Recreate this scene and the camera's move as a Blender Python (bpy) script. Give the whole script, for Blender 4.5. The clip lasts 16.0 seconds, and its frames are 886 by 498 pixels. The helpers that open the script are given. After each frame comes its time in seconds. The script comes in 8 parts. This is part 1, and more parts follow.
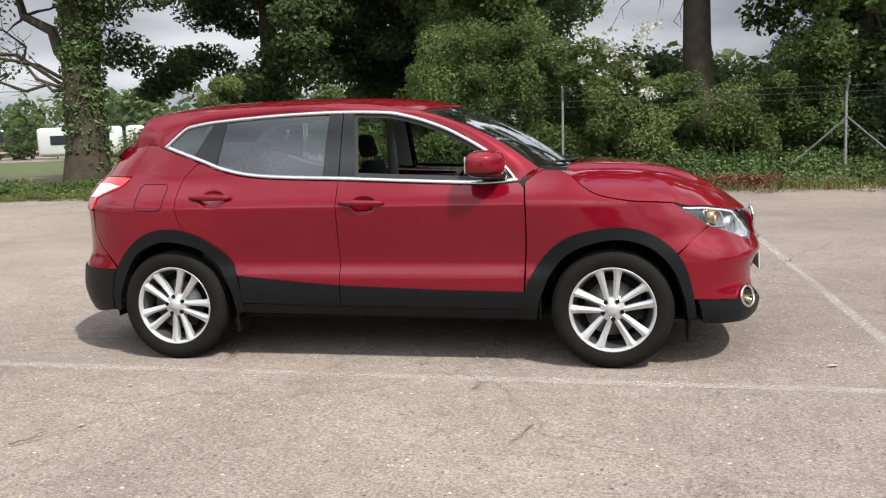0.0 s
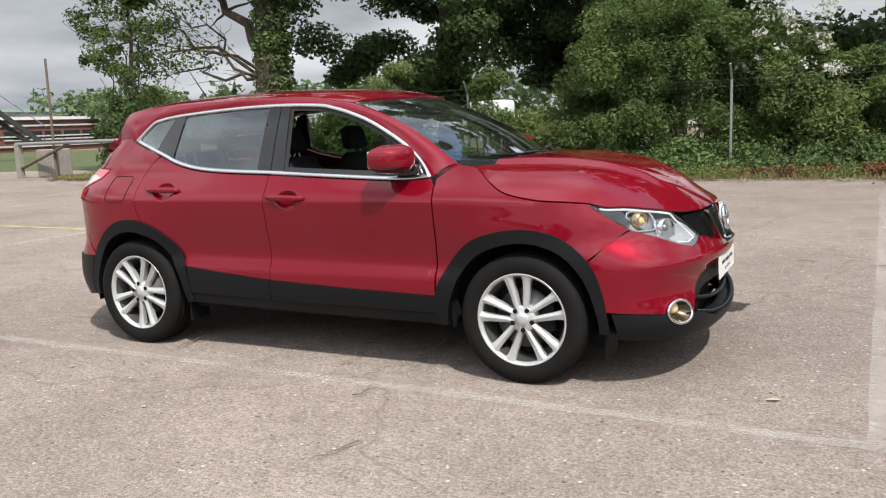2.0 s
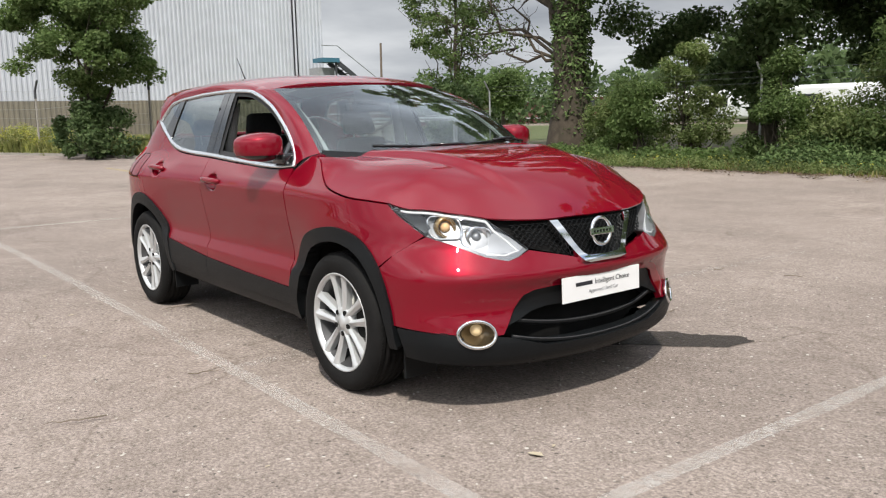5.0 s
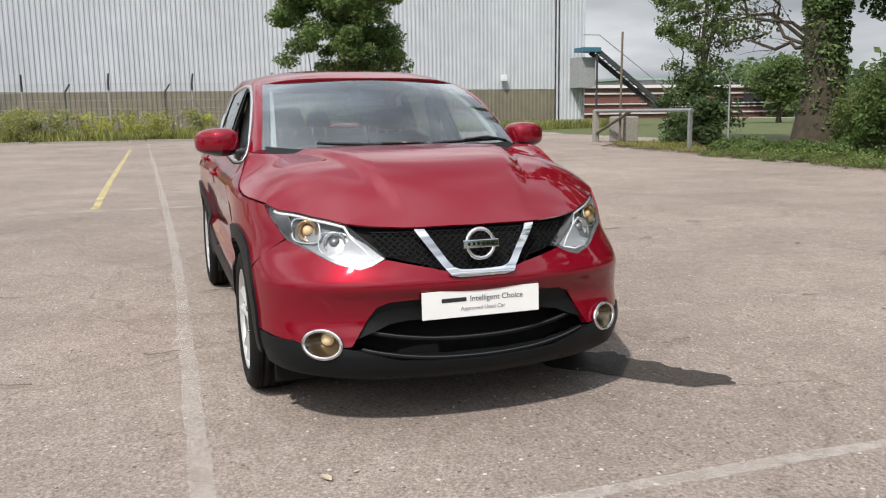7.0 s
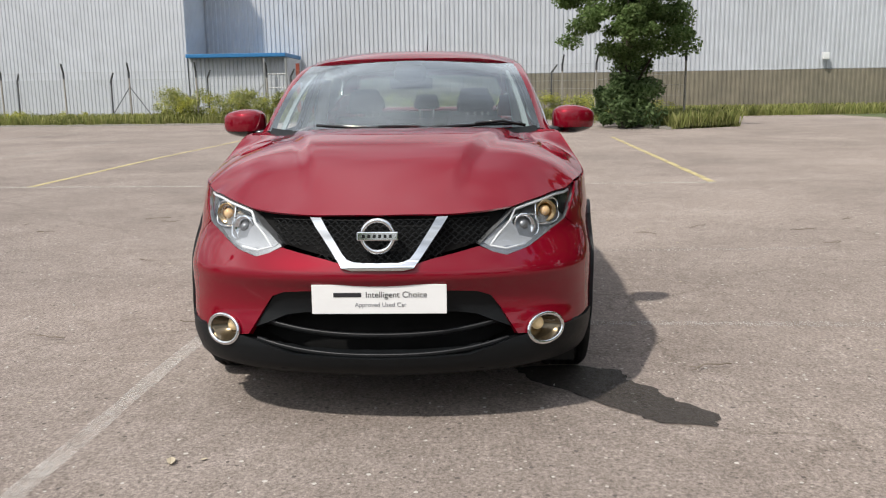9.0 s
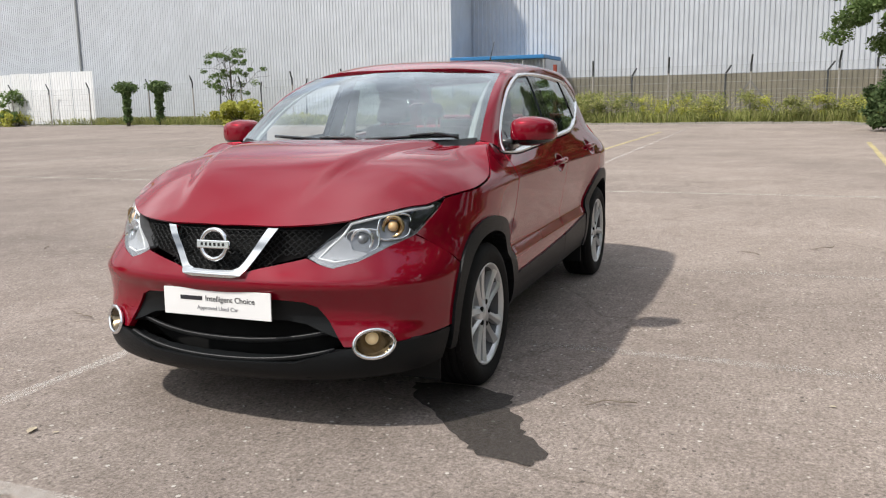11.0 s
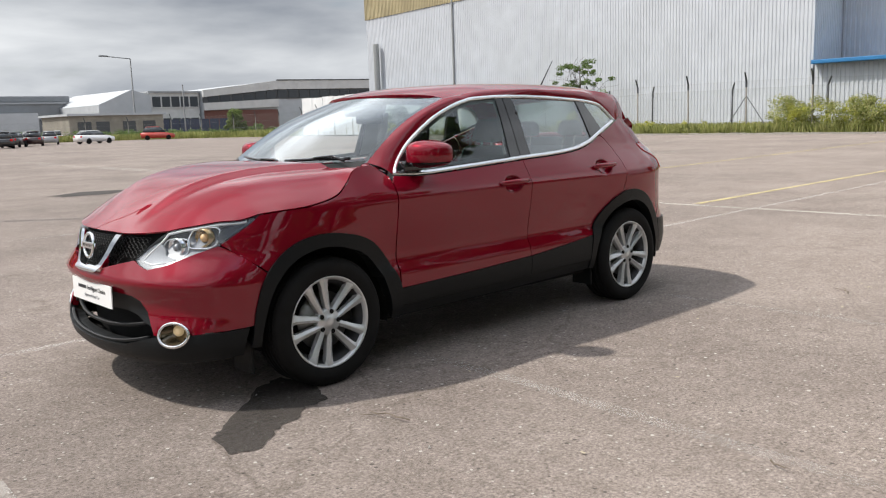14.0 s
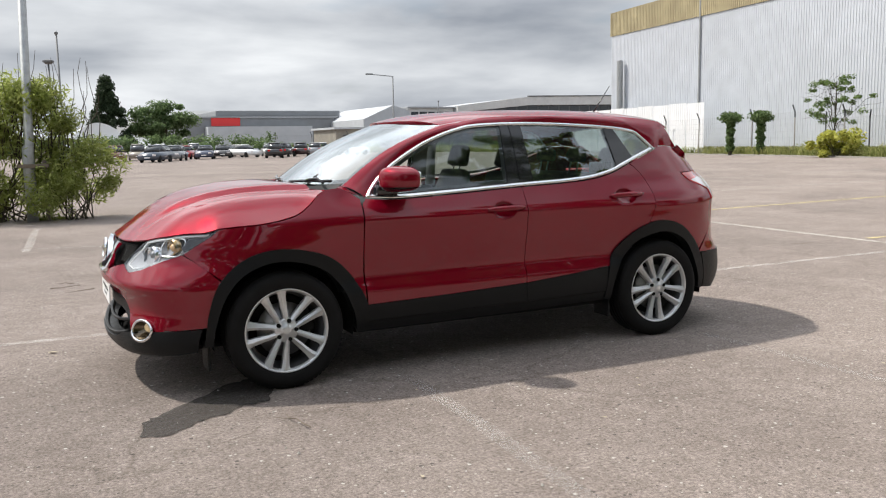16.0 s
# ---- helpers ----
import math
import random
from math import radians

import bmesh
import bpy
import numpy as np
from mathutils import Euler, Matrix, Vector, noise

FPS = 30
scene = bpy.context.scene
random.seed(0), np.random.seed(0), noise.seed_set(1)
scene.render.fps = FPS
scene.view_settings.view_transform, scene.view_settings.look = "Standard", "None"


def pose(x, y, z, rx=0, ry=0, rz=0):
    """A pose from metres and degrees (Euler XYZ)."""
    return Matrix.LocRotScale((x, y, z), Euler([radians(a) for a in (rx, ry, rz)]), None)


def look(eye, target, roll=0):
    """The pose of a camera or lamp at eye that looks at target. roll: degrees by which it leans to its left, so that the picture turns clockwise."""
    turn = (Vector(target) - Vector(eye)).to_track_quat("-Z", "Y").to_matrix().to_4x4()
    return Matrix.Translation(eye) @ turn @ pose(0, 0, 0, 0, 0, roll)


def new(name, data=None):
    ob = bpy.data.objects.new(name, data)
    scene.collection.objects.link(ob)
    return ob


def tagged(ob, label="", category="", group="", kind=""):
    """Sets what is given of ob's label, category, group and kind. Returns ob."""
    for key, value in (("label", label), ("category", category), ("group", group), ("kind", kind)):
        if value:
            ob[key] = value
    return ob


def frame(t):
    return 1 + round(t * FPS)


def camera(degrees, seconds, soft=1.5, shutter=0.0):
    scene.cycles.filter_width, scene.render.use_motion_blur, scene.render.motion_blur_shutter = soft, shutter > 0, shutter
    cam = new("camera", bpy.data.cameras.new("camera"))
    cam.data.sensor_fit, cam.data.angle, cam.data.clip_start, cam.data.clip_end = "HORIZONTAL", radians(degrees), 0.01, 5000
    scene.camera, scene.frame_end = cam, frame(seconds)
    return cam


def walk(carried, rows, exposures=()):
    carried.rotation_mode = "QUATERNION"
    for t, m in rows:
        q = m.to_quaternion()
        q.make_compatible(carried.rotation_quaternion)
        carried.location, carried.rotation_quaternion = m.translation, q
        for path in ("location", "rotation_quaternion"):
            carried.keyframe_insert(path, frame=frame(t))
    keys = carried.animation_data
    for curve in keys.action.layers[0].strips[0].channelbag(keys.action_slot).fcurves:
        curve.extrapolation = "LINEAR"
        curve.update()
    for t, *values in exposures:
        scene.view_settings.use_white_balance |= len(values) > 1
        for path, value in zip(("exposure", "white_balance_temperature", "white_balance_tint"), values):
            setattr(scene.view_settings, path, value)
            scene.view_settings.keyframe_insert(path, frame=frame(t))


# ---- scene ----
cam = camera(55.8, 16.0, soft=1.18)

PATH = [
    (0, (1.318, -5.514, 1.327), (0.924, -3.572, 1.057), -1.8),
    (0.5, (1.77, -5.403, 1.338), (1.239, -3.497, 1.049), -2.0),
    (1, (2.115, -5.176, 1.319), (1.483, -3.304, 1.011), -1.8),
    (1.5, (2.48, -4.957, 1.34), (1.72, -3.131, 1.039), -2.4),
    (2, (2.855, -4.728, 1.336), (1.959, -2.965, 1.039), -2.4),
    (2.5, (3.184, -4.428, 1.337), (2.167, -2.731, 1.043), -2.3),
    (3, (3.566, -4.185, 1.328), (2.416, -2.573, 1.043), -2.9),
    (3.5, (3.872, -3.882, 1.312), (2.627, -2.345, 1.017), -2.3),
    (4, (4.139, -3.562, 1.324), (2.781, -2.123, 1.032), -1.7),
    (4.2, (4.276, -3.443, 1.299), (2.869, -2.052, 1.006), -1.6),
    (6.3, (5.126, -1.827, 1.3), (3.365, -0.936, 0.971), -0.9),
    (6.5, (5.188, -1.674, 1.322), (3.393, -0.852, 0.999), -0.8),
    (7, (5.343, -1.258, 1.31), (3.478, -0.612, 0.984), -0.8),
    (7.5, (5.408, -0.848, 1.288), (3.496, -0.365, 0.955), -0.9),
    (8, (5.388, -0.434, 1.307), (3.438, -0.13, 0.979), -1.1),
    (8.5, (5.395, -0.005, 1.305), (3.428, 0.114, 0.96), -1.0),
    (8.7, (5.365, 0.146, 1.285), (3.396, 0.184, 0.934), -0.9),
    (10.8, (5.006, 1.903, 1.315), (3.151, 1.241, 0.968), -1.2),
    (11, (4.954, 2.081, 1.319), (3.12, 1.362, 0.973), -1.1),
    (11.5, (4.805, 2.476, 1.307), (3.03, 1.617, 0.972), -0.9),
    (12, (4.627, 2.858, 1.33), (2.919, 1.866, 1.018), -1.1),
    (12.5, (4.462, 3.274, 1.33), (2.833, 2.158, 1.012), -1.2),
    (13, (4.191, 3.615, 1.314), (2.662, 2.369, 0.982), -1.8),
    (13.5, (4.001, 3.999, 1.329), (2.57, 2.637, 1.016), -2.2),
    (14, (3.753, 4.353, 1.345), (2.407, 2.906, 1.04), -1.9),
    (14.5, (3.453, 4.63, 1.36), (2.226, 3.077, 1.073), -1.9),
    (15, (3.181, 4.948, 1.358), (2.061, 3.312, 1.09), -1.6),
    (15.5, (2.887, 5.203, 1.344), (1.879, 3.496, 1.077), -1.0),
    (16, (2.539, 5.391, 1.371), (1.672, 3.607, 1.117), -1.0),
]
walk(cam, [(t, look(eye, target, roll)) for t, eye, target, roll in PATH],
     exposures=((0, 0.11), (2, 0.04), (4, 0.0), (7, -0.07), (8.5, -0.14), (12, 0.08), (14.5, 0.12), (16, 0.20)))

# ---- light ----
SUN_EL, SUN_AZ = radians(53), math.atan2(-0.50, 0.55)
world = bpy.data.worlds.new("sky")
scene.world = world
world.use_nodes = True
wn, wl = world.node_tree.nodes, world.node_tree.links
wn.clear()
w_out = wn.new("ShaderNodeOutputWorld")
w_bg = wn.new("ShaderNodeBackground")
w_bg.inputs["Strength"].default_value = 0.096
w_sky = wn.new("ShaderNodeTexSky")
w_sky.sky_type, w_sky.sun_disc = "NISHITA", False
w_sky.sun_elevation, w_sky.sun_rotation = SUN_EL, math.pi / 2 - SUN_AZ
w_sky.air_density, w_sky.dust_density = 1.0, 2.0
w_tc = wn.new("ShaderNodeTexCoord")
# a flat deck of cloud: places on it lie at x / (z + k), y / (z + k)
w_sep = wn.new("ShaderNodeSeparateXYZ")
w_up = wn.new("ShaderNodeMath")
w_up.operation, w_up.inputs[1].default_value = "ADD", 0.16
w_deck = wn.new("ShaderNodeVectorMath")
w_deck.operation = "DIVIDE"
w_div = wn.new("ShaderNodeCombineXYZ")
w_map = wn.new("ShaderNodeMapping")
w_map.inputs["Scale"].default_value = (0.36, 0.36, 0.0)
w_map.inputs["Location"].default_value = (3.1, 1.7, 0.0)
wl.new(w_tc.outputs["Generated"], w_sep.inputs[0])
wl.new(w_sep.outputs["Z"], w_up.inputs[0])
for k in range(3):
    wl.new(w_up.outputs[0], w_div.inputs[k])
wl.new(w_tc.outputs["Generated"], w_deck.inputs[0])
wl.new(w_div.outputs[0], w_deck.inputs[1])
wl.new(w_deck.outputs[0], w_map.inputs["Vector"])
w_n1 = wn.new("ShaderNodeTexNoise")
w_n1.inputs["Scale"].default_value, w_n1.inputs["Detail"].default_value = 1.9, 8
w_n1.inputs["Roughness"].default_value, w_n1.inputs["Distortion"].default_value = 0.5, 0.2
w_r1 = wn.new("ShaderNodeValToRGB")
w_r1.color_ramp.elements[0].position, w_r1.color_ramp.elements[0].color = 0.34, (3.2, 3.5, 4.0, 1)
w_r1.color_ramp.elements[1].position, w_r1.color_ramp.elements[1].color = 0.66, (8.6, 8.85, 9.1, 1)
w_n2 = wn.new("ShaderNodeTexNoise")
w_n2.inputs["Scale"].default_value, w_n2.inputs["Detail"].default_value = 1.7, 5
w_r2 = wn.new("ShaderNodeValToRGB")
w_r2.color_ramp.elements[0].position, w_r2.color_ramp.elements[0].color = 0.28, (0.0, 0.0, 0.0, 1)
w_r2.color_ramp.elements[1].position, w_r2.color_ramp.elements[1].color = 0.42, (1, 1, 1, 1)
w_mix = wn.new("ShaderNodeMixRGB")
wl.new(w_map.outputs["Vector"], w_n1.inputs["Vector"])
wl.new(w_map.outputs["Vector"], w_n2.inputs["Vector"])
wl.new(w_n1.outputs["Fac"], w_r1.inputs["Fac"])
wl.new(w_n2.outputs["Fac"], w_r2.inputs["Fac"])
wl.new(w_r2.outputs["Color"], w_mix.inputs["Fac"])
wl.new(w_sky.outputs["Color"], w_mix.inputs["Color1"])
wl.new(w_r1.outputs["Color"], w_mix.inputs["Color2"])
# an overcast sky is brighter overhead than at the horizon
w_zen = wn.new("ShaderNodeMapRange")
w_zen.inputs["From Min"].default_value, w_zen.inputs["From Max"].default_value = 0.14, 0.60
w_zen.inputs["To Min"].default_value, w_zen.inputs["To Max"].default_value = 0.95, 2.0
w_n3 = wn.new("ShaderNodeTexNoise")
w_n3.inputs["Scale"].default_value, w_n3.inputs["Detail"].default_value = 4.6, 6
w_r3 = wn.new("ShaderNodeMapRange")
w_r3.inputs["From Min"].default_value, w_r3.inputs["From Max"].default_value = 0.38, 0.62
w_r3.inputs["To Min"].default_value, w_r3.inputs["To Max"].default_value = 1.35, 3.1
wl.new(w_map.outputs["Vector"], w_n3.inputs["Vector"])
wl.new(w_n3.outputs["Fac"], w_r3.inputs["Value"])
wl.new(w_r3.outputs[0], w_zen.inputs["To Max"])
w_mul = wn.new("ShaderNodeVectorMath")
w_mul.operation = "SCALE"
wl.new(w_sep.outputs["Z"], w_zen.inputs["Value"])
wl.new(w_mix.outputs["Color"], w_mul.inputs[0])
wl.new(w_zen.outputs[0], w_mul.inputs["Scale"])
wl.new(w_mul.outputs[0], w_bg.inputs["Color"])
wl.new(w_bg.outputs["Background"], w_out.inputs["Surface"])

sun_data = bpy.data.lights.new("sun", "SUN")
sun_data.energy, sun_data.angle, sun_data.color = 4.4, radians(1.6), (1.0, 0.95, 0.87)
sun = new("sun", sun_data)
sun.matrix_world = look((0.55 * 30, -0.50 * 30, 0.743 * 30 * math.tan(SUN_EL)), (0, 0, 0))

# ---- materials ----


def mat(name, color, rough=0.6, metal=0.0, spec=0.5, var=0.0, scale=6.0, bump=0.0, bump_scale=40.0, coat=0.0,
        dark=None, stain_scale=0.6, stain=0.0, rand=0.0, emit=0.0, trans=0.0, ior=1.45, rvar=0.0):
    """A principled material with grain, large stains, per-object variation and fine relief."""
    m = bpy.data.materials.new(name)
    m.use_nodes = True
    n, l = m.node_tree.nodes, m.node_tree.links
    b = n["Principled BSDF"]
    b.inputs["Base Color"].default_value = (*color, 1)
    b.inputs["Roughness"].default_value, b.inputs["Metallic"].default_value = rough, metal
    b.inputs["Specular IOR Level"].default_value, b.inputs["IOR"].default_value = spec, ior
    b.inputs["Coat Weight"].default_value, b.inputs["Transmission Weight"].default_value = coat, trans
    b.inputs["Coat Roughness"].default_value = 0.03
    if emit:
        b.inputs["Emission Color"].default_value, b.inputs["Emission Strength"].default_value = (*color, 1), emit
    tc = n.new("ShaderNodeTexCoord")
    src = None
    if var or stain or rand:
        src = n.new("ShaderNodeRGB")
        src.outputs[0].default_value = (*color, 1)
        src = src.outputs[0]

    def scaled(sock, val_sock, lo, hi):
        mr = n.new("ShaderNodeMapRange")
        mr.inputs["To Min"].default_value, mr.inputs["To Max"].default_value = lo, hi
        l.new(val_sock, mr.inputs["Value"])
        mx = n.new("ShaderNodeVectorMath")
        mx.operation = "SCALE"
        l.new(sock, mx.inputs[0])
        l.new(mr.outputs[0], mx.inputs["Scale"])
        return mx.outputs[0]

    if var:
        t = n.new("ShaderNodeTexNoise")
        t.inputs["Scale"].default_value, t.inputs["Detail"].default_value = scale, 6
        l.new(tc.outputs["Object"], t.inputs["Vector"])
        src = scaled(src, t.outputs["Fac"], 1 - var * 1.6, 1 + var * 1.6)
        if rvar:
            mr = n.new("ShaderNodeMapRange")
            mr.inputs["To Min"].default_value, mr.inputs["To Max"].default_value = rough - rvar, rough + rvar
            l.new(t.outputs["Fac"], mr.inputs["Value"])
            l.new(mr.outputs[0], b.inputs["Roughness"])
    if stain:
        t = n.new("ShaderNodeTexNoise")
        t.inputs["Scale"].default_value, t.inputs["Detail"].default_value = stain_scale, 4
        l.new(tc.outputs["Object"], t.inputs["Vector"])
        mr = n.new("ShaderNodeMapRange")
        mr.inputs["From Min"].default_value, mr.inputs["From Max"].default_value = 0.42, 0.68
        mr.inputs["To Max"].default_value = stain
        l.new(t.outputs["Fac"], mr.inputs["Value"])
        mx = n.new("ShaderNodeMixRGB")
        l.new(mr.outputs[0], mx.inputs["Fac"])
        l.new(src, mx.inputs["Color1"])
        mx.inputs["Color2"].default_value = (*(dark or [c * 0.5 for c in color]), 1)
        src = mx.outputs[0]
    if rand:
        o = n.new("ShaderNodeObjectInfo")
        src = scaled(src, o.outputs["Random"], 1 - rand, 1 + rand)
    if src is not None:
        l.new(src, b.inputs["Base Color"])
    if bump:
        t = n.new("ShaderNodeTexNoise")
        t.inputs["Scale"].default_value, t.inputs["Detail"].default_value = bump_scale, 5
        l.new(tc.outputs["Object"], t.inputs["Vector"])
        bp = n.new("ShaderNodeBump")
        bp.inputs["Strength"].default_value, bp.inputs["Distance"].default_value = bump, 0.01
        l.new(t.outputs["Fac"], bp.inputs["Height"])
        l.new(bp.outputs["Normal"], b.inputs["Normal"])
    return m


def leaf_mat(name, c1, c2, c3, trans=0.32):
    """Foliage: colour by leaf, some light through it."""
    m = bpy.data.materials.new(name)
    m.use_nodes = True
    n, l = m.node_tree.nodes, m.node_tree.links
    b = n["Principled BSDF"]
    g = n.new("ShaderNodeNewGeometry")
    r = n.new("ShaderNodeValToRGB")
    r.color_ramp.elements[0].color, r.color_ramp.elements[1].color = (*c1, 1), (*c3, 1)
    e = r.color_ramp.elements.new(0.5)
    e.color = (*c2, 1)
    l.new(g.outputs["Random Per Island"], r.inputs["Fac"])
    tc = n.new("ShaderNodeTexCoord")
    t = n.new("ShaderNodeTexNoise")
    t.inputs["Scale"].default_value, t.inputs["Detail"].default_value = 0.7, 3
    l.new(tc.outputs["Object"], t.inputs["Vector"])
    mr = n.new("ShaderNodeMapRange")
    mr.inputs["From Min"].default_value, mr.inputs["From Max"].default_value = 0.3, 0.7
    mr.inputs["To Min"].default_value, mr.inputs["To Max"].default_value = 0.68, 1.36
    l.new(t.outputs["Fac"], mr.inputs["Value"])
    mx = n.new("ShaderNodeVectorMath")
    mx.operation = "SCALE"
    l.new(r.outputs[0], mx.inputs[0])
    l.new(mr.outputs[0], mx.inputs["Scale"])
    l.new(mx.outputs[0], b.inputs["Base Color"])
    b.inputs["Roughness"].default_value = 0.65
    b.inputs["Specular IOR Level"].default_value = 0.2
    tr = n.new("ShaderNodeBsdfTranslucent")
    l.new(mx.outputs[0], tr.inputs["Color"])
    ms = n.new("ShaderNodeMixShader")
    ms.inputs[0].default_value = trans
    l.new(b.outputs[0], ms.inputs[1])
    l.new(tr.outputs[0], ms.inputs[2])
    l.new(ms.outputs[0], n["Material Output"].inputs["Surface"])
    return m


def ground_mat():
    """Worn, pale tarmac: aggregate speckle, dusty patches, damp stains and hairline cracks."""
    m = bpy.data.materials.new("worn_tarmac")
    m.use_nodes = True
    n, l = m.node_tree.nodes, m.node_tree.links
    b = n["Principled BSDF"]
    b.inputs["Roughness"].default_value, b.inputs["Specular IOR Level"].default_value = 0.92, 0.12
    b.inputs["Diffuse Roughness"].default_value = 0.45
    tc = n.new("ShaderNodeTexCoord")

    def noise_tex(scale, detail, rough=0.55):
        t = n.new("ShaderNodeTexNoise")
        t.inputs["Scale"].default_value, t.inputs["Detail"].default_value = scale, detail
        t.inputs["Roughness"].default_value = rough
        l.new(tc.outputs["Object"], t.inputs["Vector"])
        return t.outputs["Fac"]

    def ramp(sock, p0, c0, p1, c1):
        r = n.new("ShaderNodeValToRGB")
        r.color_ramp.elements[0].position, r.color_ramp.elements[0].color = p0, (*c0, 1)
        r.color_ramp.elements[1].position, r.color_ramp.elements[1].color = p1, (*c1, 1)
        l.new(sock, r.inputs["Fac"])
        return r.outputs["Color"]

    def mixed(kind, fac, a, c):
        x = n.new("ShaderNodeMixRGB")
        x.blend_type = kind
        x.inputs["Fac"].default_value = fac
        l.new(a, x.inputs["Color1"])
        l.new(c, x.inputs["Color2"])
        return x.outputs["Color"]

    base = ramp(noise_tex(0.22, 6, 0.6), 0.32, (0.222, 0.191, 0.178), 0.70, (0.318, 0.274, 0.254))
    patch = ramp(noise_tex(1.1, 7, 0.6), 0.34, (0.88, 0.87, 0.855), 0.66, (1.07, 1.07, 1.06))
    grit = ramp(noise_tex(60, 8, 0.85), 0.39, (0.34, 0.33, 0.32), 0.61, (1.62, 1.60, 1.57))
    scuff = ramp(noise_tex(9, 5, 0.6), 0.36, (0.90, 0.895, 0.88), 0.66, (1.07, 1.07, 1.07))
    v = n.new("ShaderNodeTexVoronoi")
    v.inputs["Scale"].default_value = 38
    l.new(tc.outputs["Object"], v.inputs["Vector"])
    stones = ramp(v.outputs["Distance"], 0.10, (1.45, 1.44, 1.42), 0.22, (0.98, 0.98, 0.98))
    c = mixed("MULTIPLY", 1.0, base, patch)
    c = mixed("MULTIPLY", 1.0, c, scuff)
    mottle = ramp(noise_tex(24, 4, 0.7), 0.36, (0.80, 0.79, 0.78), 0.64, (1.17, 1.16, 1.15))
    c = mixed("MULTIPLY", 0.7, c, mottle)
    c = mixed("MULTIPLY", 0.75, c, grit)
    c = mixed("MULTIPLY", 0.5, c, stones)

    def specks(scale, keep, radius, tone):
        """Scattered single chippings: a dot in some of the cells."""
        q = n.new("ShaderNodeTexVoronoi")
        q.inputs["Scale"].default_value = scale
        l.new(tc.outputs["Object"], q.inputs["Vector"])
        sp = n.new("ShaderNodeSeparateColor")
        l.new(q.outputs["Color"], sp.inputs[0])
        lim = n.new("ShaderNodeMath")
        lim.operation = "LESS_THAN"
        lim.inputs[1].default_value = keep
        l.new(sp.outputs[0], lim.inputs[0])
        size = n.new("ShaderNodeMath")
        size.operation = "MULTIPLY"
        size.inputs[1].default_value = radius
        l.new(sp.outputs[1], size.inputs[0])
        dot = n.new("ShaderNodeMath")
        dot.operation = "LESS_THAN"
        l.new(q.outputs["Distance"], dot.inputs[0])
        l.new(size.outputs[0], dot.inputs[1])
        both_on = n.new("ShaderNodeMath")
        both_on.operation = "MULTIPLY"
        l.new(dot.outputs[0], both_on.inputs[0])
        l.new(lim.outputs[0], both_on.inputs[1])
        x = n.new("ShaderNodeMixRGB")
        l.new(both_on.outputs[0], x.inputs["Fac"])
        l.new(c, x.inputs["Color1"])
        x.inputs["Color2"].default_value = (*tone, 1)
        return x.outputs["Color"]

    c = specks(17, 0.5, 0.17, (0.50, 0.47, 0.43))
    c = specks(31, 0.35, 0.22, (0.42, 0.38, 0.34))
    c = specks(23, 0.50, 0.22, (0.11, 0.095, 0.085))
    c = specks(47, 0.30, 0.26, (0.15, 0.13, 0.115))
    ck = n.new("ShaderNodeTexVoronoi")
    ck.feature = "DISTANCE_TO_EDGE"
    ck.inputs["Scale"].default_value = 0.33
    wv = n.new("ShaderNodeVectorMath")
    wv.operation = "ADD"
    nz = n.new("ShaderNodeTexNoise")
    nz.inputs["Scale"].default_value, nz.inputs["Detail"].default_value = 1.3, 6
    l.new(tc.outputs["Object"], nz.inputs["Vector"])
    l.new(tc.outputs["Object"], wv.inputs[0])
    l.new(nz.outputs["Color"], wv.inputs[1])
    l.new(wv.outputs[0], ck.inputs["Vector"])
    crack = ramp(ck.outputs["Distance"], 0.0, (0.55, 0.53, 0.5), 0.006, (1, 1, 1))
    c = mixed("MULTIPLY", 0.5, c, crack)
    l.new(c, b.inputs["Base Color"])
    bp = n.new("ShaderNodeBump")
    bp.inputs["Strength"].default_value, bp.inputs["Distance"].default_value = 0.9, 0.007
    l.new(noise_tex(62, 5, 0.8), bp.inputs["Height"])
    l.new(bp.outputs["Normal"], b.inputs["Normal"])
    return m


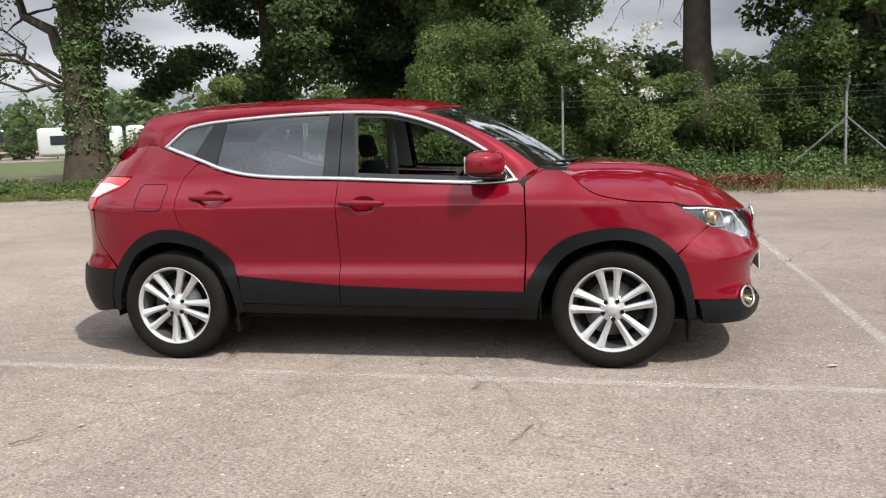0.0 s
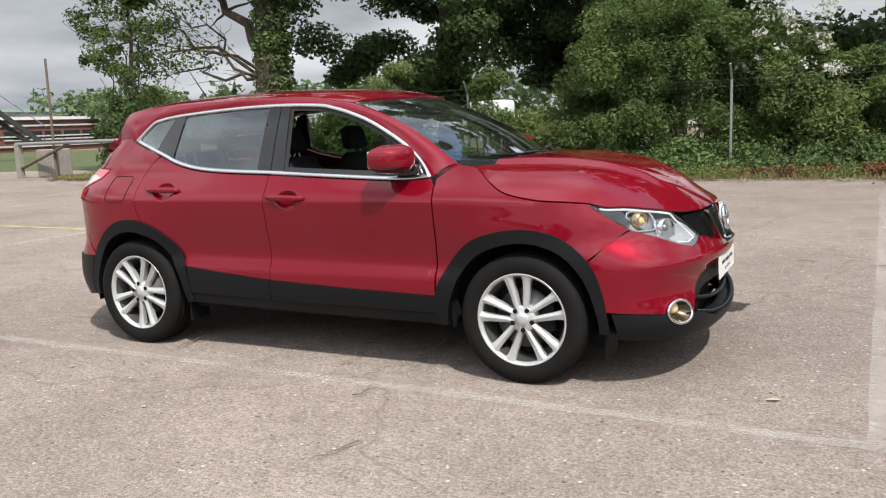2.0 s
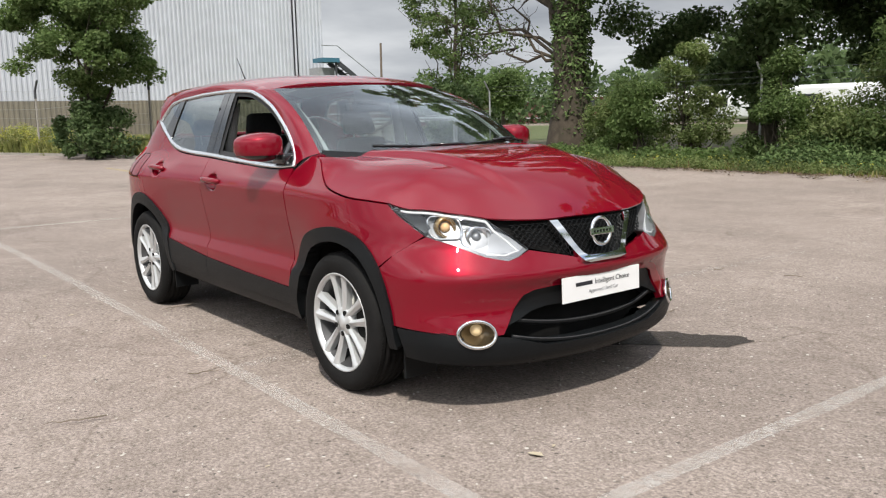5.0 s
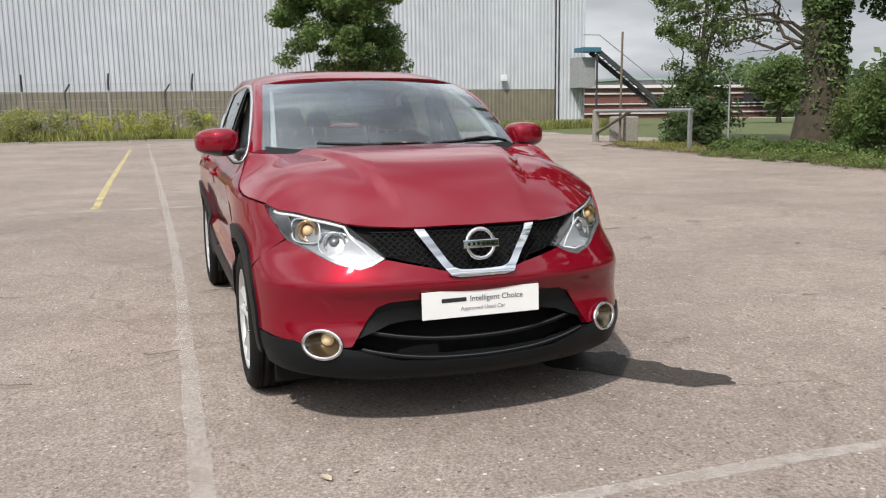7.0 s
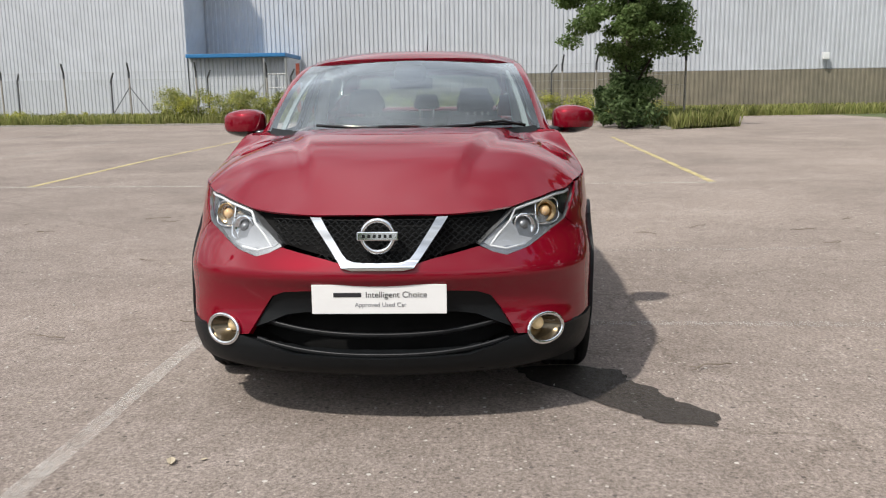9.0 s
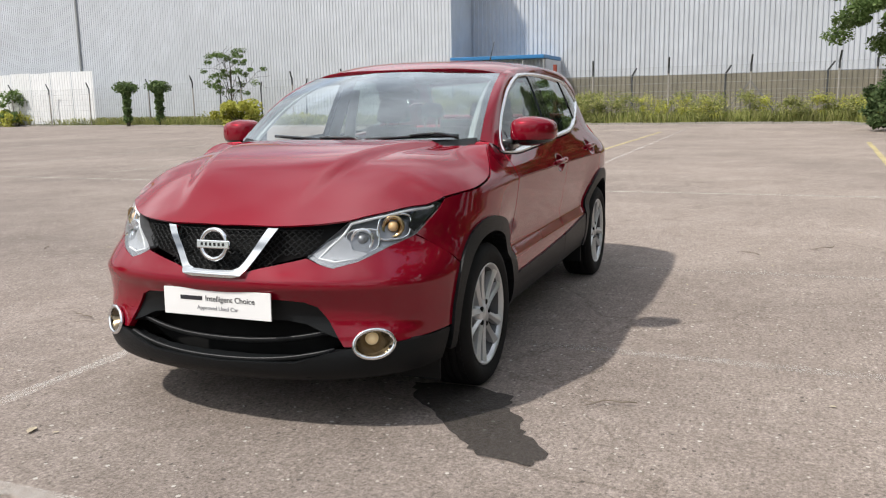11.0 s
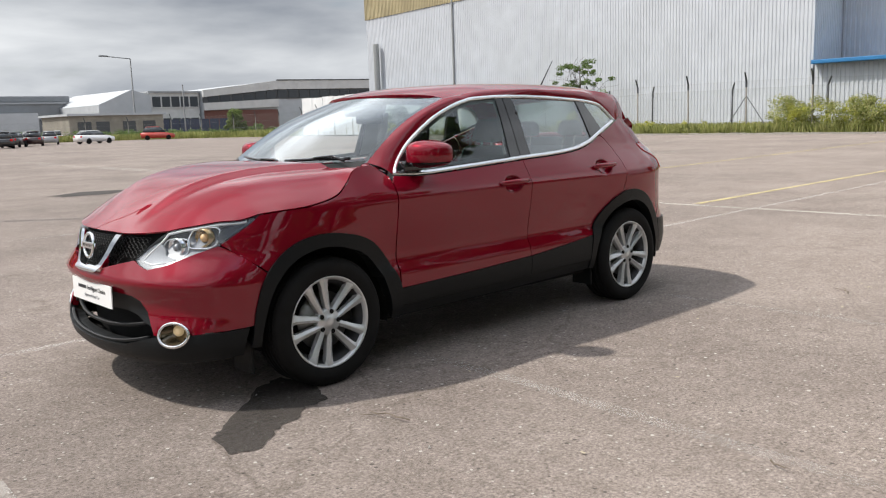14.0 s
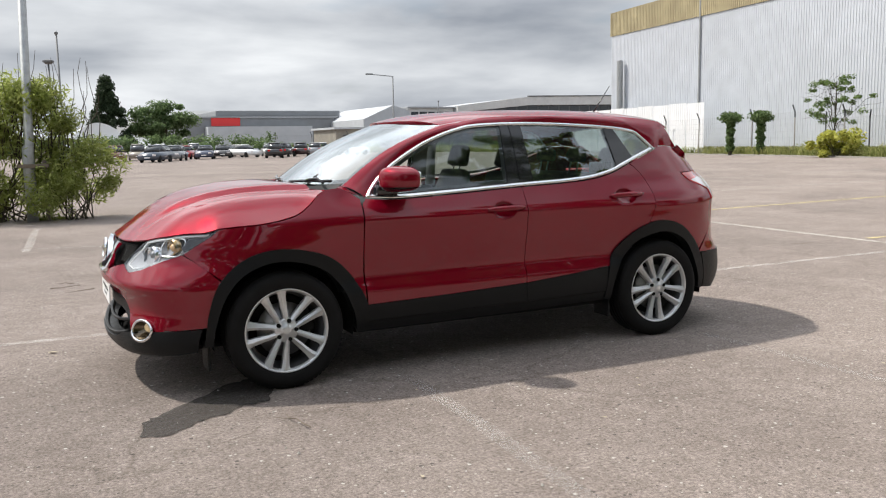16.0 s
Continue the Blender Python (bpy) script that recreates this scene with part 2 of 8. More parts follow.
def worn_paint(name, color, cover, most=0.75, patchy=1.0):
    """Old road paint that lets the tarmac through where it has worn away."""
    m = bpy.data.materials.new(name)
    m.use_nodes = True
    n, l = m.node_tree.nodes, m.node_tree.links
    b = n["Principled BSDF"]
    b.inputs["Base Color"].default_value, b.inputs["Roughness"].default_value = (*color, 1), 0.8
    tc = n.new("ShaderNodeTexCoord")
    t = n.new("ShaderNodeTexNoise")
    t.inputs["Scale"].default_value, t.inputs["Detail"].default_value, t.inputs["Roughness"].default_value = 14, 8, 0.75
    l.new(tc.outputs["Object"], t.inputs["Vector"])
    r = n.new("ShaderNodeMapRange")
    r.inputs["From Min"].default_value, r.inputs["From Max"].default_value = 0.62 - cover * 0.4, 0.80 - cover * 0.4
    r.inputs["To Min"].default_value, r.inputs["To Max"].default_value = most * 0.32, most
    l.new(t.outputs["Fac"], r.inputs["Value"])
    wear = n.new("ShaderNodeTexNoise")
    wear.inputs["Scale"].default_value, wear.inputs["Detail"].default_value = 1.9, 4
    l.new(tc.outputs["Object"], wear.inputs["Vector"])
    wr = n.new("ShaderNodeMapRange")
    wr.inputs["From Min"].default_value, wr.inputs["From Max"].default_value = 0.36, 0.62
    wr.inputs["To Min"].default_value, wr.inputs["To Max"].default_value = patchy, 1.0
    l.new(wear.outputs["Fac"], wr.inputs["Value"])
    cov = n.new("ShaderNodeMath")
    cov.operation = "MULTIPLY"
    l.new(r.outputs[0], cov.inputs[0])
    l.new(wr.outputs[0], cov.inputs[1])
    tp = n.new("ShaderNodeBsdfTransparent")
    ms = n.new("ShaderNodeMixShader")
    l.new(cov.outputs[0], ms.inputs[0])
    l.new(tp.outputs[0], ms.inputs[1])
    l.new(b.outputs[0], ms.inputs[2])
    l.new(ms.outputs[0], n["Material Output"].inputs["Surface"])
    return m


def glass(name, tint, rough=0.0, solid=0.08, steep=4.5, dust=0.0):
    """Thin pane: clear through, glossy by Fresnel, with a thin uneven film of dust."""
    m = bpy.data.materials.new(name)
    m.use_nodes = True
    n, l = m.node_tree.nodes, m.node_tree.links
    n.remove(n["Principled BSDF"])
    tp = n.new("ShaderNodeBsdfTransparent")
    tp.inputs["Color"].default_value = (*tint, 1)
    gl = n.new("ShaderNodeBsdfGlossy")
    gl.inputs["Roughness"].default_value = rough
    gl.inputs["Color"].default_value = (0.92, 0.97, 1.0, 1)
    fr = n.new("ShaderNodeLayerWeight")
    fr.inputs["Blend"].default_value = 0.5
    pw = n.new("ShaderNodeMath")
    pw.operation = "POWER"
    pw.inputs[1].default_value = steep
    l.new(fr.outputs["Facing"], pw.inputs[0])
    mr = n.new("ShaderNodeMapRange")
    mr.inputs["To Min"].default_value, mr.inputs["To Max"].default_value = solid, 1.0
    l.new(pw.outputs[0], mr.inputs["Value"])
    ms = n.new("ShaderNodeMixShader")
    l.new(mr.outputs[0], ms.inputs[0])
    l.new(tp.outputs[0], ms.inputs[1])
    l.new(gl.outputs[0], ms.inputs[2])
    last = ms
    if dust:
        tc = n.new("ShaderNodeTexCoord")
        t = n.new("ShaderNodeTexNoise")
        t.inputs["Scale"].default_value, t.inputs["Detail"].default_value = 3.5, 6
        l.new(tc.outputs["Object"], t.inputs["Vector"])
        dm = n.new("ShaderNodeMapRange")
        dm.inputs["To Min"].default_value, dm.inputs["To Max"].default_value = dust * 0.4, dust * 1.6
        l.new(t.outputs["Fac"], dm.inputs["Value"])
        df = n.new("ShaderNodeBsdfDiffuse")
        df.inputs["Color"].default_value = (0.62, 0.66, 0.66, 1)
        last = n.new("ShaderNodeMixShader")
        l.new(dm.outputs[0], last.inputs[0])
        l.new(ms.outputs[0], last.inputs[1])
        l.new(df.outputs[0], last.inputs[2])
    l.new(last.outputs[0], n["Material Output"].inputs["Surface"])
    return m


def car_paint(name, color, metallic=0.55):
    """Metallic paint under clear lacquer, with a fine flake and a film of dust."""
    m = mat(name, color, rough=0.36, metal=metallic, coat=1.0, spec=0.0)
    n, l = m.node_tree.nodes, m.node_tree.links
    b = n["Principled BSDF"]
    tc = n.new("ShaderNodeTexCoord")
    t = n.new("ShaderNodeTexNoise")
    t.inputs["Scale"].default_value, t.inputs["Detail"].default_value = 5, 6
    l.new(tc.outputs["Object"], t.inputs["Vector"])
    mr = n.new("ShaderNodeMapRange")
    mr.inputs["To Min"].default_value, mr.inputs["To Max"].default_value = 0.01, 0.05
    l.new(t.outputs["Fac"], mr.inputs["Value"])
    l.new(mr.outputs[0], b.inputs["Coat Roughness"])
    b.inputs["Coat IOR"].default_value = 1.52
    b.inputs["Specular Tint"].default_value = (0.75, 0.10, 0.16, 1)
    return m


M_ground = ground_mat()
M_white_line = worn_paint("worn_white_paint", (0.66, 0.63, 0.59), 0.46, 0.46, 0.40)
M_faint_line = worn_paint("faded_white_paint", (0.56, 0.53, 0.50), 0.38, 0.32, 0.3)
M_yellow_line = worn_paint("worn_yellow_paint", (0.68, 0.57, 0.26), 0.80, 0.6, 0.6)
M_far_line = worn_paint("white_line_paint", (0.66, 0.62, 0.55), 0.75, 0.52, 0.6)
M_soil = mat("verge_soil", (0.12, 0.10, 0.06), 0.95, var=0.4, scale=3, bump=0.6, bump_scale=25, stain=0.7, dark=(0.05, 0.08, 0.025))
M_leaf = leaf_mat("green_leaves", (0.072, 0.115, 0.036), (0.130, 0.195, 0.062), (0.20, 0.26, 0.105), 0.55)
M_leaf_dark = leaf_mat("dark_leaves", (0.062, 0.100, 0.040), (0.118, 0.175, 0.070), (0.185, 0.245, 0.115), 0.58)
M_leaf_light = leaf_mat("light_leaves", (0.10, 0.145, 0.044), (0.17, 0.22, 0.076), (0.26, 0.30, 0.13), 0.56)
M_willow = leaf_mat("willow_leaves", (0.17, 0.21, 0.05), (0.27, 0.31, 0.08), (0.38, 0.41, 0.14), 0.6)
M_ivy = leaf_mat("ivy_leaves", (0.05, 0.085, 0.028), (0.095, 0.15, 0.050), (0.16, 0.215, 0.085), 0.3)
M_grass = leaf_mat("grass_blades", (0.14, 0.16, 0.04), (0.23, 0.24, 0.07), (0.36, 0.33, 0.15), 0.4)
M_long_grass = leaf_mat("yellow_green_weeds", (0.17, 0.20, 0.06), (0.29, 0.31, 0.10), (0.44, 0.42, 0.19), 0.45)
M_weed = leaf_mat("reddish_weeds", (0.09, 0.09, 0.03), (0.14, 0.085, 0.04), (0.19, 0.11, 0.06), 0.2)
M_red_weed = leaf_mat("red_brown_weeds", (0.11, 0.055, 0.03), (0.17, 0.065, 0.042), (0.22, 0.12, 0.065), 0.2)
M_lawn = mat("field_grass", (0.075, 0.095, 0.032), 0.95, var=0.3, scale=2.5, bump=0.5, bump_scale=30, stain=0.5, dark=(0.11, 0.11, 0.045))
M_flower = leaf_mat("yellow_flowers", (0.22, 0.25, 0.05), (0.38, 0.37, 0.06), (0.52, 0.51, 0.14), 0.4)
M_bark = mat("bark", (0.066, 0.052, 0.038), 0.95, var=0.4, scale=5, bump=1.0, bump_scale=14, stain=0.5, dark=(0.04, 0.045, 0.025))
M_wood = mat("weathered_wood", (0.16, 0.13, 0.10), 0.9, var=0.3, scale=9, bump=0.4)
M_galv = mat("galvanised_steel", (0.36, 0.37, 0.37), 0.5, metal=0.6, var=0.2, scale=12)
M_pole = mat("weathered_pole", (0.13, 0.135, 0.14), 0.6, metal=0.3, var=0.2, scale=12)
M_conc_post = mat("concrete_post", (0.30, 0.28, 0.25), 0.9, var=0.25, scale=15, bump=0.3)

# ---- building helpers ----


def link_mesh(name, verts, faces, material, parent=None, label="", smooth=False):
    me = bpy.data.meshes.new(name)
    me.from_pydata(verts, [], faces)
    me.update()
    if material:
        me.materials.append(material)
    if smooth:
        me.polygons.foreach_set("use_smooth", [True] * len(me.polygons))
    ob = new(name, me)
    if parent:
        ob.parent = parent
    return tagged(ob, label)


def part(name, bm, material, parent=None, label="", smooth=False):
    """Link a bmesh as one mesh object under a thing or a part."""
    me = bpy.data.meshes.new(name)
    bm.to_mesh(me)
    bm.free()
    if material:
        me.materials.append(material)
    if smooth:
        me.polygons.foreach_set("use_smooth", [True] * len(me.polygons))
    ob = new(name, me)
    if parent:
        ob.parent = parent
    return tagged(ob, label)


def empty(name, m=None):
    e = new(name)
    e.empty_display_size = 0.2
    if m is not None:
        e.matrix_basis = m
    return e


def add_box(bm, x0, y0, z0, x1, y1, z1, bevel=0.0, m=None):
    r = bmesh.ops.create_cube(bm, size=1)
    mm = Matrix.Translation(((x0 + x1) / 2, (y0 + y1) / 2, (z0 + z1) / 2)) @ Matrix.Diagonal((x1 - x0, y1 - y0, z1 - z0, 1))
    bmesh.ops.transform(bm, matrix=(m @ mm) if m else mm, verts=r["verts"])
    if bevel:
        es = list({e for v in r["verts"] for e in v.link_edges})
        bmesh.ops.bevel(bm, geom=es, offset=bevel, segments=2, affect="EDGES", profile=0.6)
    return bm


def box(x0, y0, z0, x1, y1, z1, bevel=0.0, m=None):
    return add_box(bmesh.new(), x0, y0, z0, x1, y1, z1, bevel, m)


def add_tube(bm, pts, radii, sides=8, cap=True):
    """A tube along points; radii one number or one for each point."""
    pts = [Vector(p) for p in pts]
    if not hasattr(radii, "__len__"):
        radii = [radii] * len(pts)
    rings, up = [], None
    for i, p in enumerate(pts):
        d = (pts[min(i + 1, len(pts) - 1)] - pts[max(i - 1, 0)]).normalized()
        if up is None:
            up = d.orthogonal().normalized()
        up = (up - d * up.dot(d)).normalized()
        w = d.cross(up)
        rings.append([bm.verts.new(p + radii[i] * (math.cos(a) * up + math.sin(a) * w))
                      for a in (2 * math.pi * k / sides for k in range(sides))])
    for a, b in zip(rings, rings[1:]):
        for k in range(sides):
            bm.faces.new((a[k], a[(k + 1) % sides], b[(k + 1) % sides], b[k]))
    if cap:
        bm.faces.new(list(reversed(rings[0])))
        bm.faces.new(rings[-1])
    return bm


def tube(pts, radii, sides=8):
    return add_tube(bmesh.new(), pts, radii, sides)


def lathe(profile, sides=48, axis="y"):
    """Profile of (radius, along) turned round an axis."""
    bm = bmesh.new()
    rings = []
    for r, h in profile:
        ring = []
        for k in range(sides):
            a = 2 * math.pi * k / sides
            c, s = r * math.cos(a), r * math.sin(a)
            ring.append(bm.verts.new((c, h, s) if axis == "y" else (c, s, h)))
        rings.append(ring)
    for a, b in zip(rings, rings[1:]):
        for k in range(sides):
            bm.faces.new((a[k], b[k], b[(k + 1) % sides], a[(k + 1) % sides]))
    return bm




def leaf_cloud(name, centres, radii, count, size, material, parent=None, label="", flat=0.6, seed=1, slim=0.36):
    """Many small folded leaves in clumps: one mesh. radii: spread of each clump (x, y, z)."""
    if size < 0.25:
        count, size = int(count * 1.45), size * 0.82
    g = np.random.default_rng(seed)
    centres, radii = np.asarray(centres, float), np.asarray(radii, float)
    idx = g.integers(0, len(centres), count)
    d = g.normal(size=(count, 3))
    d /= np.linalg.norm(d, axis=1)[:, None]
    p = centres[idx] + d * (g.random(count) ** 0.45)[:, None] * radii[idx]
    p[:, 2] = np.maximum(p[:, 2], 0.03)
    a = g.normal(size=(count, 3))
    a /= np.linalg.norm(a, axis=1)[:, None]
    nrm = d * 0.5 + g.normal(size=(count, 3)) * 0.6 + np.array([0, 0, flat])
    nrm /= np.linalg.norm(nrm, axis=1)[:, None]
    u = np.cross(nrm, a)
    u /= np.linalg.norm(u, axis=1)[:, None] + 1e-9
    w = np.cross(nrm, u)
    s = size * (0.55 + 0.9 * g.random(count))[:, None]
    v = np.empty((count, 4, 3))
    v[:, 0] = p - u * s * 0.62
    v[:, 1] = p + w * s * slim - nrm * s * 0.08
    v[:, 2] = p + u * s * 0.62 - nrm * s * 0.12
    v[:, 3] = p - w * s * slim - nrm * s * 0.08
    f = np.arange(count * 4).reshape(count, 4)
    me = bpy.data.meshes.new(name)
    me.vertices.add(count * 4)
    me.vertices.foreach_set("co", v.reshape(-1))
    me.loops.add(count * 4)
    me.loops.foreach_set("vertex_index", f.reshape(-1))
    me.polygons.add(count)
    me.polygons.foreach_set("loop_start", np.arange(0, count * 4, 4))
    me.update(calc_edges=True)
    me.materials.append(material)
    ob = new(name, me)
    if parent:
        ob.parent = parent
    return tagged(ob, label)


def blades(name, xy, height, material, parent=None, label="", lean=0.35, width=0.02, seed=2, base=0.0):
    """Grass and stalks: one tapering, bent blade for each place."""
    g = np.random.default_rng(seed)
    xy = np.asarray(xy, float)
    n = len(xy)
    h = np.asarray(height, float) * (0.5 + 0.8 * g.random(n))
    a = g.random(n) * 2 * np.pi
    b = g.random(n) * 2 * np.pi
    ln = lean * h * g.random(n)
    wv = np.stack([np.cos(a), np.sin(a), np.zeros(n)], 1) * (width * (0.6 + 0.8 * g.random(n)))[:, None]
    lv = np.stack([np.cos(b) * ln, np.sin(b) * ln, h], 1)
    o = np.concatenate([xy, np.full((n, 1), base)], 1)
    v = np.empty((n, 4, 3))
    v[:, 0], v[:, 1] = o - wv, o + wv
    v[:, 2] = o + lv * [[0.7, 0.7, 0.75]] + wv * 0.7
    v[:, 3] = o + lv * [[1.3, 1.3, 1.0]]
    me = bpy.data.meshes.new(name)
    me.vertices.add(n * 4)
    me.vertices.foreach_set("co", v.reshape(-1))
    me.loops.add(n * 4)
    me.loops.foreach_set("vertex_index", np.arange(n * 4))
    me.polygons.add(n)
    me.polygons.foreach_set("loop_start", np.arange(0, n * 4, 4))
    me.update(calc_edges=True)
    me.materials.append(material)
    ob = new(name, me)
    if parent:
        ob.parent = parent
    return tagged(ob, label)


# ---- ground ----
gx = [-900, -300, -120, -60, -40, -20, -10, 0, 10, 20, 40, 120, 300, 900]
gv = [(x, y, 0.0) for y in gx for x in gx]
gn = len(gx)
ground = link_mesh("ground", gv, [(j * gn + i, j * gn + i + 1, (j + 1) * gn + i + 1, (j + 1) * gn + i)
                                  for j in range(gn - 1) for i in range(gn - 1)], M_ground)
tagged(ground, "worn pale grey tarmac of a large car park", "ground", kind="structure")


def strip(name, pts, width, material, label, seed=0, z=0.004):
    """A painted line along points, with slightly ragged edges."""
    g = random.Random(seed)
    v, f = [], []
    for (x0, y0), (x1, y1) in zip(pts, pts[1:]):
        d = Vector((x1 - x0, y1 - y0))
        n = max(2, int(d.length / 0.25))
        nv = Vector((-d.y, d.x)).normalized() * width / 2
        k0 = len(v)
        for i in range(n + 1):
            t = i / n
            c = Vector((x0, y0)) + d * t
            a, b = 1 + g.uniform(-0.18, 0.18), 1 + g.uniform(-0.18, 0.18)
            v += [(c.x + nv.x * a, c.y + nv.y * a, z), (c.x - nv.x * b, c.y - nv.y * b, z)]
        for i in range(n):
            k = k0 + 2 * i
            f.append((k + 1, k + 3, k + 2, k))
    return tagged(link_mesh(name, v, f, material), label, "road marking", kind="structure")


strip("bay_line", [(2.98, -1.17), (-2.5, -1.09), (-7.2, -1.10), (-36, -1.30)], 0.088, M_white_line, "worn white bay line on the tarmac", 1)
strip("bay_line", [(2.93, -1.22), (2.99, 2.5), (3.05, 6.0), (3.10, 9.5)], 0.076, M_white_line, "worn white line across the ends of the bays", 2)
strip("bay_line", [(0.61, -1.10), (0.62, 0.4), (0.67, 2.0), (0.78, 4.4)], 0.09, M_faint_line, "almost worn-off white bay line", 3)
strip("bay_line", [(-1.62, 1.0), (-1.68, 3.2)], 0.09, M_faint_line, "almost worn-off white bay line", 4)
strip("bay_line", [(-7.10, 3.9), (-7.15, -2.0), (-7.4, -6.5), (-7.7, -14), (-8.3, -34)], 0.11, M_far_line, "white line across the ends of the far bays", 5)
strip("bay_line", [(-7.35, -2.05), (-13, -2.05), (-29, -1.95)], 0.105, M_yellow_line, "yellow bay line", 6, 0.006)
strip("bay_line", [(-7.15, 3.86), (-21, 4.6)], 0.12, M_yellow_line, "yellow bay line", 7, 0.006)
strip("bay_line", [(-7.4, -6.55), (-14, -6.95), (-30, -7.4)], 0.12, M_yellow_line, "yellow bay line", 8, 0.006)
strip("bay_line", [(-8.8, -10.75), (-14, -11.0), (-22, -11.4)], 0.10, M_far_line, "white bay line", 9)
strip("bay_line", [(-10.4, -15.2), (-20, -16.2), (-31, -17.0)], 0.10, M_far_line, "white bay line", 10)
strip("bay_line", [(2.7, -7.1), (2.55, -10.7)], 0.11, M_white_line, "worn white bay line", 11)
strip("bay_line", [(2.65, -7.4), (1.2, -7.0), (-2.4, -7.3)], 0.10, M_faint_line, "almost worn-off white line", 12)
strip("bay_line", [(-8.2, -21), (-9.0, -38)], 0.12, M_far_line, "white bay line far across the car park", 13)
strip("bay_line", [(-8.5, -22), (-24, -24)], 0.10, M_far_line, "white bay line far across the car park", 14)


def blob(name, cx, cy, pts, material, label, z=0.005):
    v = [(x, y, z) for x, y in pts]
    f = [tuple(range(len(pts)))]
    return tagged(link_mesh(name, v, f, material), label, "puddle", kind="structure")


def wavy(pts, n=8, amp=0.03, seed=0):
    g, out = random.Random(seed), []
    for i, p in enumerate(pts):
        q = pts[(i + 1) % len(pts)]
        for k in range(n):
            t = k / n
            out.append((p[0] + (q[0] - p[0]) * t + g.uniform(-amp, amp), p[1] + (q[1] - p[1]) * t + g.uniform(-amp, amp)))
    return out


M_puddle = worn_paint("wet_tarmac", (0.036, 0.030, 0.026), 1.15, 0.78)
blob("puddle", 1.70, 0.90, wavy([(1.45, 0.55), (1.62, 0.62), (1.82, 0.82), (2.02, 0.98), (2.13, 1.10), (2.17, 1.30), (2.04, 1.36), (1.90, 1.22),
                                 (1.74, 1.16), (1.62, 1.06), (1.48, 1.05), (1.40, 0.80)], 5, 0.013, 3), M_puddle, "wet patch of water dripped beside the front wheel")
# far dark patch, drawn with the same material as the puddle
blob("damp_stain", -3.2, -14.3, wavy([(-4.2, -14.6), (-3.2, -15.0), (-2.3, -14.5), (-2.4, -13.9), (-3.4, -13.7)], 5, 0.05, 5), M_puddle, "dark patch on the tarmac")

# ---- verges: soil, weeds and grass ----


def sheet(name, near, far, z, material, label, n=24, seed=3):
    """A low bank between two polylines, uneven on top."""
    g = random.Random(seed)

    def at(line, t):
        s = t * (len(line) - 1)
        i = min(int(s), len(line) - 2)
        a, b = line[i], line[i + 1]
        return a[0] + (b[0] - a[0]) * (s - i), a[1] + (b[1] - a[1]) * (s - i)
    v, f, rows = [], [], 6
    for i in range(n + 1):
        a, b = at(near, i / n), at(far, i / n)
        for k in range(rows + 1):
            t = k / rows
            j = g.uniform(-0.12, 0.12) if k == 0 else 0
            h = -0.02 if k == 0 else z * min(1, t * 3) * (0.8 + 0.4 * g.random())
            v.append((a[0] + (b[0] - a[0]) * t + j, a[1] + (b[1] - a[1]) * t + j, h))
    for i in range(n):
        for k in range(rows):
            q = i * (rows + 1) + k
            f.append((q, q + 1, q + rows + 2, q + rows + 1))
    ob = link_mesh(name, v, f, material, smooth=True)
    bm = bmesh.new()
    bm.from_mesh(ob.data)
    bmesh.ops.recalc_face_normals(bm, faces=bm.faces)
    bm.to_mesh(ob.data)
    bm.free()
    return tagged(ob, label, "verge", kind="structure")


N_EDGE = [(30, 11.5), (12, 12.0), (5, 12.2), (0, 12.5), (-5, 12.8), (-9, 13.1), (-14, 13.5), (-19, 14.0), (-22, 14.8)]
N_BACK = [(30, 60), (12, 60), (5, 60), (0, 60), (-5, 60), (-9, 60), (-14, 60), (-22, 60), (-30, 60)]
sheet("verge_north", N_EDGE, N_BACK, 0.10, M_soil, "weedy verge of soil and grass along the fence", 60, 3)
W_EDGE = [(-26, 7.5), (-33, 6.5), (-38, 5), (-39.5, -15), (-41, -27), (-44, -40), (-48, -60), (-56, -90)]
W_BACK = [(-28, 10.5), (-36, 10.5), (-43, 10.5), (-45.5, -15), (-45.8, -27), (-48, -40), (-52, -62), (-64, -92)]
sheet("verge_west", W_EDGE, W_BACK, 0.10, M_soil, "weedy verge along the warehouse fence", 80, 4)


def along(line, t):
    s = t * (len(line) - 1)
    i = min(int(s), len(line) - 2)
    return [line[i][k] + (line[i + 1][k] - line[i][k]) * (s - i) for k in (0, 1)]


def scatter(near, far, n, t0, t1, d0, d1, seed):
    """Random places in a verge: t along it, d metres in from its edge."""
    g, out = random.Random(seed), []
    for _ in range(n):
        t = g.uniform(t0, t1)
        a, b = Vector(along(near, t)), Vector(along(far, t))
        d = g.uniform(d0, d1)
        out.append(tuple(a + (b - a).normalized() * d))
    return out


tagged(blades("verge_grass", scatter(N_EDGE, N_BACK, 26000, 0.14, 1.0, 0.1, 5.5, 1), 0.12, M_grass, seed=11, width=0.012), "rough green and dry grass on the verge", "grass", kind="stuff")
tagged(blades("verge_weeds", scatter(N_EDGE, N_BACK, 1100, 0.16, 0.72, 0.35, 1.7, 2), 0.14, M_weed, seed=12, width=0.02), "low reddish weeds at the edge of the tarmac", "weeds", kind="stuff")
tagged(blades("long_grass", scatter(W_EDGE, W_BACK, 60000, 0.0, 1.0, 0.25, 4.0, 4), 0.55, M_long_grass, seed=13, width=0.016), "long pale grass along the warehouse fence", "grass", kind="stuff")

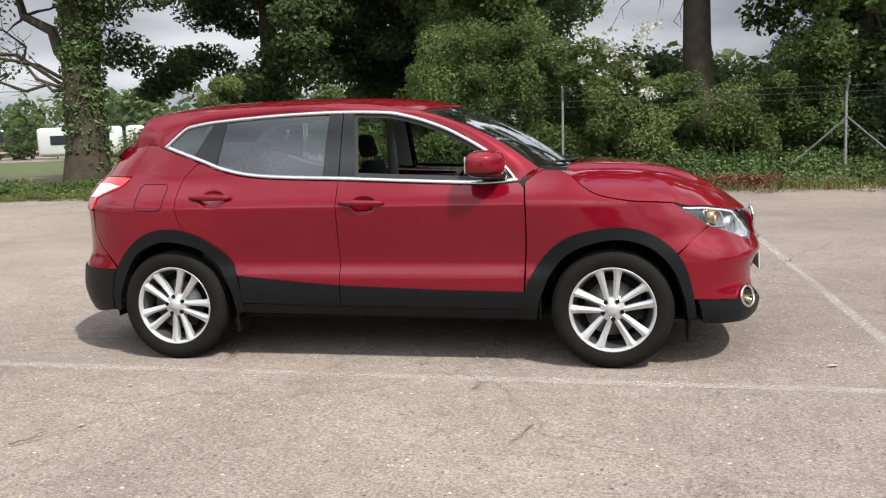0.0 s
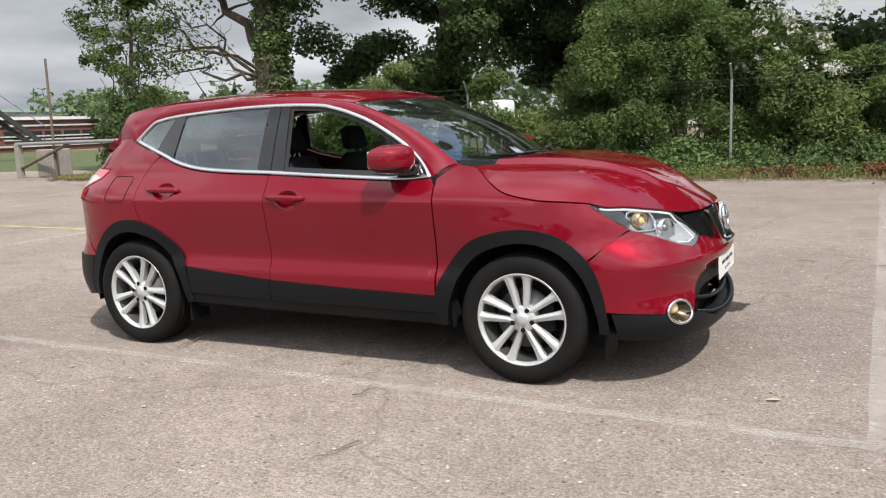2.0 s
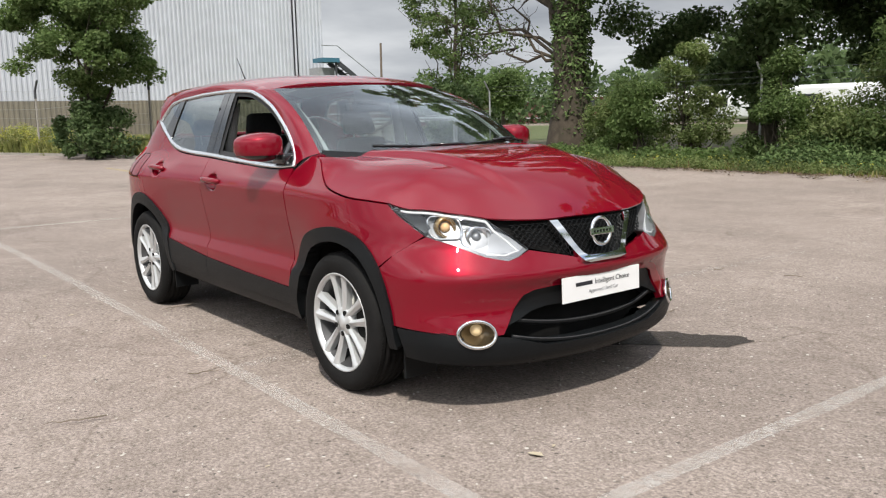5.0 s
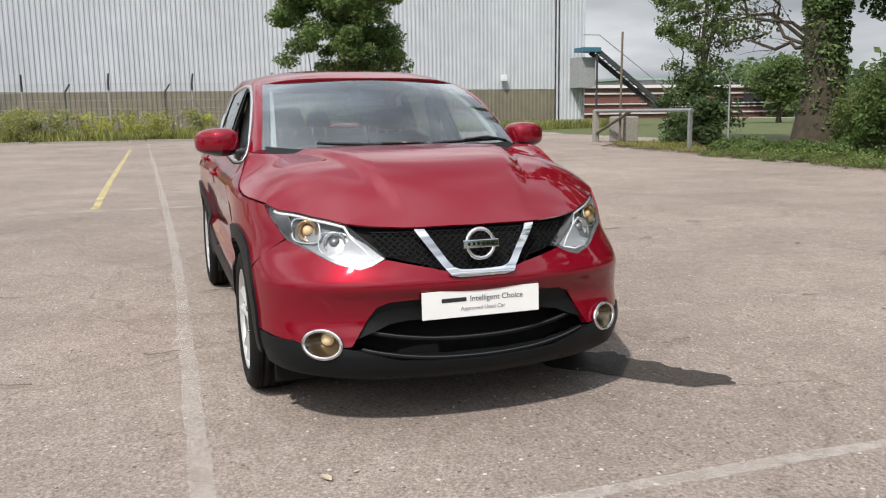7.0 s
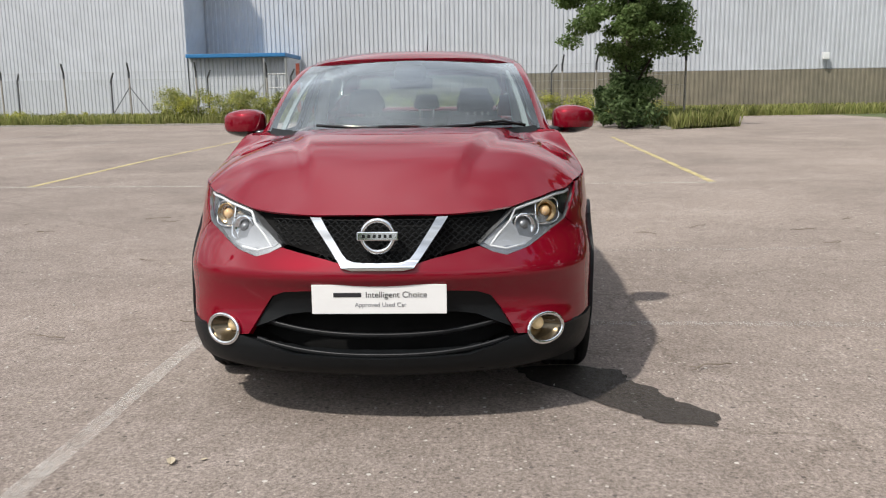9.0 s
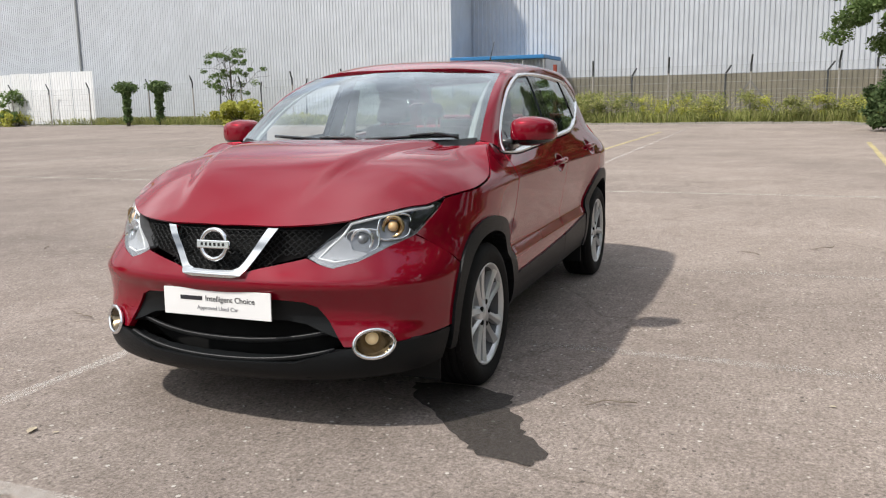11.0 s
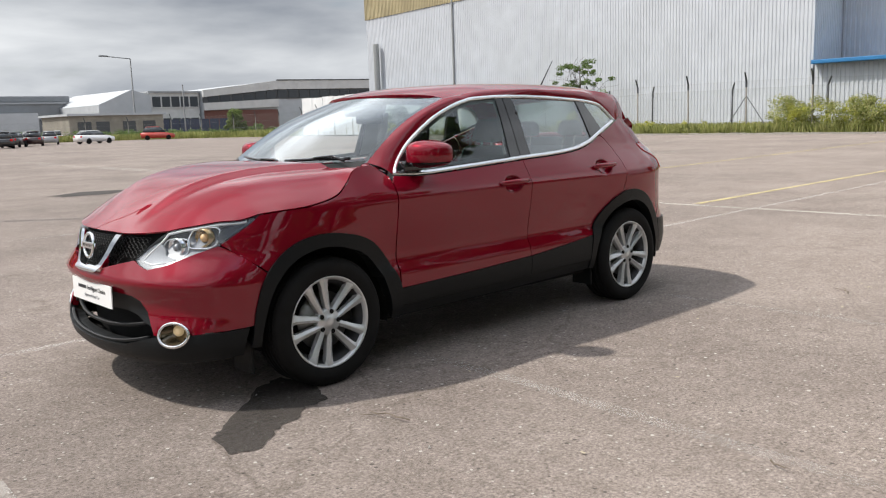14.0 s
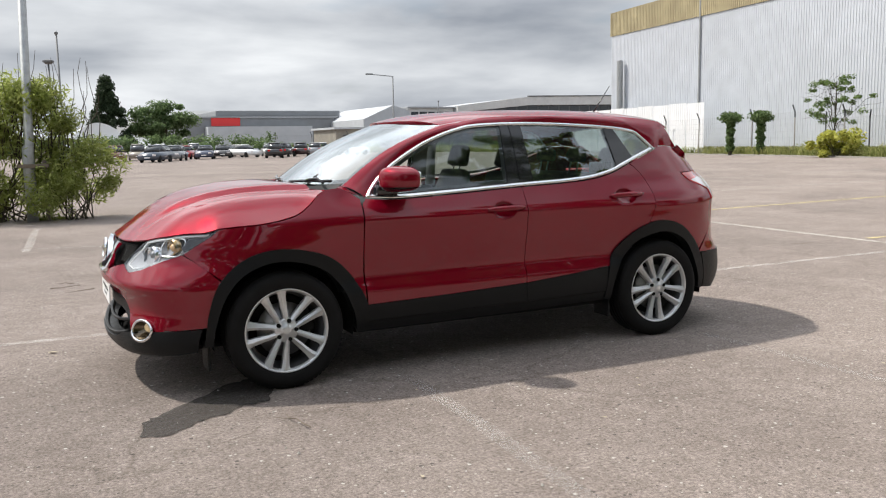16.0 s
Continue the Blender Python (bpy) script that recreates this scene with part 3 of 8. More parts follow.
M_litter = leaf_mat("brown_litter", (0.07, 0.05, 0.03), (0.13, 0.095, 0.06), (0.20, 0.155, 0.10), 0.1)
g9 = random.Random(41)
cs = [tuple(Vector(along(N_EDGE, t)) + Vector((0, g9.gauss(0.15, 0.42)))) + (0.012,) for t in [g9.uniform(0.14, 1.0) for _ in range(900)]]
tagged(leaf_cloud("leaf_litter", cs, [(0.30, 0.16, 0.008)] * len(cs), 15000, 0.045, M_litter, seed=42, flat=3.0), "brown leaf litter and soil along the edge of the tarmac", "litter", kind="stuff")
sheet("field", [(-21, 16.5), (-34, 17), (-50, 18), (-84, 20)], [(-21, 62), (-34, 62), (-50, 62), (-84, 62)], 0.06, M_lawn, "rough green field beyond the barrier", 40, 9)
S_EDGE, S_BACK = [(-42.5, 9.0), (-43.5, 18), (-44.5, 28.5)], [(-45.2, 9.0), (-46.6, 18), (-47.6, 28.5)]
sheet("verge_strip", S_EDGE, S_BACK, 0.08, M_soil, "narrow grass strip at the foot of the warehouse", 30, 6)
tagged(blades("strip_grass", scatter(S_EDGE, S_BACK, 12000, 0.0, 1.0, 0.1, 2.6, 7), 0.55, M_long_grass, seed=14, width=0.018), "long pale grass at the foot of the warehouse", "grass", kind="stuff")

# low concrete kerb along the warehouse verge
kb = bmesh.new()
kr = random.Random(8)
kp = [Vector(along(W_EDGE, k / 160)) for k in range(161)]
for a, b in zip(kp, kp[1:]):
    d = (b - a).normalized()
    m = Matrix.Translation((a.x, a.y, 0)) @ Matrix.Rotation(math.atan2(d.y, d.x), 4, "Z")
    add_box(kb, 0.01, -0.07, -0.02, (b - a).length - 0.01, 0.07, 0.10 + kr.uniform(-0.015, 0.015), 0.0, m)
tagged(part("kerb", kb, M_conc_post), "weathered concrete kerb along the verge", "kerb", kind="structure")

# ---- wild flowers and weeds by the fence ----


def clumps(places, spread, lift, seed):
    g = random.Random(seed)
    c, r = [], []
    for x, y, h, w in places:
        k = max(3, int(6 * w * h))
        for _ in range(k):
            c.append((x + g.gauss(0, w * 0.45), y + g.gauss(0, w * 0.45), lift + h * g.uniform(0.1, 1.0)))
            q = spread * g.uniform(0.6, 1.3)
            r.append((q, q, q * 0.8))
    return c, r


def verge_places(n, t0, t1, d0, d1, h0, h1, w0, w1, seed, near=W_EDGE, far=W_BACK):
    g = random.Random(seed)
    return [(x, y, g.uniform(h0, h1), g.uniform(w0, w1)) for x, y in scatter(near, far, n, t0, t1, d0, d1, seed)]


c, r = clumps(verge_places(80, 0.10, 0.45, 0.5, 2.8, 0.5, 1.85, 0.5, 1.3, 21) + verge_places(30, 0.45, 0.66, 0.5, 2.8, 0.3, 0.85, 0.5, 1.3, 23), 0.42, 0.0, 21)
tagged(leaf_cloud("weed_leaves", c, r, 50000, 0.10, M_long_grass, seed=21), "light green weeds along the warehouse fence", "weeds", kind="stuff")
c, r = clumps(verge_places(60, 0.12, 0.45, 0.6, 2.4, 0.7, 1.25, 0.4, 0.9, 22) + verge_places(10, 0.45, 0.60, 0.6, 2.4, 0.3, 0.6, 0.4, 0.8, 24), 0.30, 0.25, 22)
tagged(leaf_cloud("yellow_wildflowers", c, r, 16000, 0.07, M_flower, seed=22), "yellow-flowering weeds along the warehouse fence", "wildflowers", kind="stuff")

# ---- chain-link fences ----


def fence(name, line, spacing, height, crank, label, brace=(), seed=0, wires=7, netting=True, dark=False):
    """Cranked concrete posts with thin wires: a thing with its posts and wires."""
    root = empty(name)
    tagged(root, label, "fence")
    g = random.Random(seed)
    pts = []
    for a, b in zip(line, line[1:]):
        d = Vector(b) - Vector(a)
        n = max(1, round(d.length / spacing))
        pts += [Vector(a) + d * (i / n) for i in range(n)]
    pts.append(Vector(line[-1]))
    side = Vector((crank[0], crank[1])) if crank else Vector((0, 0))
    tops = []
    for i, p in enumerate(pts):
        h = height * g.uniform(0.97, 1.03)
        lx, ly = g.uniform(-0.03, 0.03), g.uniform(-0.03, 0.03)
        if netting:
            post = part("post", tube([(p.x, p.y, 0), (p.x + lx, p.y + ly, h * 0.78)], [0.055, 0.045], 6), M_steel_dark if dark else M_conc_post, root)
            part("crank_arm", tube([(p.x + lx, p.y + ly, h * 0.76), (p.x + lx, p.y + ly, h * 0.86), (p.x + lx + side.x, p.y + ly + side.y, h)], [0.055, 0.055, 0.045], 6), M_steel_dark, post, "dark cranked arm")
        else:
            part("post", tube([(p.x, p.y, 0), (p.x + lx, p.y + ly, h * 0.86), (p.x + lx + side.x, p.y + ly + side.y, h)], [0.030, 0.028, 0.025], 6), M_galv, root)
        tops.append((p.x + lx, p.y + ly, h))
        if i in brace:
            d = (pts[min(i + 1, len(pts) - 1)] - pts[max(i - 1, 0)]).normalized()
            for s in (-1, 1):
                part("brace", tube([(p.x + d.x * s * 1.6, p.y + d.y * s * 1.6, 0), (p.x, p.y, h * 0.62)], 0.026, 6), M_pole, root)
    for k in range(wires):
        bm = bmesh.new()
        zf = (0.12 + 0.74 * k / (wires - 1)) if netting else 0.80 + 0.12 * k / (wires - 1)
        add_tube(bm, [(x, y, h * zf) for x, y, h in tops], 0.006 if netting else 0.0035, 4)
        part("wire", bm, M_galv if netting else M_pole, root)
    if not netting:
        return root
    mv, mf = [], []
    for (x0, y0, h0), (x1, y1, h1) in zip(tops, tops[1:]):
        k = len(mv)
        mv += [(x0, y0, 0.05), (x1, y1, 0.05), (x1, y1, h1 * 0.86), (x0, y0, h0 * 0.86)]
        mf.append((k, k + 1, k + 2, k + 3))
    mesh = link_mesh("wire_mesh", mv, mf, M_mesh, root, "thin chain-link mesh")
    mesh["kind"] = "stuff"
    return root


def mesh_mat():
    """Chain link: diagonal wires with holes between."""
    m = bpy.data.materials.new("chain_link")
    m.use_nodes = True
    n, l = m.node_tree.nodes, m.node_tree.links
    b = n["Principled BSDF"]
    b.inputs["Base Color"].default_value, b.inputs["Roughness"].default_value = (0.30, 0.31, 0.30, 1), 0.6
    tp = n.new("ShaderNodeBsdfTransparent")
    ms = n.new("ShaderNodeMixShader")
    ms.inputs[0].default_value = 0.05
    l.new(tp.outputs[0], ms.inputs[1])
    l.new(b.outputs[0], ms.inputs[2])
    l.new(ms.outputs[0], n["Material Output"].inputs["Surface"])
    return m


M_steel_dark = mat("dark_steel", (0.07, 0.075, 0.08), 0.5, metal=0.5, var=0.2)
M_mesh = mesh_mat()
fence("fence", [(-28.5, 8.6), (-40.0, 5.0), (-41.3, -15), (-43, -27), (-44.7, -40), (-45.5, -46.3), (-47.3, -60), (-49.3, -75)], 4.3, 3.35, (0.30, 0.05),
      "chain-link fence with cranked concrete posts before the warehouse", brace=(4, 9), seed=5)
fence("fence", [(-42.2, 4.6), (-43.3, -15), (-44.7, -27), (-46.3, -35)], 5.1, 3.0, (0.30, 0.28),
      "second row of dark cranked fence posts by the warehouse", seed=7, wires=3, dark=True)
fence("fence", [(12, 14.3), (6.4, 14.4), (0.2, 14.6), (-6.6, 15.7), (-13.4, 16.4), (-16.2, 15.5)], 6.8, 2.35, (0.0, -0.22),
      "old chain-link fence overgrown by bushes", brace=(1,), seed=6, wires=3, netting=False)

# ---- warehouse ----


def metal_sheet_mat(name, color, dark):
    return mat(name, color, 0.55, var=0.10, scale=0.8, stain=0.35, stain_scale=0.18, dark=dark, spec=0.4)


M_clad = metal_sheet_mat("pale_grey_cladding", (0.50, 0.525, 0.565), (0.43, 0.45, 0.475))
M_clad_low = mat("olive_brown_cladding", (0.20, 0.18, 0.135), 0.7, var=0.2, scale=1.5, stain=0.4, dark=(0.12, 0.115, 0.09))
M_fascia = mat("stained_beige_fascia", (0.42, 0.36, 0.22), 0.7, var=0.25, scale=1.2, stain=0.6, dark=(0.24, 0.20, 0.12))
M_roof = mat("grey_roof", (0.30, 0.31, 0.32), 0.7, var=0.15)
M_blue = mat("blue_paint", (0.03, 0.17, 0.38), 0.45, var=0.15)
M_white_sheet = mat("white_sheeting", (0.74, 0.75, 0.76), 0.5, var=0.08, scale=1.2, stain=0.2, dark=(0.6, 0.6, 0.58))


def corrugated(a, b, z0, z1, pitch, depth):
    """Trapezoid-ribbed sheet standing from a to b."""
    bm = bmesh.new()
    a, b = Vector(a), Vector(b)
    d = b - a
    length = d.length
    d.normalize()
    nrm = Vector((d.y, -d.x))
    n = int(length / pitch)
    low, high = [], []
    for i in range(n):
        for f, o in ((0.0, 0), (0.38, 0), (0.5, depth), (0.88, depth)):
            p = a + d * ((i + f) * pitch) + nrm * o
            low.append(bm.verts.new((p.x, p.y, z0)))
            high.append(bm.verts.new((p.x, p.y, z1)))
    for i in range(len(low) - 1):
        bm.faces.new((low[i], low[i + 1], high[i + 1], high[i]))
    return bm


def link_prism(outline, z0, z1):
    """A flat slab with the given outline."""
    bm = bmesh.new()
    lo, hi = ([bm.verts.new((x, y, z)) for x, y in outline] for z in (z0, z1))
    bm.faces.new(list(reversed(lo)))
    bm.faces.new(hi)
    for i in range(len(lo)):
        j = (i + 1) % len(lo)
        bm.faces.new((lo[i], lo[j], hi[j], hi[i]))
    bmesh.ops.recalc_face_normals(bm, faces=bm.faces[:])
    return bm


house = empty("warehouse")
tagged(house, "large warehouse clad in pale grey ribbed metal sheet", "warehouse")
WC, WF = (-46.0, -17.1), (-51.0, -65.0)          # near corner and far corner of the projecting block
WR0, WR1 = (-50.0, -17.5), (-50.0, 26.6)         # set-back wall
part("wall", corrugated(WC, WF, 0, 11.6, 0.25, -0.03), M_clad, house)
part("wall", corrugated(WR1, WR0, 2.75, 13.0, 0.29, 0.06), M_clad, house)
part("wall", corrugated(WR1, WR0, 0.0, 2.72, 0.29, 0.05), M_clad_low, house, "olive-brown ribbed lower cladding")
part("wall", corrugated((-50.0, -17.1), (-46.0, -17.1), 0, 13.6, 0.25, -0.04), M_clad, house)
part("fascia", corrugated((-45.9, -17.0), (-50.95, -65.1), 11.6, 13.9, 0.25, -0.05), M_fascia, house, "stained beige fascia under the roof")
rp = [(-75, -65), (-51.1, -65), (-46.1, -17.15), (-75, -17.15)]
part("roof", link_prism(rp, 13.0, 13.3), M_roof, house)
part("roof", box(-75, -17.0, 12.7, -50.2, 28.4, 13.0), M_roof, house)
part("wall", box(-75, -65.2, 0, -51.3, -64.9, 13.0), M_clad, house)
part("wall", corrugated((-49.75, 28.9), (-49.75, 26.62), 0, 13.0, 0.29, 0.06), M_clad, house)
part("downpipe", tube([(-49.6, 26.6, 0), (-49.6, 26.6, 13.0)], 0.07), M_clad, house)
part("wall", box(-75, 28.6, 0, -50.15, 28.9, 12.6), M_clad, house)
part("downpipe", tube([(-49.38, -50.6, 0), (-49.38, -50.6, 13.7)], 0.09), M_galv, house)
part("flue", tube([(-50.2, -62.5, 3.8), (-50.2, -62.5, 9.0)], 0.30, 10), M_galv, house, "grey flue pipe on the wall")
part("wall_lamp", box(-49.85, 22.3, 3.3, -49.55, 22.7, 3.75, 0.05), M_white_sheet, house, "small white lamp on the wall")

# fire stair at the warehouse's end
stair = empty("fire_stair")
tagged(stair, "dark steel fire stair with a landing and blue rail", "stairs")
part("landing", box(-49.2, 29.9, 5.25, -47.8, 31.3, 5.55), mat("blue_grey_paint", (0.05, 0.15, 0.21), 0.5, var=0.15), stair, "blue-grey steel landing")
part("rail", tube([(-47.9, 29.9, 6.4), (-47.9, 31.2, 6.4), (-46.6, 36.5, 2.2)], 0.035), M_galv, stair)
part("stringer", box(0, -0.1, -0.15, 6.6, 0.1, 0.15, m=pose(-48.0, 31.2, 5.3, 0, 39, 76)), M_steel_dark, stair)
part("stringer", box(0, -0.1, -0.15, 6.6, 0.1, 0.15, m=pose(-49.2, 31.2, 5.3, 0, 39, 76)), M_steel_dark, stair)
for i in range(16):
    t = i / 16
    part("tread", box(-49.2, 31.2 + 5.0 * t, 5.25 - 4.1 * t, -47.9, 31.5 + 5.0 * t, 5.30 - 4.1 * t), M_steel_dark, stair)
for y, h in ((31.1, 5.3),):
    part("post", tube([(-48.0, y, 0), (-48.0, y, h)], 0.08), M_steel_dark, stair)
stair.matrix_basis = Matrix.Translation((0, -2.2, 0))
part("store", box(-50.0, 29.9, 2.8, -48.4, 31.2, 4.9), M_roof, stair, "small grey store under the landing")

# blue-framed loading shelter and gate
shelter = empty("shelter")
tagged(shelter, "grey sheet shelter with a blue roof edge beside the warehouse", "shelter")
part("roof", box(-49.9, -16.95, 3.82, -45.4, -10.9, 4.05, 0.04), M_blue, shelter, "blue roof edge")
part("wall", corrugated((-46.0, -11.0), (-46.0, -17.06), 0, 3.82, 0.25, 0.04), M_clad, shelter)
part("wall", box(-49.9, -11.0, 0, -45.96, -10.9, 3.80, 0.03), M_clad, shelter, "plain grey end wall")
for y in (-10.9, -12.2):
    part("post", tube([(-45.4, y, 0), (-45.4, y, 3.75)], 0.07), M_galv, shelter)
for z in (1.2, 2.0, 2.8):
    part("rail", tube([(-45.4, -10.9, z), (-45.4, -12.2, z)], 0.04), M_galv, shelter)
part("brace", tube([(-45.4, -12.2, 2.3), (-45.4, -14.2, 0.2)], 0.04), M_galv, shelter)
part("post", box(-45.5, -10.3, 0, -45.3, -10.1, 3.4), mat("rust_red_paint", (0.25, 0.05, 0.03), 0.6, var=0.2), shelter, "rust-red post")

# white hoarding on the fence
hoard = empty("hoarding")
tagged(hoard, "white sheet hoarding fixed to the far fence", "hoarding")
for i in range(12):
    t0, t1 = i / 12, (i + 1) / 12
    p0 = (-46.0 - 4.0 * t0, -46.3 - 29.6 * t0)
    p1 = (-46.0 - 4.0 * t1, -46.3 - 29.6 * t1)
    part("sheet", corrugated(p0, p1, 0.15, 4.15 + 0.05 * (i % 2), 0.30, -0.03), M_white_sheet, hoard)

# ---- vehicle barrier at the side road ----
barrier = empty("barrier")
tagged(barrier, "weathered steel height barrier across a side track", "barrier")
for x, y, w in ((-17.1, 14.75, 0.055), (-24.5, 15.6, 0.10)):
    part("post", box(x - w, y - w, 0, x + w, y + w, 1.24, 0.01), M_galv if w < 0.08 else M_conc_post, barrier)
part("rail", tube([(-17.0, 14.75, 1.22), (-24.6, 15.6, 1.22)], 0.06, 8), M_galv, barrier)
part("brace", tube([(-24.4, 15.6, 0.35), (-21.5, 15.3, 1.18)], 0.06, 8), M_wood, barrier)
part("block", box(-24.0, 15.9, 0, -23.1, 16.7, 1.0, 0.06), M_conc_post, barrier, "concrete block")

mast = empty("thin_pole")
tagged(mast, "thin dark wooden pole beyond the barrier", "pole")
part("shaft", tube([(-22.5, 15.5, 0), (-22.45, 15.5, 4.1)], [0.05, 0.04]), M_wood, mast)

# ---- the red car: nose towards +x, wheelbase 2.646 m ----
M_red = car_paint("red_metallic_paint", (0.200, 0.003, 0.0140), 0.22)
M_plastic = mat("black_textured_plastic", (0.006, 0.007, 0.008), 0.46, spec=0.27, var=0.15, scale=60, bump=0.15, bump_scale=300, rvar=0.06)
M_gloss_black = mat("gloss_black_trim", (0.012, 0.012, 0.013), 0.12, coat=0.6)
M_chrome = mat("chrome", (0.82, 0.83, 0.84), 0.07, metal=1.0)
M_satin = mat("satin_chrome_trim", (0.78, 0.79, 0.80), 0.25, metal=1.0)
M_alloy = mat("silver_alloy", (0.62, 0.63, 0.635), 0.32, metal=0.5, var=0.14, scale=9)
# rim barrel: the shade behind the spokes is put into this dark colour
M_barrel = mat("shaded_barrel", (0.10, 0.10, 0.105), 0.5, metal=0.6, var=0.25, scale=12)
M_rubber = mat("tyre_rubber", (0.010, 0.0098, 0.0098), 0.75, spec=0.2, var=0.25, scale=14, bump=0.2, bump_scale=120)
M_under = mat("dark_underbody", (0.010, 0.010, 0.010), 0.85, spec=0.15, var=0.3)
M_steel = mat("brake_steel", (0.30, 0.29, 0.28), 0.4, metal=1.0, var=0.2)
M_cloth = mat("black_seat_cloth", (0.020, 0.020, 0.022), 0.9, var=0.25, scale=50, bump=0.3, bump_scale=200)
M_dash = mat("black_dash_plastic", (0.018, 0.018, 0.019), 0.6, var=0.15, scale=30)
M_trim_grey = mat("grey_pillar_trim", (0.26, 0.265, 0.26), 0.8, var=0.06, scale=30)
M_liner = mat("pale_headlining", (0.42, 0.41, 0.39), 0.9, var=0.06, scale=30)
M_frit = mat("black_ceramic_border", (0.012, 0.012, 0.013), 0.85, spec=0.1)
M_screen = glass("windscreen_glass", (0.86, 0.94, 0.94), 0.0, 0.06, 2.35, 0.008)
M_pane = glass("side_window_glass", (0.80, 0.86, 0.84), 0.0, 0.08, 4.0, 0.004)
M_pane_rear = glass("tinted_rear_glass", (0.52, 0.60, 0.57), 0.0, 0.15, 3.2, 0.012)
M_lens = glass("clear_lamp_lens", (0.96, 0.97, 0.98), 0.0, 0.04)
M_lamp_silver = mat("lamp_reflector", (0.23, 0.235, 0.245), 0.35, metal=0.6, var=0.2, scale=30)
M_lamp_panel = mat("pale_lamp_panel", (0.40, 0.41, 0.43), 0.4, metal=0.2, var=0.12, scale=40)
M_lamp_amber = mat("amber_reflector", (0.42, 0.30, 0.16), 0.2, metal=0.9, var=0.1, scale=30)
M_slat = mat("grey_slat_edge", (0.045, 0.045, 0.048), 0.45, var=0.1)
M_amber = mat("amber_bulb", (0.78, 0.50, 0.24), 0.2, coat=0.5)
M_fogbowl = mat("fog_lamp_bowl", (0.13, 0.10, 0.060), 0.25, metal=0.8, coat=0.6)
M_foglit = mat("fog_lamp_glass", (0.85, 0.64, 0.36), 0.3, metal=0.2, coat=1.0, emit=0.22)
M_tail_red = mat("red_tail_lens", (0.55, 0.01, 0.015), 0.12, coat=1.0)
M_tail_clear = mat("clear_tail_lens", (0.70, 0.66, 0.66), 0.12, coat=1.0)
M_plate = mat("white_plate", (0.80, 0.80, 0.80), 0.35, var=0.03, scale=8)
M_ink = mat("black_ink", (0.02, 0.02, 0.025), 0.6)
M_ink_grey = mat("grey_ink", (0.22, 0.22, 0.24), 0.6)
M_gap = mat("panel_gap_shadow_seal", (0.008, 0.006, 0.006), 0.9)


def curve(pts):
    """Smooth monotone interpolation through (t, value) points."""
    t, v = np.array([p[0] for p in pts], float), np.array([p[1] for p in pts], float)
    h, d = np.diff(t), np.diff(v) / np.diff(t)
    m = np.zeros(len(t))
    m[0], m[-1] = d[0], d[-1]
    for i in range(1, len(t) - 1):
        if d[i - 1] * d[i] > 0:
            w1, w2 = 2 * h[i] + h[i - 1], h[i] + 2 * h[i - 1]
            m[i] = (w1 + w2) / (w1 / d[i - 1] + w2 / d[i])

    def f(q):
        if q <= t[0]:
            return float(v[0])
        if q >= t[-1]:
            return float(v[-1])
        i = int(np.searchsorted(t, q, "right")) - 1
        s = (q - t[i]) / h[i]
        return float((2 * s ** 3 - 3 * s * s + 1) * v[i] + (s ** 3 - 2 * s * s + s) * h[i] * m[i]
                     + (-2 * s ** 3 + 3 * s * s) * v[i + 1] + (s ** 3 - s * s) * h[i] * m[i + 1])
    return f


def ease(a, b, q):
    s = min(1.0, max(0.0, (q - a) / (b - a)))
    return s * s * (3 - 2 * s)


half_width = curve([(0.18, 0.78), (0.25, 0.820), (0.33, 0.858), (0.44, 0.874), (0.50, 0.874), (0.535, 0.870), (0.572, 0.848), (0.605, 0.844), (0.70, 0.858), (0.80, 0.877),
                    (0.88, 0.889), (0.930, 0.895), (0.947, 0.889), (1.02, 0.850), (1.08, 0.815), (1.12, 0.793), (1.20, 0.764),
                    (1.31, 0.722), (1.40, 0.684), (1.46, 0.655), (1.50, 0.628), (1.55, 0.57)])
nose_x = curve([(0.15, 2.08), (0.20, 2.14), (0.26, 2.195), (0.32, 2.205), (0.40, 2.185), (0.48, 2.163), (0.56, 2.182), (0.60, 2.209), (0.618, 2.214), (0.640, 2.204), (0.68, 2.184),
                (0.74, 2.162), (0.80, 2.148), (0.85, 2.125), (0.90, 2.08), (0.96, 2.0), (1.1, 1.8)])
tail_x = curve([(0.18, -2.08), (0.28, -2.19), (0.42, -2.235), (0.55, -2.22), (0.66, -2.165), (0.80, -2.16), (0.92, -2.165), (1.06, -2.14),
                (1.13, -2.07), (1.22, -1.985), (1.30, -1.895), (1.38, -1.795), (1.48, -1.675), (1.55, -1.60)])
nose_n = curve([(0.2, 8.0), (0.50, 8.0), (0.65, 6.6), (0.76, 4.9), (1.0, 4.2)])
end_width = curve([(0.18, 0.82), (0.26, 0.862), (0.34, 0.882), (0.44, 0.890), (0.60, 0.892), (0.80, 0.893), (0.90, 0.891)])
X0F, X0R = 0.75, -0.95
HANDLES = ((-0.094, 0.940), (-1.038, 0.985))


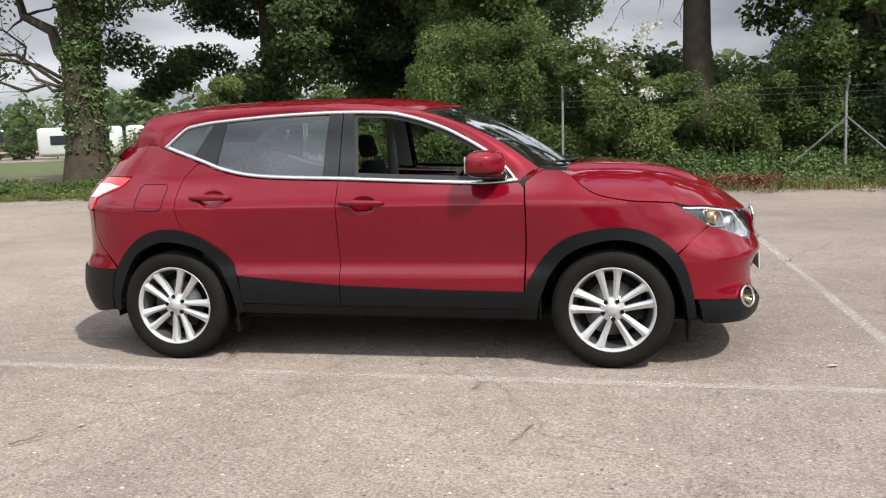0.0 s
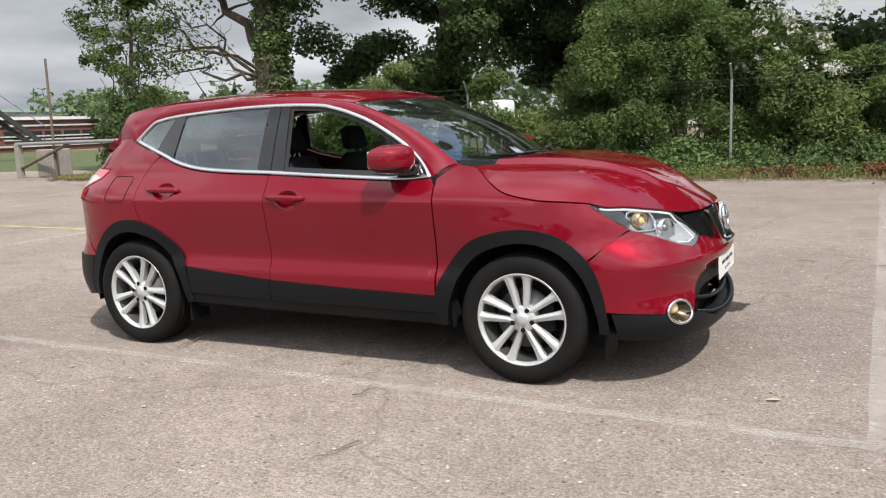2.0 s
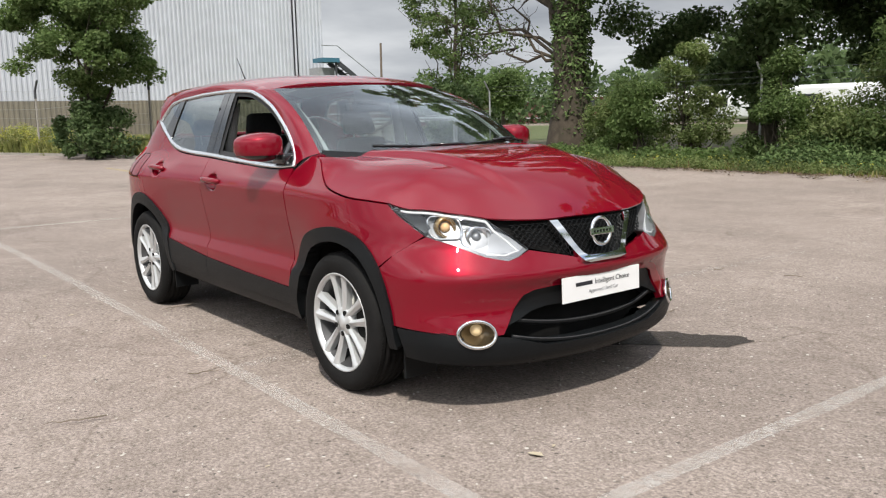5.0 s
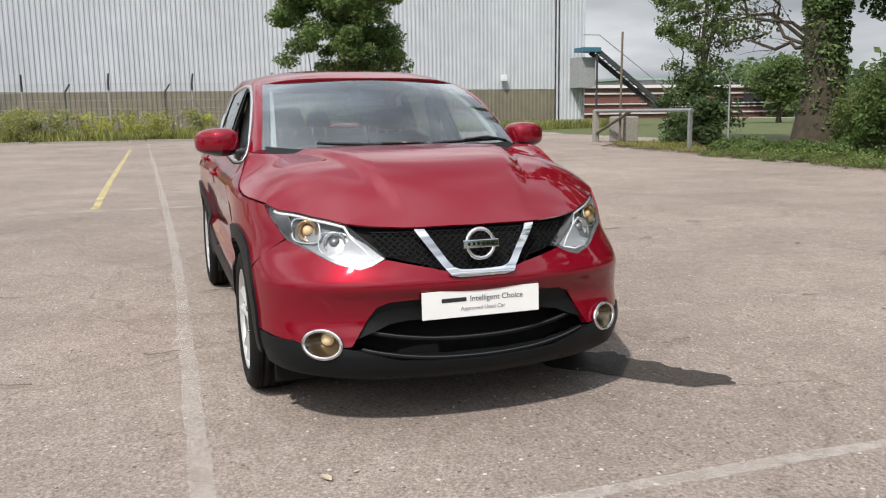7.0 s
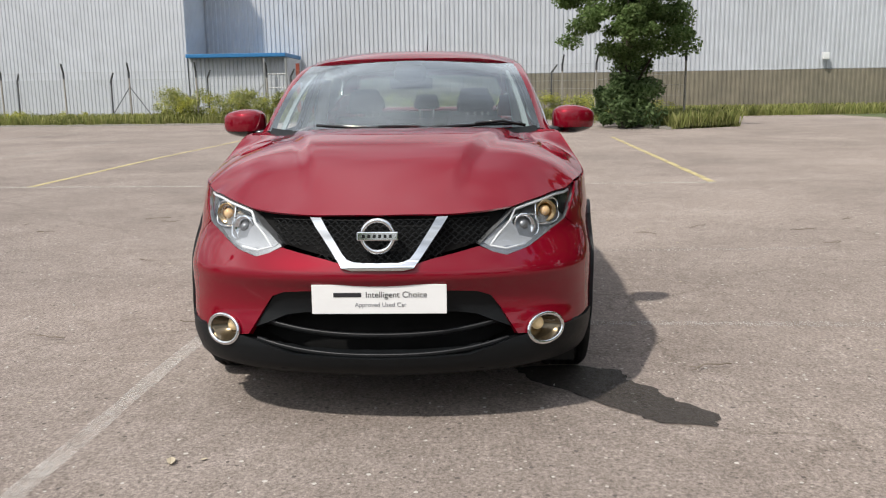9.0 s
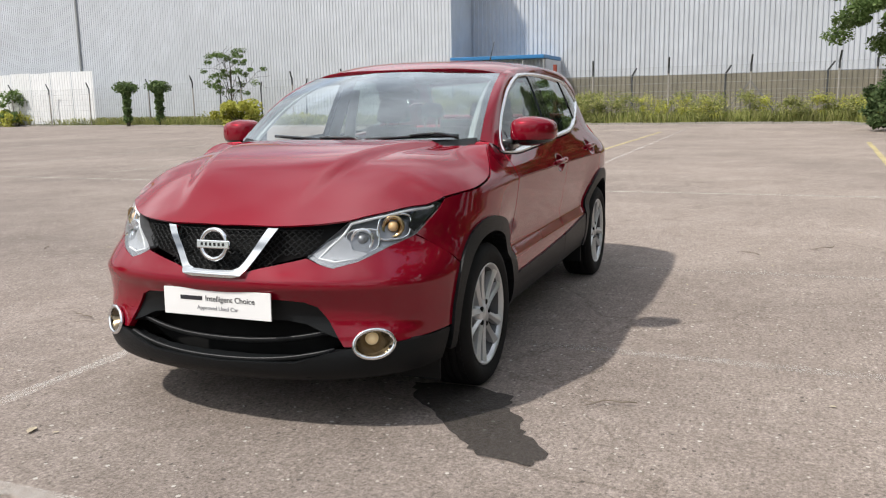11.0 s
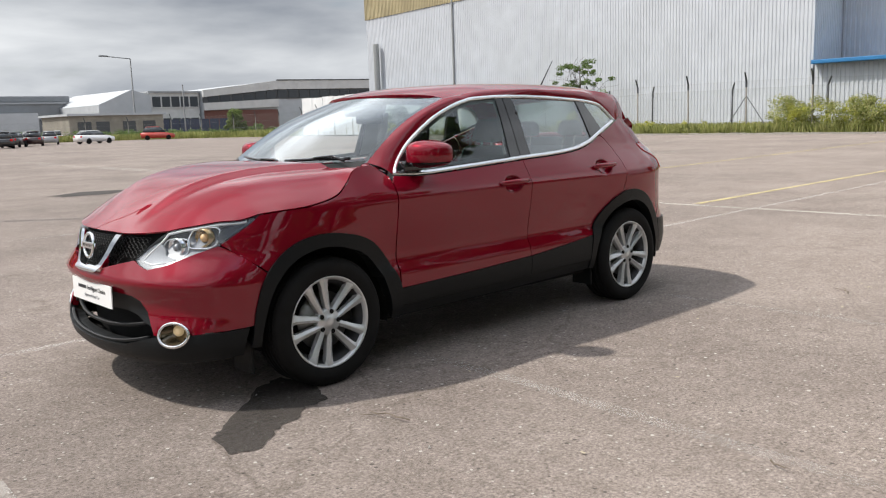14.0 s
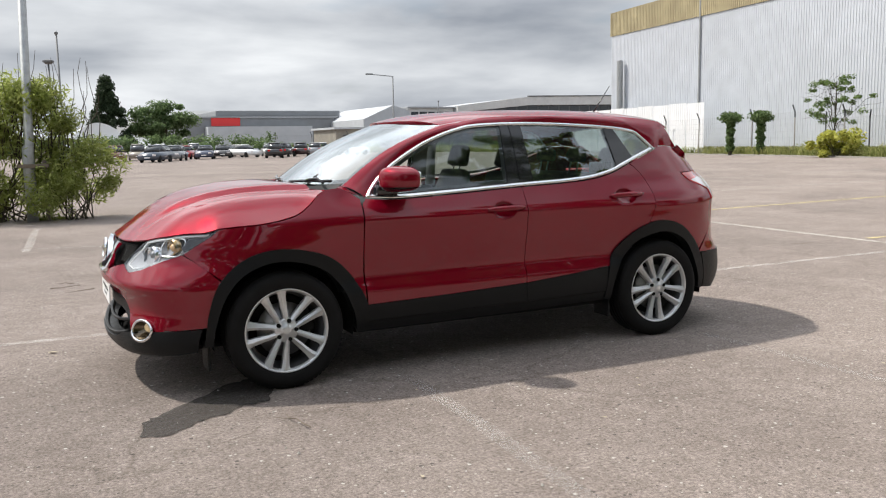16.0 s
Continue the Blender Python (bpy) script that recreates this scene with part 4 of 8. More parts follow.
def side_y(x, z):
    """Half width of the body at a place along it and a height."""
    y = half_width(z)
    if z < 0.90:
        y += max(0.0, end_width(z) - y) * max(ease(0.80, 1.25, x), ease(0.80, 1.25, -x))
    y += 0.012 * math.exp(-((x - 1.33) / 0.42) ** 2 - ((z - 0.80) / 0.16) ** 2)
    y += 0.014 * math.exp(-((x + 1.30) / 0.50) ** 2 - ((z - 0.84) / 0.18) ** 2)
    if z > 0.98:
        g = ease(0.98, 1.10, z)
        y -= g * (0.045 * max(0.0, min(x, 0.8) - 0.1) * (1 - ease(0.8, 1.1, x)) + 0.035 * max(0.0, -0.7 - x))
    for hx, hz in HANDLES:
        q = ((x - hx - 0.01) / 0.082) ** 2 + ((z - hz) / 0.050) ** 2
        if q < 1:
            y -= 0.030 * (1 - q) ** 0.7
    if x > X0F:
        u = min(1.0, (x - X0F) / (nose_x(z) - X0F))
        y *= math.sqrt(max(0.0, 1 - u ** nose_n(z)))
    if x < X0R:
        u = min(1.0, (X0R - x) / (X0R - tail_x(z)))
        y *= max(0.0, 1 - u ** 4.6) ** (1 / 2.3)
    return y


def round_front(th, z, out=0.0):
    """Point of the nose by its angle in plan (degrees, negative on the car's right) and height."""
    a = radians(abs(th))
    c, s = math.cos(a), math.sin(a)
    lo, hi = 0.0, 2.2
    for _ in range(34):
        r = (lo + hi) / 2
        if r * s < side_y(X0F + r * c, z) and X0F + r * c < nose_x(z):
            lo = r
        else:
            hi = r
    r = lo + out
    return Vector((X0F + r * c, math.copysign(r * s, th), z))


def round_rear(th, z, out=0.0):
    a = radians(abs(th))
    c, s = math.cos(a), math.sin(a)
    lo, hi = 0.0, 2.2
    for _ in range(34):
        r = (lo + hi) / 2
        if r * s < side_y(X0R - r * c, z) and X0R - r * c > tail_x(z):
            lo = r
        else:
            hi = r
    r = lo + out
    return Vector((X0R - r * c, math.copysign(r * s, th), z))


def fy(y, z):
    """Angle of the place on the nose that lies at y."""
    b, n = half_width(z), nose_n(z)
    x = (nose_x(z) - X0F) * max(0.0, 1 - (abs(y) / b) ** 2) ** (1 / n)
    return (math.degrees(math.atan2(y, x)), z)


def fx(x, z, s=-1):
    return (math.degrees(math.atan2(s * side_y(x, z), x - X0F)), z)


def rx(x, z, s=-1):
    return (math.degrees(math.atan2(s * side_y(x, z), X0R - x)), z)


def right(out=0.0):
    return lambda x, z: Vector((x, -side_y(x, z) - out, z))


def smooth_line(pts, n=6):
    """Catmull-Rom line through points (open)."""
    out = []
    P = [pts[0]] + list(pts) + [pts[-1]]
    for i in range(1, len(P) - 2):
        a, b, c, d = (Vector(p) for p in P[i - 1:i + 3])
        for k in range(n):
            t = k / n
            out.append(tuple(0.5 * ((2 * b) + (c - a) * t + (2 * a - 5 * b + 4 * c - d) * t * t + (3 * b - a - 3 * c + d) * t ** 3)))
    out.append(tuple(pts[-1]))
    return out


def inset_loop(loop, d):
    """Move a closed outline inwards by d."""
    area = sum(a[0] * b[1] - b[0] * a[1] for a, b in zip(loop, loop[1:] + loop[:1]))
    sgn = 1 if area > 0 else -1
    out = []
    for i, p in enumerate(loop):
        a, b = Vector(loop[i - 1]), Vector(loop[(i + 1) % len(loop)])
        p = Vector(p)
        e1, e2 = p - a, b - p
        if e1.length < 1e-7 or e2.length < 1e-7:
            out.append(tuple(p))
            continue
        n1 = Vector((-e1.y, e1.x)).normalized() * sgn
        n2 = Vector((-e2.y, e2.x)).normalized() * sgn
        m = n1 + n2
        if m.length < 1e-4:
            m = n1
        m.normalize()
        k = d / max(0.35, m.dot(n1))
        out.append(tuple(p + m * k))
    return out


def clean_loop(loop, tol=1e-4):
    out = []
    for p in loop:
        if not out or (Vector(p) - Vector(out[-1])).length > tol:
            out.append((float(p[0]), float(p[1])))
    if (Vector(out[0]) - Vector(out[-1])).length < tol:
        out.pop()
    return out


def patch_mesh(loop, f, su, sv, depth=0.014, extra_u=(), extra_v=(), centre=(0.0, 0.0, 0.75)):
    """A curved panel: an outline in two parameters, laid on a surface, with a folded edge."""
    loop = clean_loop(loop)
    bm = bmesh.new()
    bm.faces.new([bm.verts.new((u, v, 0)) for u, v in loop])
    us, vs = [p[0] for p in loop], [p[1] for p in loop]

    def cuts(lo, hi, step, extra):
        c = [lo + (hi - lo) * i / max(1, math.ceil((hi - lo) / step)) for i in range(1, max(1, math.ceil((hi - lo) / step)))]
        return sorted(c + [e for e in extra if lo < e < hi])
    for u in cuts(min(us), max(us), su, extra_u):
        bmesh.ops.bisect_plane(bm, geom=bm.verts[:] + bm.edges[:] + bm.faces[:], dist=1e-6, plane_co=(u, 0, 0), plane_no=(1, 0, 0))
    for v in cuts(min(vs), max(vs), sv, extra_v):
        bmesh.ops.bisect_plane(bm, geom=bm.verts[:] + bm.edges[:] + bm.faces[:], dist=1e-6, plane_co=(0, v, 0), plane_no=(0, 1, 0))
    bmesh.ops.triangulate(bm, faces=[q for q in bm.faces if len(q.verts) > 4])
    for w in bm.verts:
        w.co = f(w.co.x, w.co.y)
    bm.normal_update()
    s = sum((q.normal * q.calc_area()).dot(q.calc_center_median() - Vector(centre)) for q in bm.faces)
    if s < 0:
        bmesh.ops.reverse_faces(bm, faces=bm.faces[:])
        bm.normal_update()
    if depth:
        edge = [e for e in bm.edges if e.is_boundary]
        twin = {}
        for e in edge:
            q = e.link_faces[0]
            i = [l.vert for l in q.loops]
            a, b = e.verts
            if i[(i.index(a) + 1) % len(i)] != b:
                a, b = b, a
            for w in (a, b):
                if w not in twin:
                    twin[w] = (bm.verts.new(w.co), bm.verts.new(w.co - w.normal * depth))
            bm.faces.new((twin[a][0], twin[a][1], twin[b][1], twin[b][0]))
    return bm


def mirrored(bm):
    c = bm.copy()
    bmesh.ops.scale(c, vec=(1, -1, 1), verts=c.verts)
    bmesh.ops.reverse_faces(c, faces=c.faces[:])
    return c


car = empty("car")
tagged(car, "red metallic crossover car with silver alloy wheels on tarmac", "car")


def both(name, bm, material, parents=(None, None), label="", smooth=True):
    """A part on the car's right and its mirror image on the left."""
    m = mirrored(bm)
    a = part(name, bm, material, parents[0] or car, label, smooth)
    b = part(name, m, material, parents[1] or car, label, smooth)
    return a, b


def single(name, bm, material, parent=None, label="", smooth=True):
    return part(name, bm, material, parent or car, label, smooth)


# outlines on the side, in x and z
belt = smooth_line([(0.812, 1.058), (0.60, 1.046), (0.20, 1.062), (-0.25, 1.084), (-0.57, 1.096), (-0.82, 1.115), (-1.00, 1.152), (-1.145, 1.205), (-1.42, 1.302)], 5)
crown = smooth_line([(-1.42, 1.302), (-1.355, 1.362), (-1.285, 1.420), (-1.22, 1.440), (-1.05, 1.462), (-0.65, 1.486), (-0.30, 1.492), (0.0, 1.480), (0.12, 1.460),
                     (0.26, 1.420), (0.43, 1.350), (0.66, 1.213), (0.812, 1.058)], 6)


def between(line, x0, x1):
    """The stretch of a line between two x values, from x0 to x1, ends included."""
    def z_at(x):
        for a, b in zip(line, line[1:]):
            if min(a[0], b[0]) - 1e-9 <= x <= max(a[0], b[0]) + 1e-9 and a[0] != b[0]:
                return a[1] + (b[1] - a[1]) * (x - a[0]) / (b[0] - a[0])
        return line[0][1] if abs(x - line[0][0]) < abs(x - line[-1][0]) else line[-1][1]
    mid = [p for p in line if min(x0, x1) + 1e-6 < p[0] < max(x0, x1) - 1e-6]
    mid.sort(key=lambda p: p[0], reverse=x1 < x0)
    return [(x0, z_at(x0))] + mid + [(x1, z_at(x1))]


arch_f = smooth_line([(0.838, 0.428), (0.862, 0.50), (0.943, 0.630), (1.090, 0.748), (1.330, 0.800), (1.530, 0.762), (1.676, 0.645), (1.745, 0.480), (1.775, 0.290)], 6)
arch_f_in = smooth_line([(0.905, 0.290), (0.925, 0.40), (1.00, 0.565), (1.13, 0.680), (1.335, 0.732), (1.52, 0.690), (1.645, 0.570), (1.712, 0.400), (1.728, 0.290)], 6)
arch_r = smooth_line([(-1.745, 0.400), (-1.700, 0.556), (-1.619, 0.672), (-1.480, 0.776), (-1.310, 0.812), (-1.127, 0.770), (-0.960, 0.650), (-0.895, 0.523), (-0.865, 0.300)], 6)
arch_r_in = smooth_line([(-1.700, 0.300), (-1.672, 0.430), (-1.575, 0.618), (-1.455, 0.705), (-1.310, 0.735), (-1.125, 0.690), (-1.005, 0.580), (-0.935, 0.430), (-0.915, 0.300)], 6)

def tuck(line, cx, k=0.955):
    return [(cx + (x - cx) * k, 0.335 + (z - 0.335) * k) for x, z in line]


tuck_f, tuck_r = tuck(arch_f, 1.33), tuck(arch_r, -1.31)
# doors
GAP = 0.0022
hx_f = [HANDLES[0][0] + 0.01 + d for d in np.linspace(-0.09, 0.09, 25)]
hz_f = [HANDLES[0][1] + d for d in np.linspace(-0.056, 0.056, 17)]
hx_r = [HANDLES[1][0] + 0.01 + d for d in np.linspace(-0.09, 0.09, 25)]
hz_r = [HANDLES[1][1] + d for d in np.linspace(-0.056, 0.056, 17)]
door_loop = between(belt, -0.25, 0.812)
door_loop = [(x, z - 0.006) for x, z in door_loop] + smooth_line([(0.842, 1.02), (0.850, 0.90), (0.850, 0.75), (0.840, 0.55), (0.836, 0.433)], 4) + [(0.3, 0.445), (-0.25, 0.466)]
f_door = both("front_door", patch_mesh(inset_loop(clean_loop(door_loop), GAP), right(), 0.055, 0.035, extra_u=hx_f, extra_v=hz_f), M_red)
rear_loop = [(x, z - 0.006) for x, z in between(belt, -0.25, -1.15)] + smooth_line([(-1.185, 1.182), (-1.248, 1.11), (-1.264, 1.03), (-1.257, 0.90), (-1.205, 0.795)], 4) \
    + smooth_line([(-1.10, 0.712), (-0.985, 0.625), (-0.915, 0.524)], 4) + [(-0.55, 0.490), (-0.25, 0.466)]
r_door = both("rear_door", patch_mesh(inset_loop(clean_loop(rear_loop), GAP), right(), 0.055, 0.035, extra_u=hx_r, extra_v=hz_r), M_red)

# lower door and sill cladding
both("door_cladding", patch_mesh(inset_loop([(-0.25, 0.470), (0.3, 0.449), (0.845, 0.436), (0.845, 0.335), (-0.25, 0.345)], GAP), right(0.010), 0.08, 0.03, 0.03), M_plastic, f_door)
both("door_cladding", patch_mesh(inset_loop([(-0.25, 0.470), (-0.25, 0.345), (-0.875, 0.355), (-0.885, 0.528), (-0.55, 0.494)], GAP), right(0.010), 0.08, 0.03, 0.03), M_plastic, r_door)
both("sill", patch_mesh([(-0.90, 0.352), (0.88, 0.332), (0.88, 0.275), (0.0, 0.28), (-0.90, 0.295)], right(0.004), 0.1, 0.03, 0.06), M_plastic)

# front wing, rear quarter
wing_top = smooth_line([(0.955, 1.118), (1.02, 1.114), (1.084, 1.092), (1.16, 1.028), (1.25, 0.975), (1.41, 0.941), (1.55, 0.930), (1.656, 0.920)], 5)
wing_loop = [(0.845, 1.05), (0.90, 1.092)] + wing_top + [(1.70, 0.885), (1.78, 0.835), (1.845, 0.790), (1.76, 0.722), (1.665, 0.645)] + \
    [p for p in reversed(tuck_f) if p[0] < 1.645 and p[1] > 0.44] + [(0.840, 0.433), (0.845, 0.55), (0.854, 0.75), (0.854, 0.90), (0.847, 1.02)]
both("front_wing", patch_mesh(inset_loop(clean_loop(wing_loop), GAP), right(), 0.045, 0.03), M_red)
quarter = [(-1.155, 1.203), (-1.42, 1.296), (-1.46, 1.315), (-1.56, 1.318), (-1.695, 1.300), (-1.805, 1.22), (-1.90, 1.13), (-1.632, 1.126), (-1.69, 1.070), (-1.86, 1.005), (-1.885, 0.925),
           (-1.90, 0.80), (-1.83, 0.70), (-1.690, 0.575)] + [p for p in tuck_r if -1.67 < p[0] < -1.20 and p[1] > 0.57] + \
    smooth_line([(-1.205, 0.795), (-1.257, 0.90), (-1.264, 1.03), (-1.248, 1.11), (-1.185, 1.182)], 4)
both("rear_quarter", patch_mesh(inset_loop(clean_loop(quarter), GAP), right(), 0.045, 0.03), M_red)

# wheel-arch cladding
fl = [(0.838, 0.27), (0.832, 0.35)] + arch_f[:-1] + [(1.775, 0.29)] + list(reversed(arch_f_in)) + [(0.895, 0.27)]
both("wheel_arch", patch_mesh(clean_loop(fl), right(0.014), 0.05, 0.04, 0.07), M_plastic)
rl = arch_r + [(-0.915, 0.29)] + list(reversed(arch_r_in)) + [(-1.745, 0.30)]
both("wheel_arch", patch_mesh(clean_loop(rl), right(0.014), 0.05, 0.04, 0.07), M_plastic)

# bonnet
bonnet_mid = curve([(1.05, 1.105), (1.20, 1.116), (1.39, 1.108), (1.60, 1.080), (1.80, 1.028), (1.90, 0.985), (2.0, 0.928), (2.07, 0.879), (2.125, 0.832), (2.16, 0.79)])


shut_z = curve([(x, z) for x, z in wing_top])
shut_y = curve([(x, side_y(x, z)) for x, z in wing_top] + [(1.75, 0.80), (2.15, 0.80)])
late_drop = curve([(1.656, 0.146), (1.76, 0.184), (1.88, 0.19), (1.97, 0.168), (2.035, 0.145), (2.15, 0.10)])


def bonnet_z(x, y):
    a = abs(y)
    power = 4.6 - 2.6 * min(1.0, max(0.0, (x - 1.62) / 0.38))
    drop = late_drop(x) if x > 1.656 else bonnet_mid(x) - shut_z(x)
    ridge = 0.53 - 0.27 * (x - 1.1)
    return bonnet_mid(x) - drop * (a / shut_y(x)) ** power + 0.027 * ease(-0.040, 0.040, ridge - a) * (1 - ease(1.7, 2.10, x))


bl = [(x, side_y(x, z) - 0.004) for x, z in wing_top if x > 1.03]
lamp_top = smooth_line([(1.656, side_y(1.656, 0.92)), (1.76, 0.745), (1.88, 0.655), (1.97, 0.565), (2.035, 0.475), (2.075, 0.38), (2.105, 0.24), (2.118, 0.0)], 5)
half = [(1.10, 0.0), (1.09, 0.4)] + bl + lamp_top[1:]
bon = half + [(x, -y) for x, y in reversed(half[1:-1])]
single("bonnet", patch_mesh(inset_loop(clean_loop(bon), GAP), lambda x, y: Vector((x, y, bonnet_z(x, y))), 0.035, 0.04, 0.008, extra_v=[s * v for s in (-1, 1) for v in np.linspace(0.24, 0.58, 18)], centre=(1.5, 0, 0)), M_red)

# windscreen
def screen(t, s, out=0.0):
    w = 0.710 + (0.602 - 0.710) * s
    bow = 0.045 * math.sin(math.pi * s)
    x = 1.115 + (0.375 - 1.115) * s + bow * 0.5 - (0.20 - 0.05 * s) * t * t
    z = 1.085 + (1.500 - 1.085) * s + bow * 0.8 + (0.040 - 0.064 * s) * t * t
    n = Vector((0.5, 0.15 * t, 0.85)).normalized()
    return Vector((x, w * t, z)) + n * out


single("windscreen", patch_mesh([(-1, 0), (1, 0), (1, 1), (-1, 1)], screen, 0.1, 0.1, 0.0), M_screen)
frit = bmesh.new()
for t0, t1, s0, s1 in ((-1, 1, 0.955, 1.0), (-1, -0.955, 0, 0.955), (0.955, 1, 0, 0.955), (-1, 1, -0.03, 0.03), (-0.12, 0.12, 0.80, 0.955)):
    q = patch_mesh([(t0, s0), (t1, s0), (t1, s1), (t0, s1)], lambda t, s: screen(t, s, -0.004), 0.12, 0.12, 0.0)
    tmp = bpy.data.meshes.new("tmp")
    q.to_mesh(tmp)
    q.free()
    frit.from_mesh(tmp)
    bpy.data.meshes.remove(tmp)
single("windscreen_border", frit, M_frit)
for sg in (-1, 1):
    single("pillar_lining", patch_mesh([(sg * 0.905, 0.06), (sg * 0.945, 0.04), (sg * 0.945, 0.95), (sg * 0.92, 0.95)], lambda t, s: screen(t, s, -0.035), 0.03, 0.1, 0.012), M_trim_grey, label="grey lining of the windscreen pillar")

# roof
roof_mid = curve([(0.40, 1.500), (0.33, 1.522), (0.22, 1.548), (0.0, 1.571), (-0.30, 1.584), (-0.70, 1.588), (-1.10, 1.578), (-1.45, 1.551), (-1.60, 1.524), (-1.75, 1.494), (-1.86, 1.475)][::-1])


def roof_z(x, y):
    return roof_mid(x) - 0.034 * (abs(y) / 0.60) ** 2.4 - 0.02 * (abs(y) / 0.60) ** 6 - 0.020 * (abs(y) / 0.60) ** 2 * ease(-0.15, 0.25, x)


ry0 = curve([(-1.86, 0.52), (-1.6, 0.565), (-1.2, 0.585), (-0.6, 0.595), (0.0, 0.600), (0.34, 0.602)])
top_line = [screen(t, 1.0) for t in np.linspace(-1, 1, 15)]
rl = [(v.x - 0.004, v.y * 0.985) for v in top_line] + [(x, ry0(x)) for x in np.linspace(0.13, -1.56, 24)] + [(-1.585, 0.40), (-1.59, 0.0), (-1.585, -0.40)] + \
    [(x, -ry0(x)) for x in np.linspace(-1.56, 0.13, 24)]
single("roof", patch_mesh(clean_loop(rl), lambda x, y: Vector((x, y, roof_z(x, y))), 0.08, 0.07, 0.02, centre=(-0.5, 0, 0)), M_red)

# pillar and roof rail between windscreen, roof and windows
up, low = [], []
cr = list(reversed(crown))                       # from the mirror corner back to the rear tip
front_cr = [p for p in cr if p[0] > 0.10]
for i, p in enumerate(front_cr):
    s = i / (len(front_cr) - 1)
    e = screen(-1, min(1.0, s * 1.0))
    up.append(Vector((e.x, e.y, e.z)))
    low.append(p)
back_cr = [p for p in cr if p[0] <= 0.10]
for i, p in enumerate(back_cr):
    s = i / (len(back_cr) - 1)
    x = 0.10 + (-1.52 - 0.10) * s
    up.append(Vector((x, -ry0(x), roof_z(x, ry0(x)))))
    low.append(p)
for x, lx, lz in ((-1.535, -1.48, 1.318), (-1.55, -1.56, 1.318), (-1.56, -1.69, 1.302)):
    up.append(Vector((x, -ry0(x), roof_z(x, ry0(x)))))
    low.append((lx, lz))
rail = bmesh.new()
rows = []
K = 7
for u, (lx, lz) in zip(up, low):
    b = Vector((lx, -side_y(lx, lz) - 0.001, lz))
    row = []
    for k in range(K + 1):
        t = k / K
        p = u.lerp(b, t)
        o = math.sin(math.pi * t) * min(0.022, 0.10 * (u - b).length)
        row.append(rail.verts.new(p + Vector((0.1, -0.75, 0.65)).normalized() * o))
    rows.append(row)
for a, b in zip(rows, rows[1:]):
    for k in range(K):
        rail.faces.new((a[k], b[k], b[k + 1], a[k + 1]))
bmesh.ops.recalc_face_normals(rail, faces=rail.faces[:])
if sum(q.normal.y for q in rail.faces) > 0:
    bmesh.ops.reverse_faces(rail, faces=rail.faces[:])
both("roof_rail", rail, M_red)
# scuttle corner between wing, pillar and bonnet
sc = bmesh.new()
q0 = [Vector((0.812, -side_y(0.812, 1.058), 1.056)), Vector((0.90, -side_y(0.90, 1.092), 1.09)), Vector((0.955, -side_y(0.955, 1.118), 1.116)), Vector((1.04, -side_y(1.04, 1.108), 1.106))]
q1 = [screen(-1, 0.0), screen(-1, 0.0) + Vector((0.03, 0, -0.005)), screen(-0.97, -0.02), screen(-0.9, -0.03)]
for i in range(3):
    a = [sc.verts.new(v) for v in (q0[i], q0[i + 1], q1[i + 1], q1[i])]
    sc.faces.new(a)
bmesh.ops.remove_doubles(sc, verts=sc.verts[:], dist=1e-5)
bmesh.ops.recalc_face_normals(sc, faces=sc.faces[:])
if sum(q.normal.z for q in sc.faces) < 0:
    bmesh.ops.reverse_faces(sc, faces=sc.faces[:])
both("pillar_base", sc, M_red)

# chrome window surround
dlo = clean_loop(belt + crown[1:-1])
dlo_in = inset_loop(dlo, 0.021)
tr = bmesh.new()
lv = []
for (a, b), (c, d) in zip(dlo, dlo_in):
    p, q = right(0.004)(a, b), right(0.002)(c, d)
    m = right(0.009)((a + c) / 2, (b + d) / 2)
    lv.append([tr.verts.new(w) for w in (right(-0.012)(a, b), p, m, q, right(-0.012)(c, d))])
for i in range(len(lv)):
    a, b = lv[i], lv[(i + 1) % len(lv)]
    for k in range(4):
        tr.faces.new((a[k], a[k + 1], b[k + 1], b[k]))
bmesh.ops.recalc_face_normals(tr, faces=tr.faces[:])
both("window_trim", tr, M_satin, label="satin chrome window surround")

# pillars and panes inside the surround
inner_low, inner_top = sorted(dlo_in[2:len(belt) - 2]), sorted(dlo_in[len(belt) + 1:-2])


def zone(xa0, xa1, xb0, xb1):
    """Part of the glazed band between a slanted line (bottom x, top x) and another."""
    lo = between(inner_low, xa0, xb0)
    hi = between(inner_top, xb1, xa1)
    return clean_loop(lo + hi)


both("pillar_trim", patch_mesh(zone(-0.155, -0.185, -0.247, -0.247), right(-0.001), 0.1, 0.06, 0.03), M_gloss_black, f_door)
both("pillar_trim", patch_mesh(zone(-0.253, -0.253, -0.350, -0.338), right(-0.001), 0.1, 0.06, 0.03), M_gloss_black, r_door)
both("pillar_trim", patch_mesh(zone(-1.043, -1.000, -1.195, -1.085), right(-0.001), 0.05, 0.06, 0.03), M_gloss_black, r_door)
both("rear_window", patch_mesh(zone(-0.350, -0.338, -1.043, -1.000), right(-0.008), 0.1, 0.06, 0.0), M_pane_rear, r_door)
tipz = [(-1.395, 1.300)]
both("quarter_window", patch_mesh(clean_loop(between(inner_low, -1.197, -1.37) + tipz + between(inner_top, -1.33, -1.087)), right(-0.006), 0.06, 0.05, 0.0), M_pane_rear)
sail = clean_loop(between(inner_low, 0.60, 0.76) + [(0.775, 1.075)] + between(inner_top, 0.74, 0.655))
both("mirror_sail", patch_mesh(sail, right(-0.002), 0.06, 0.05, 0.03), M_gloss_black, f_door)
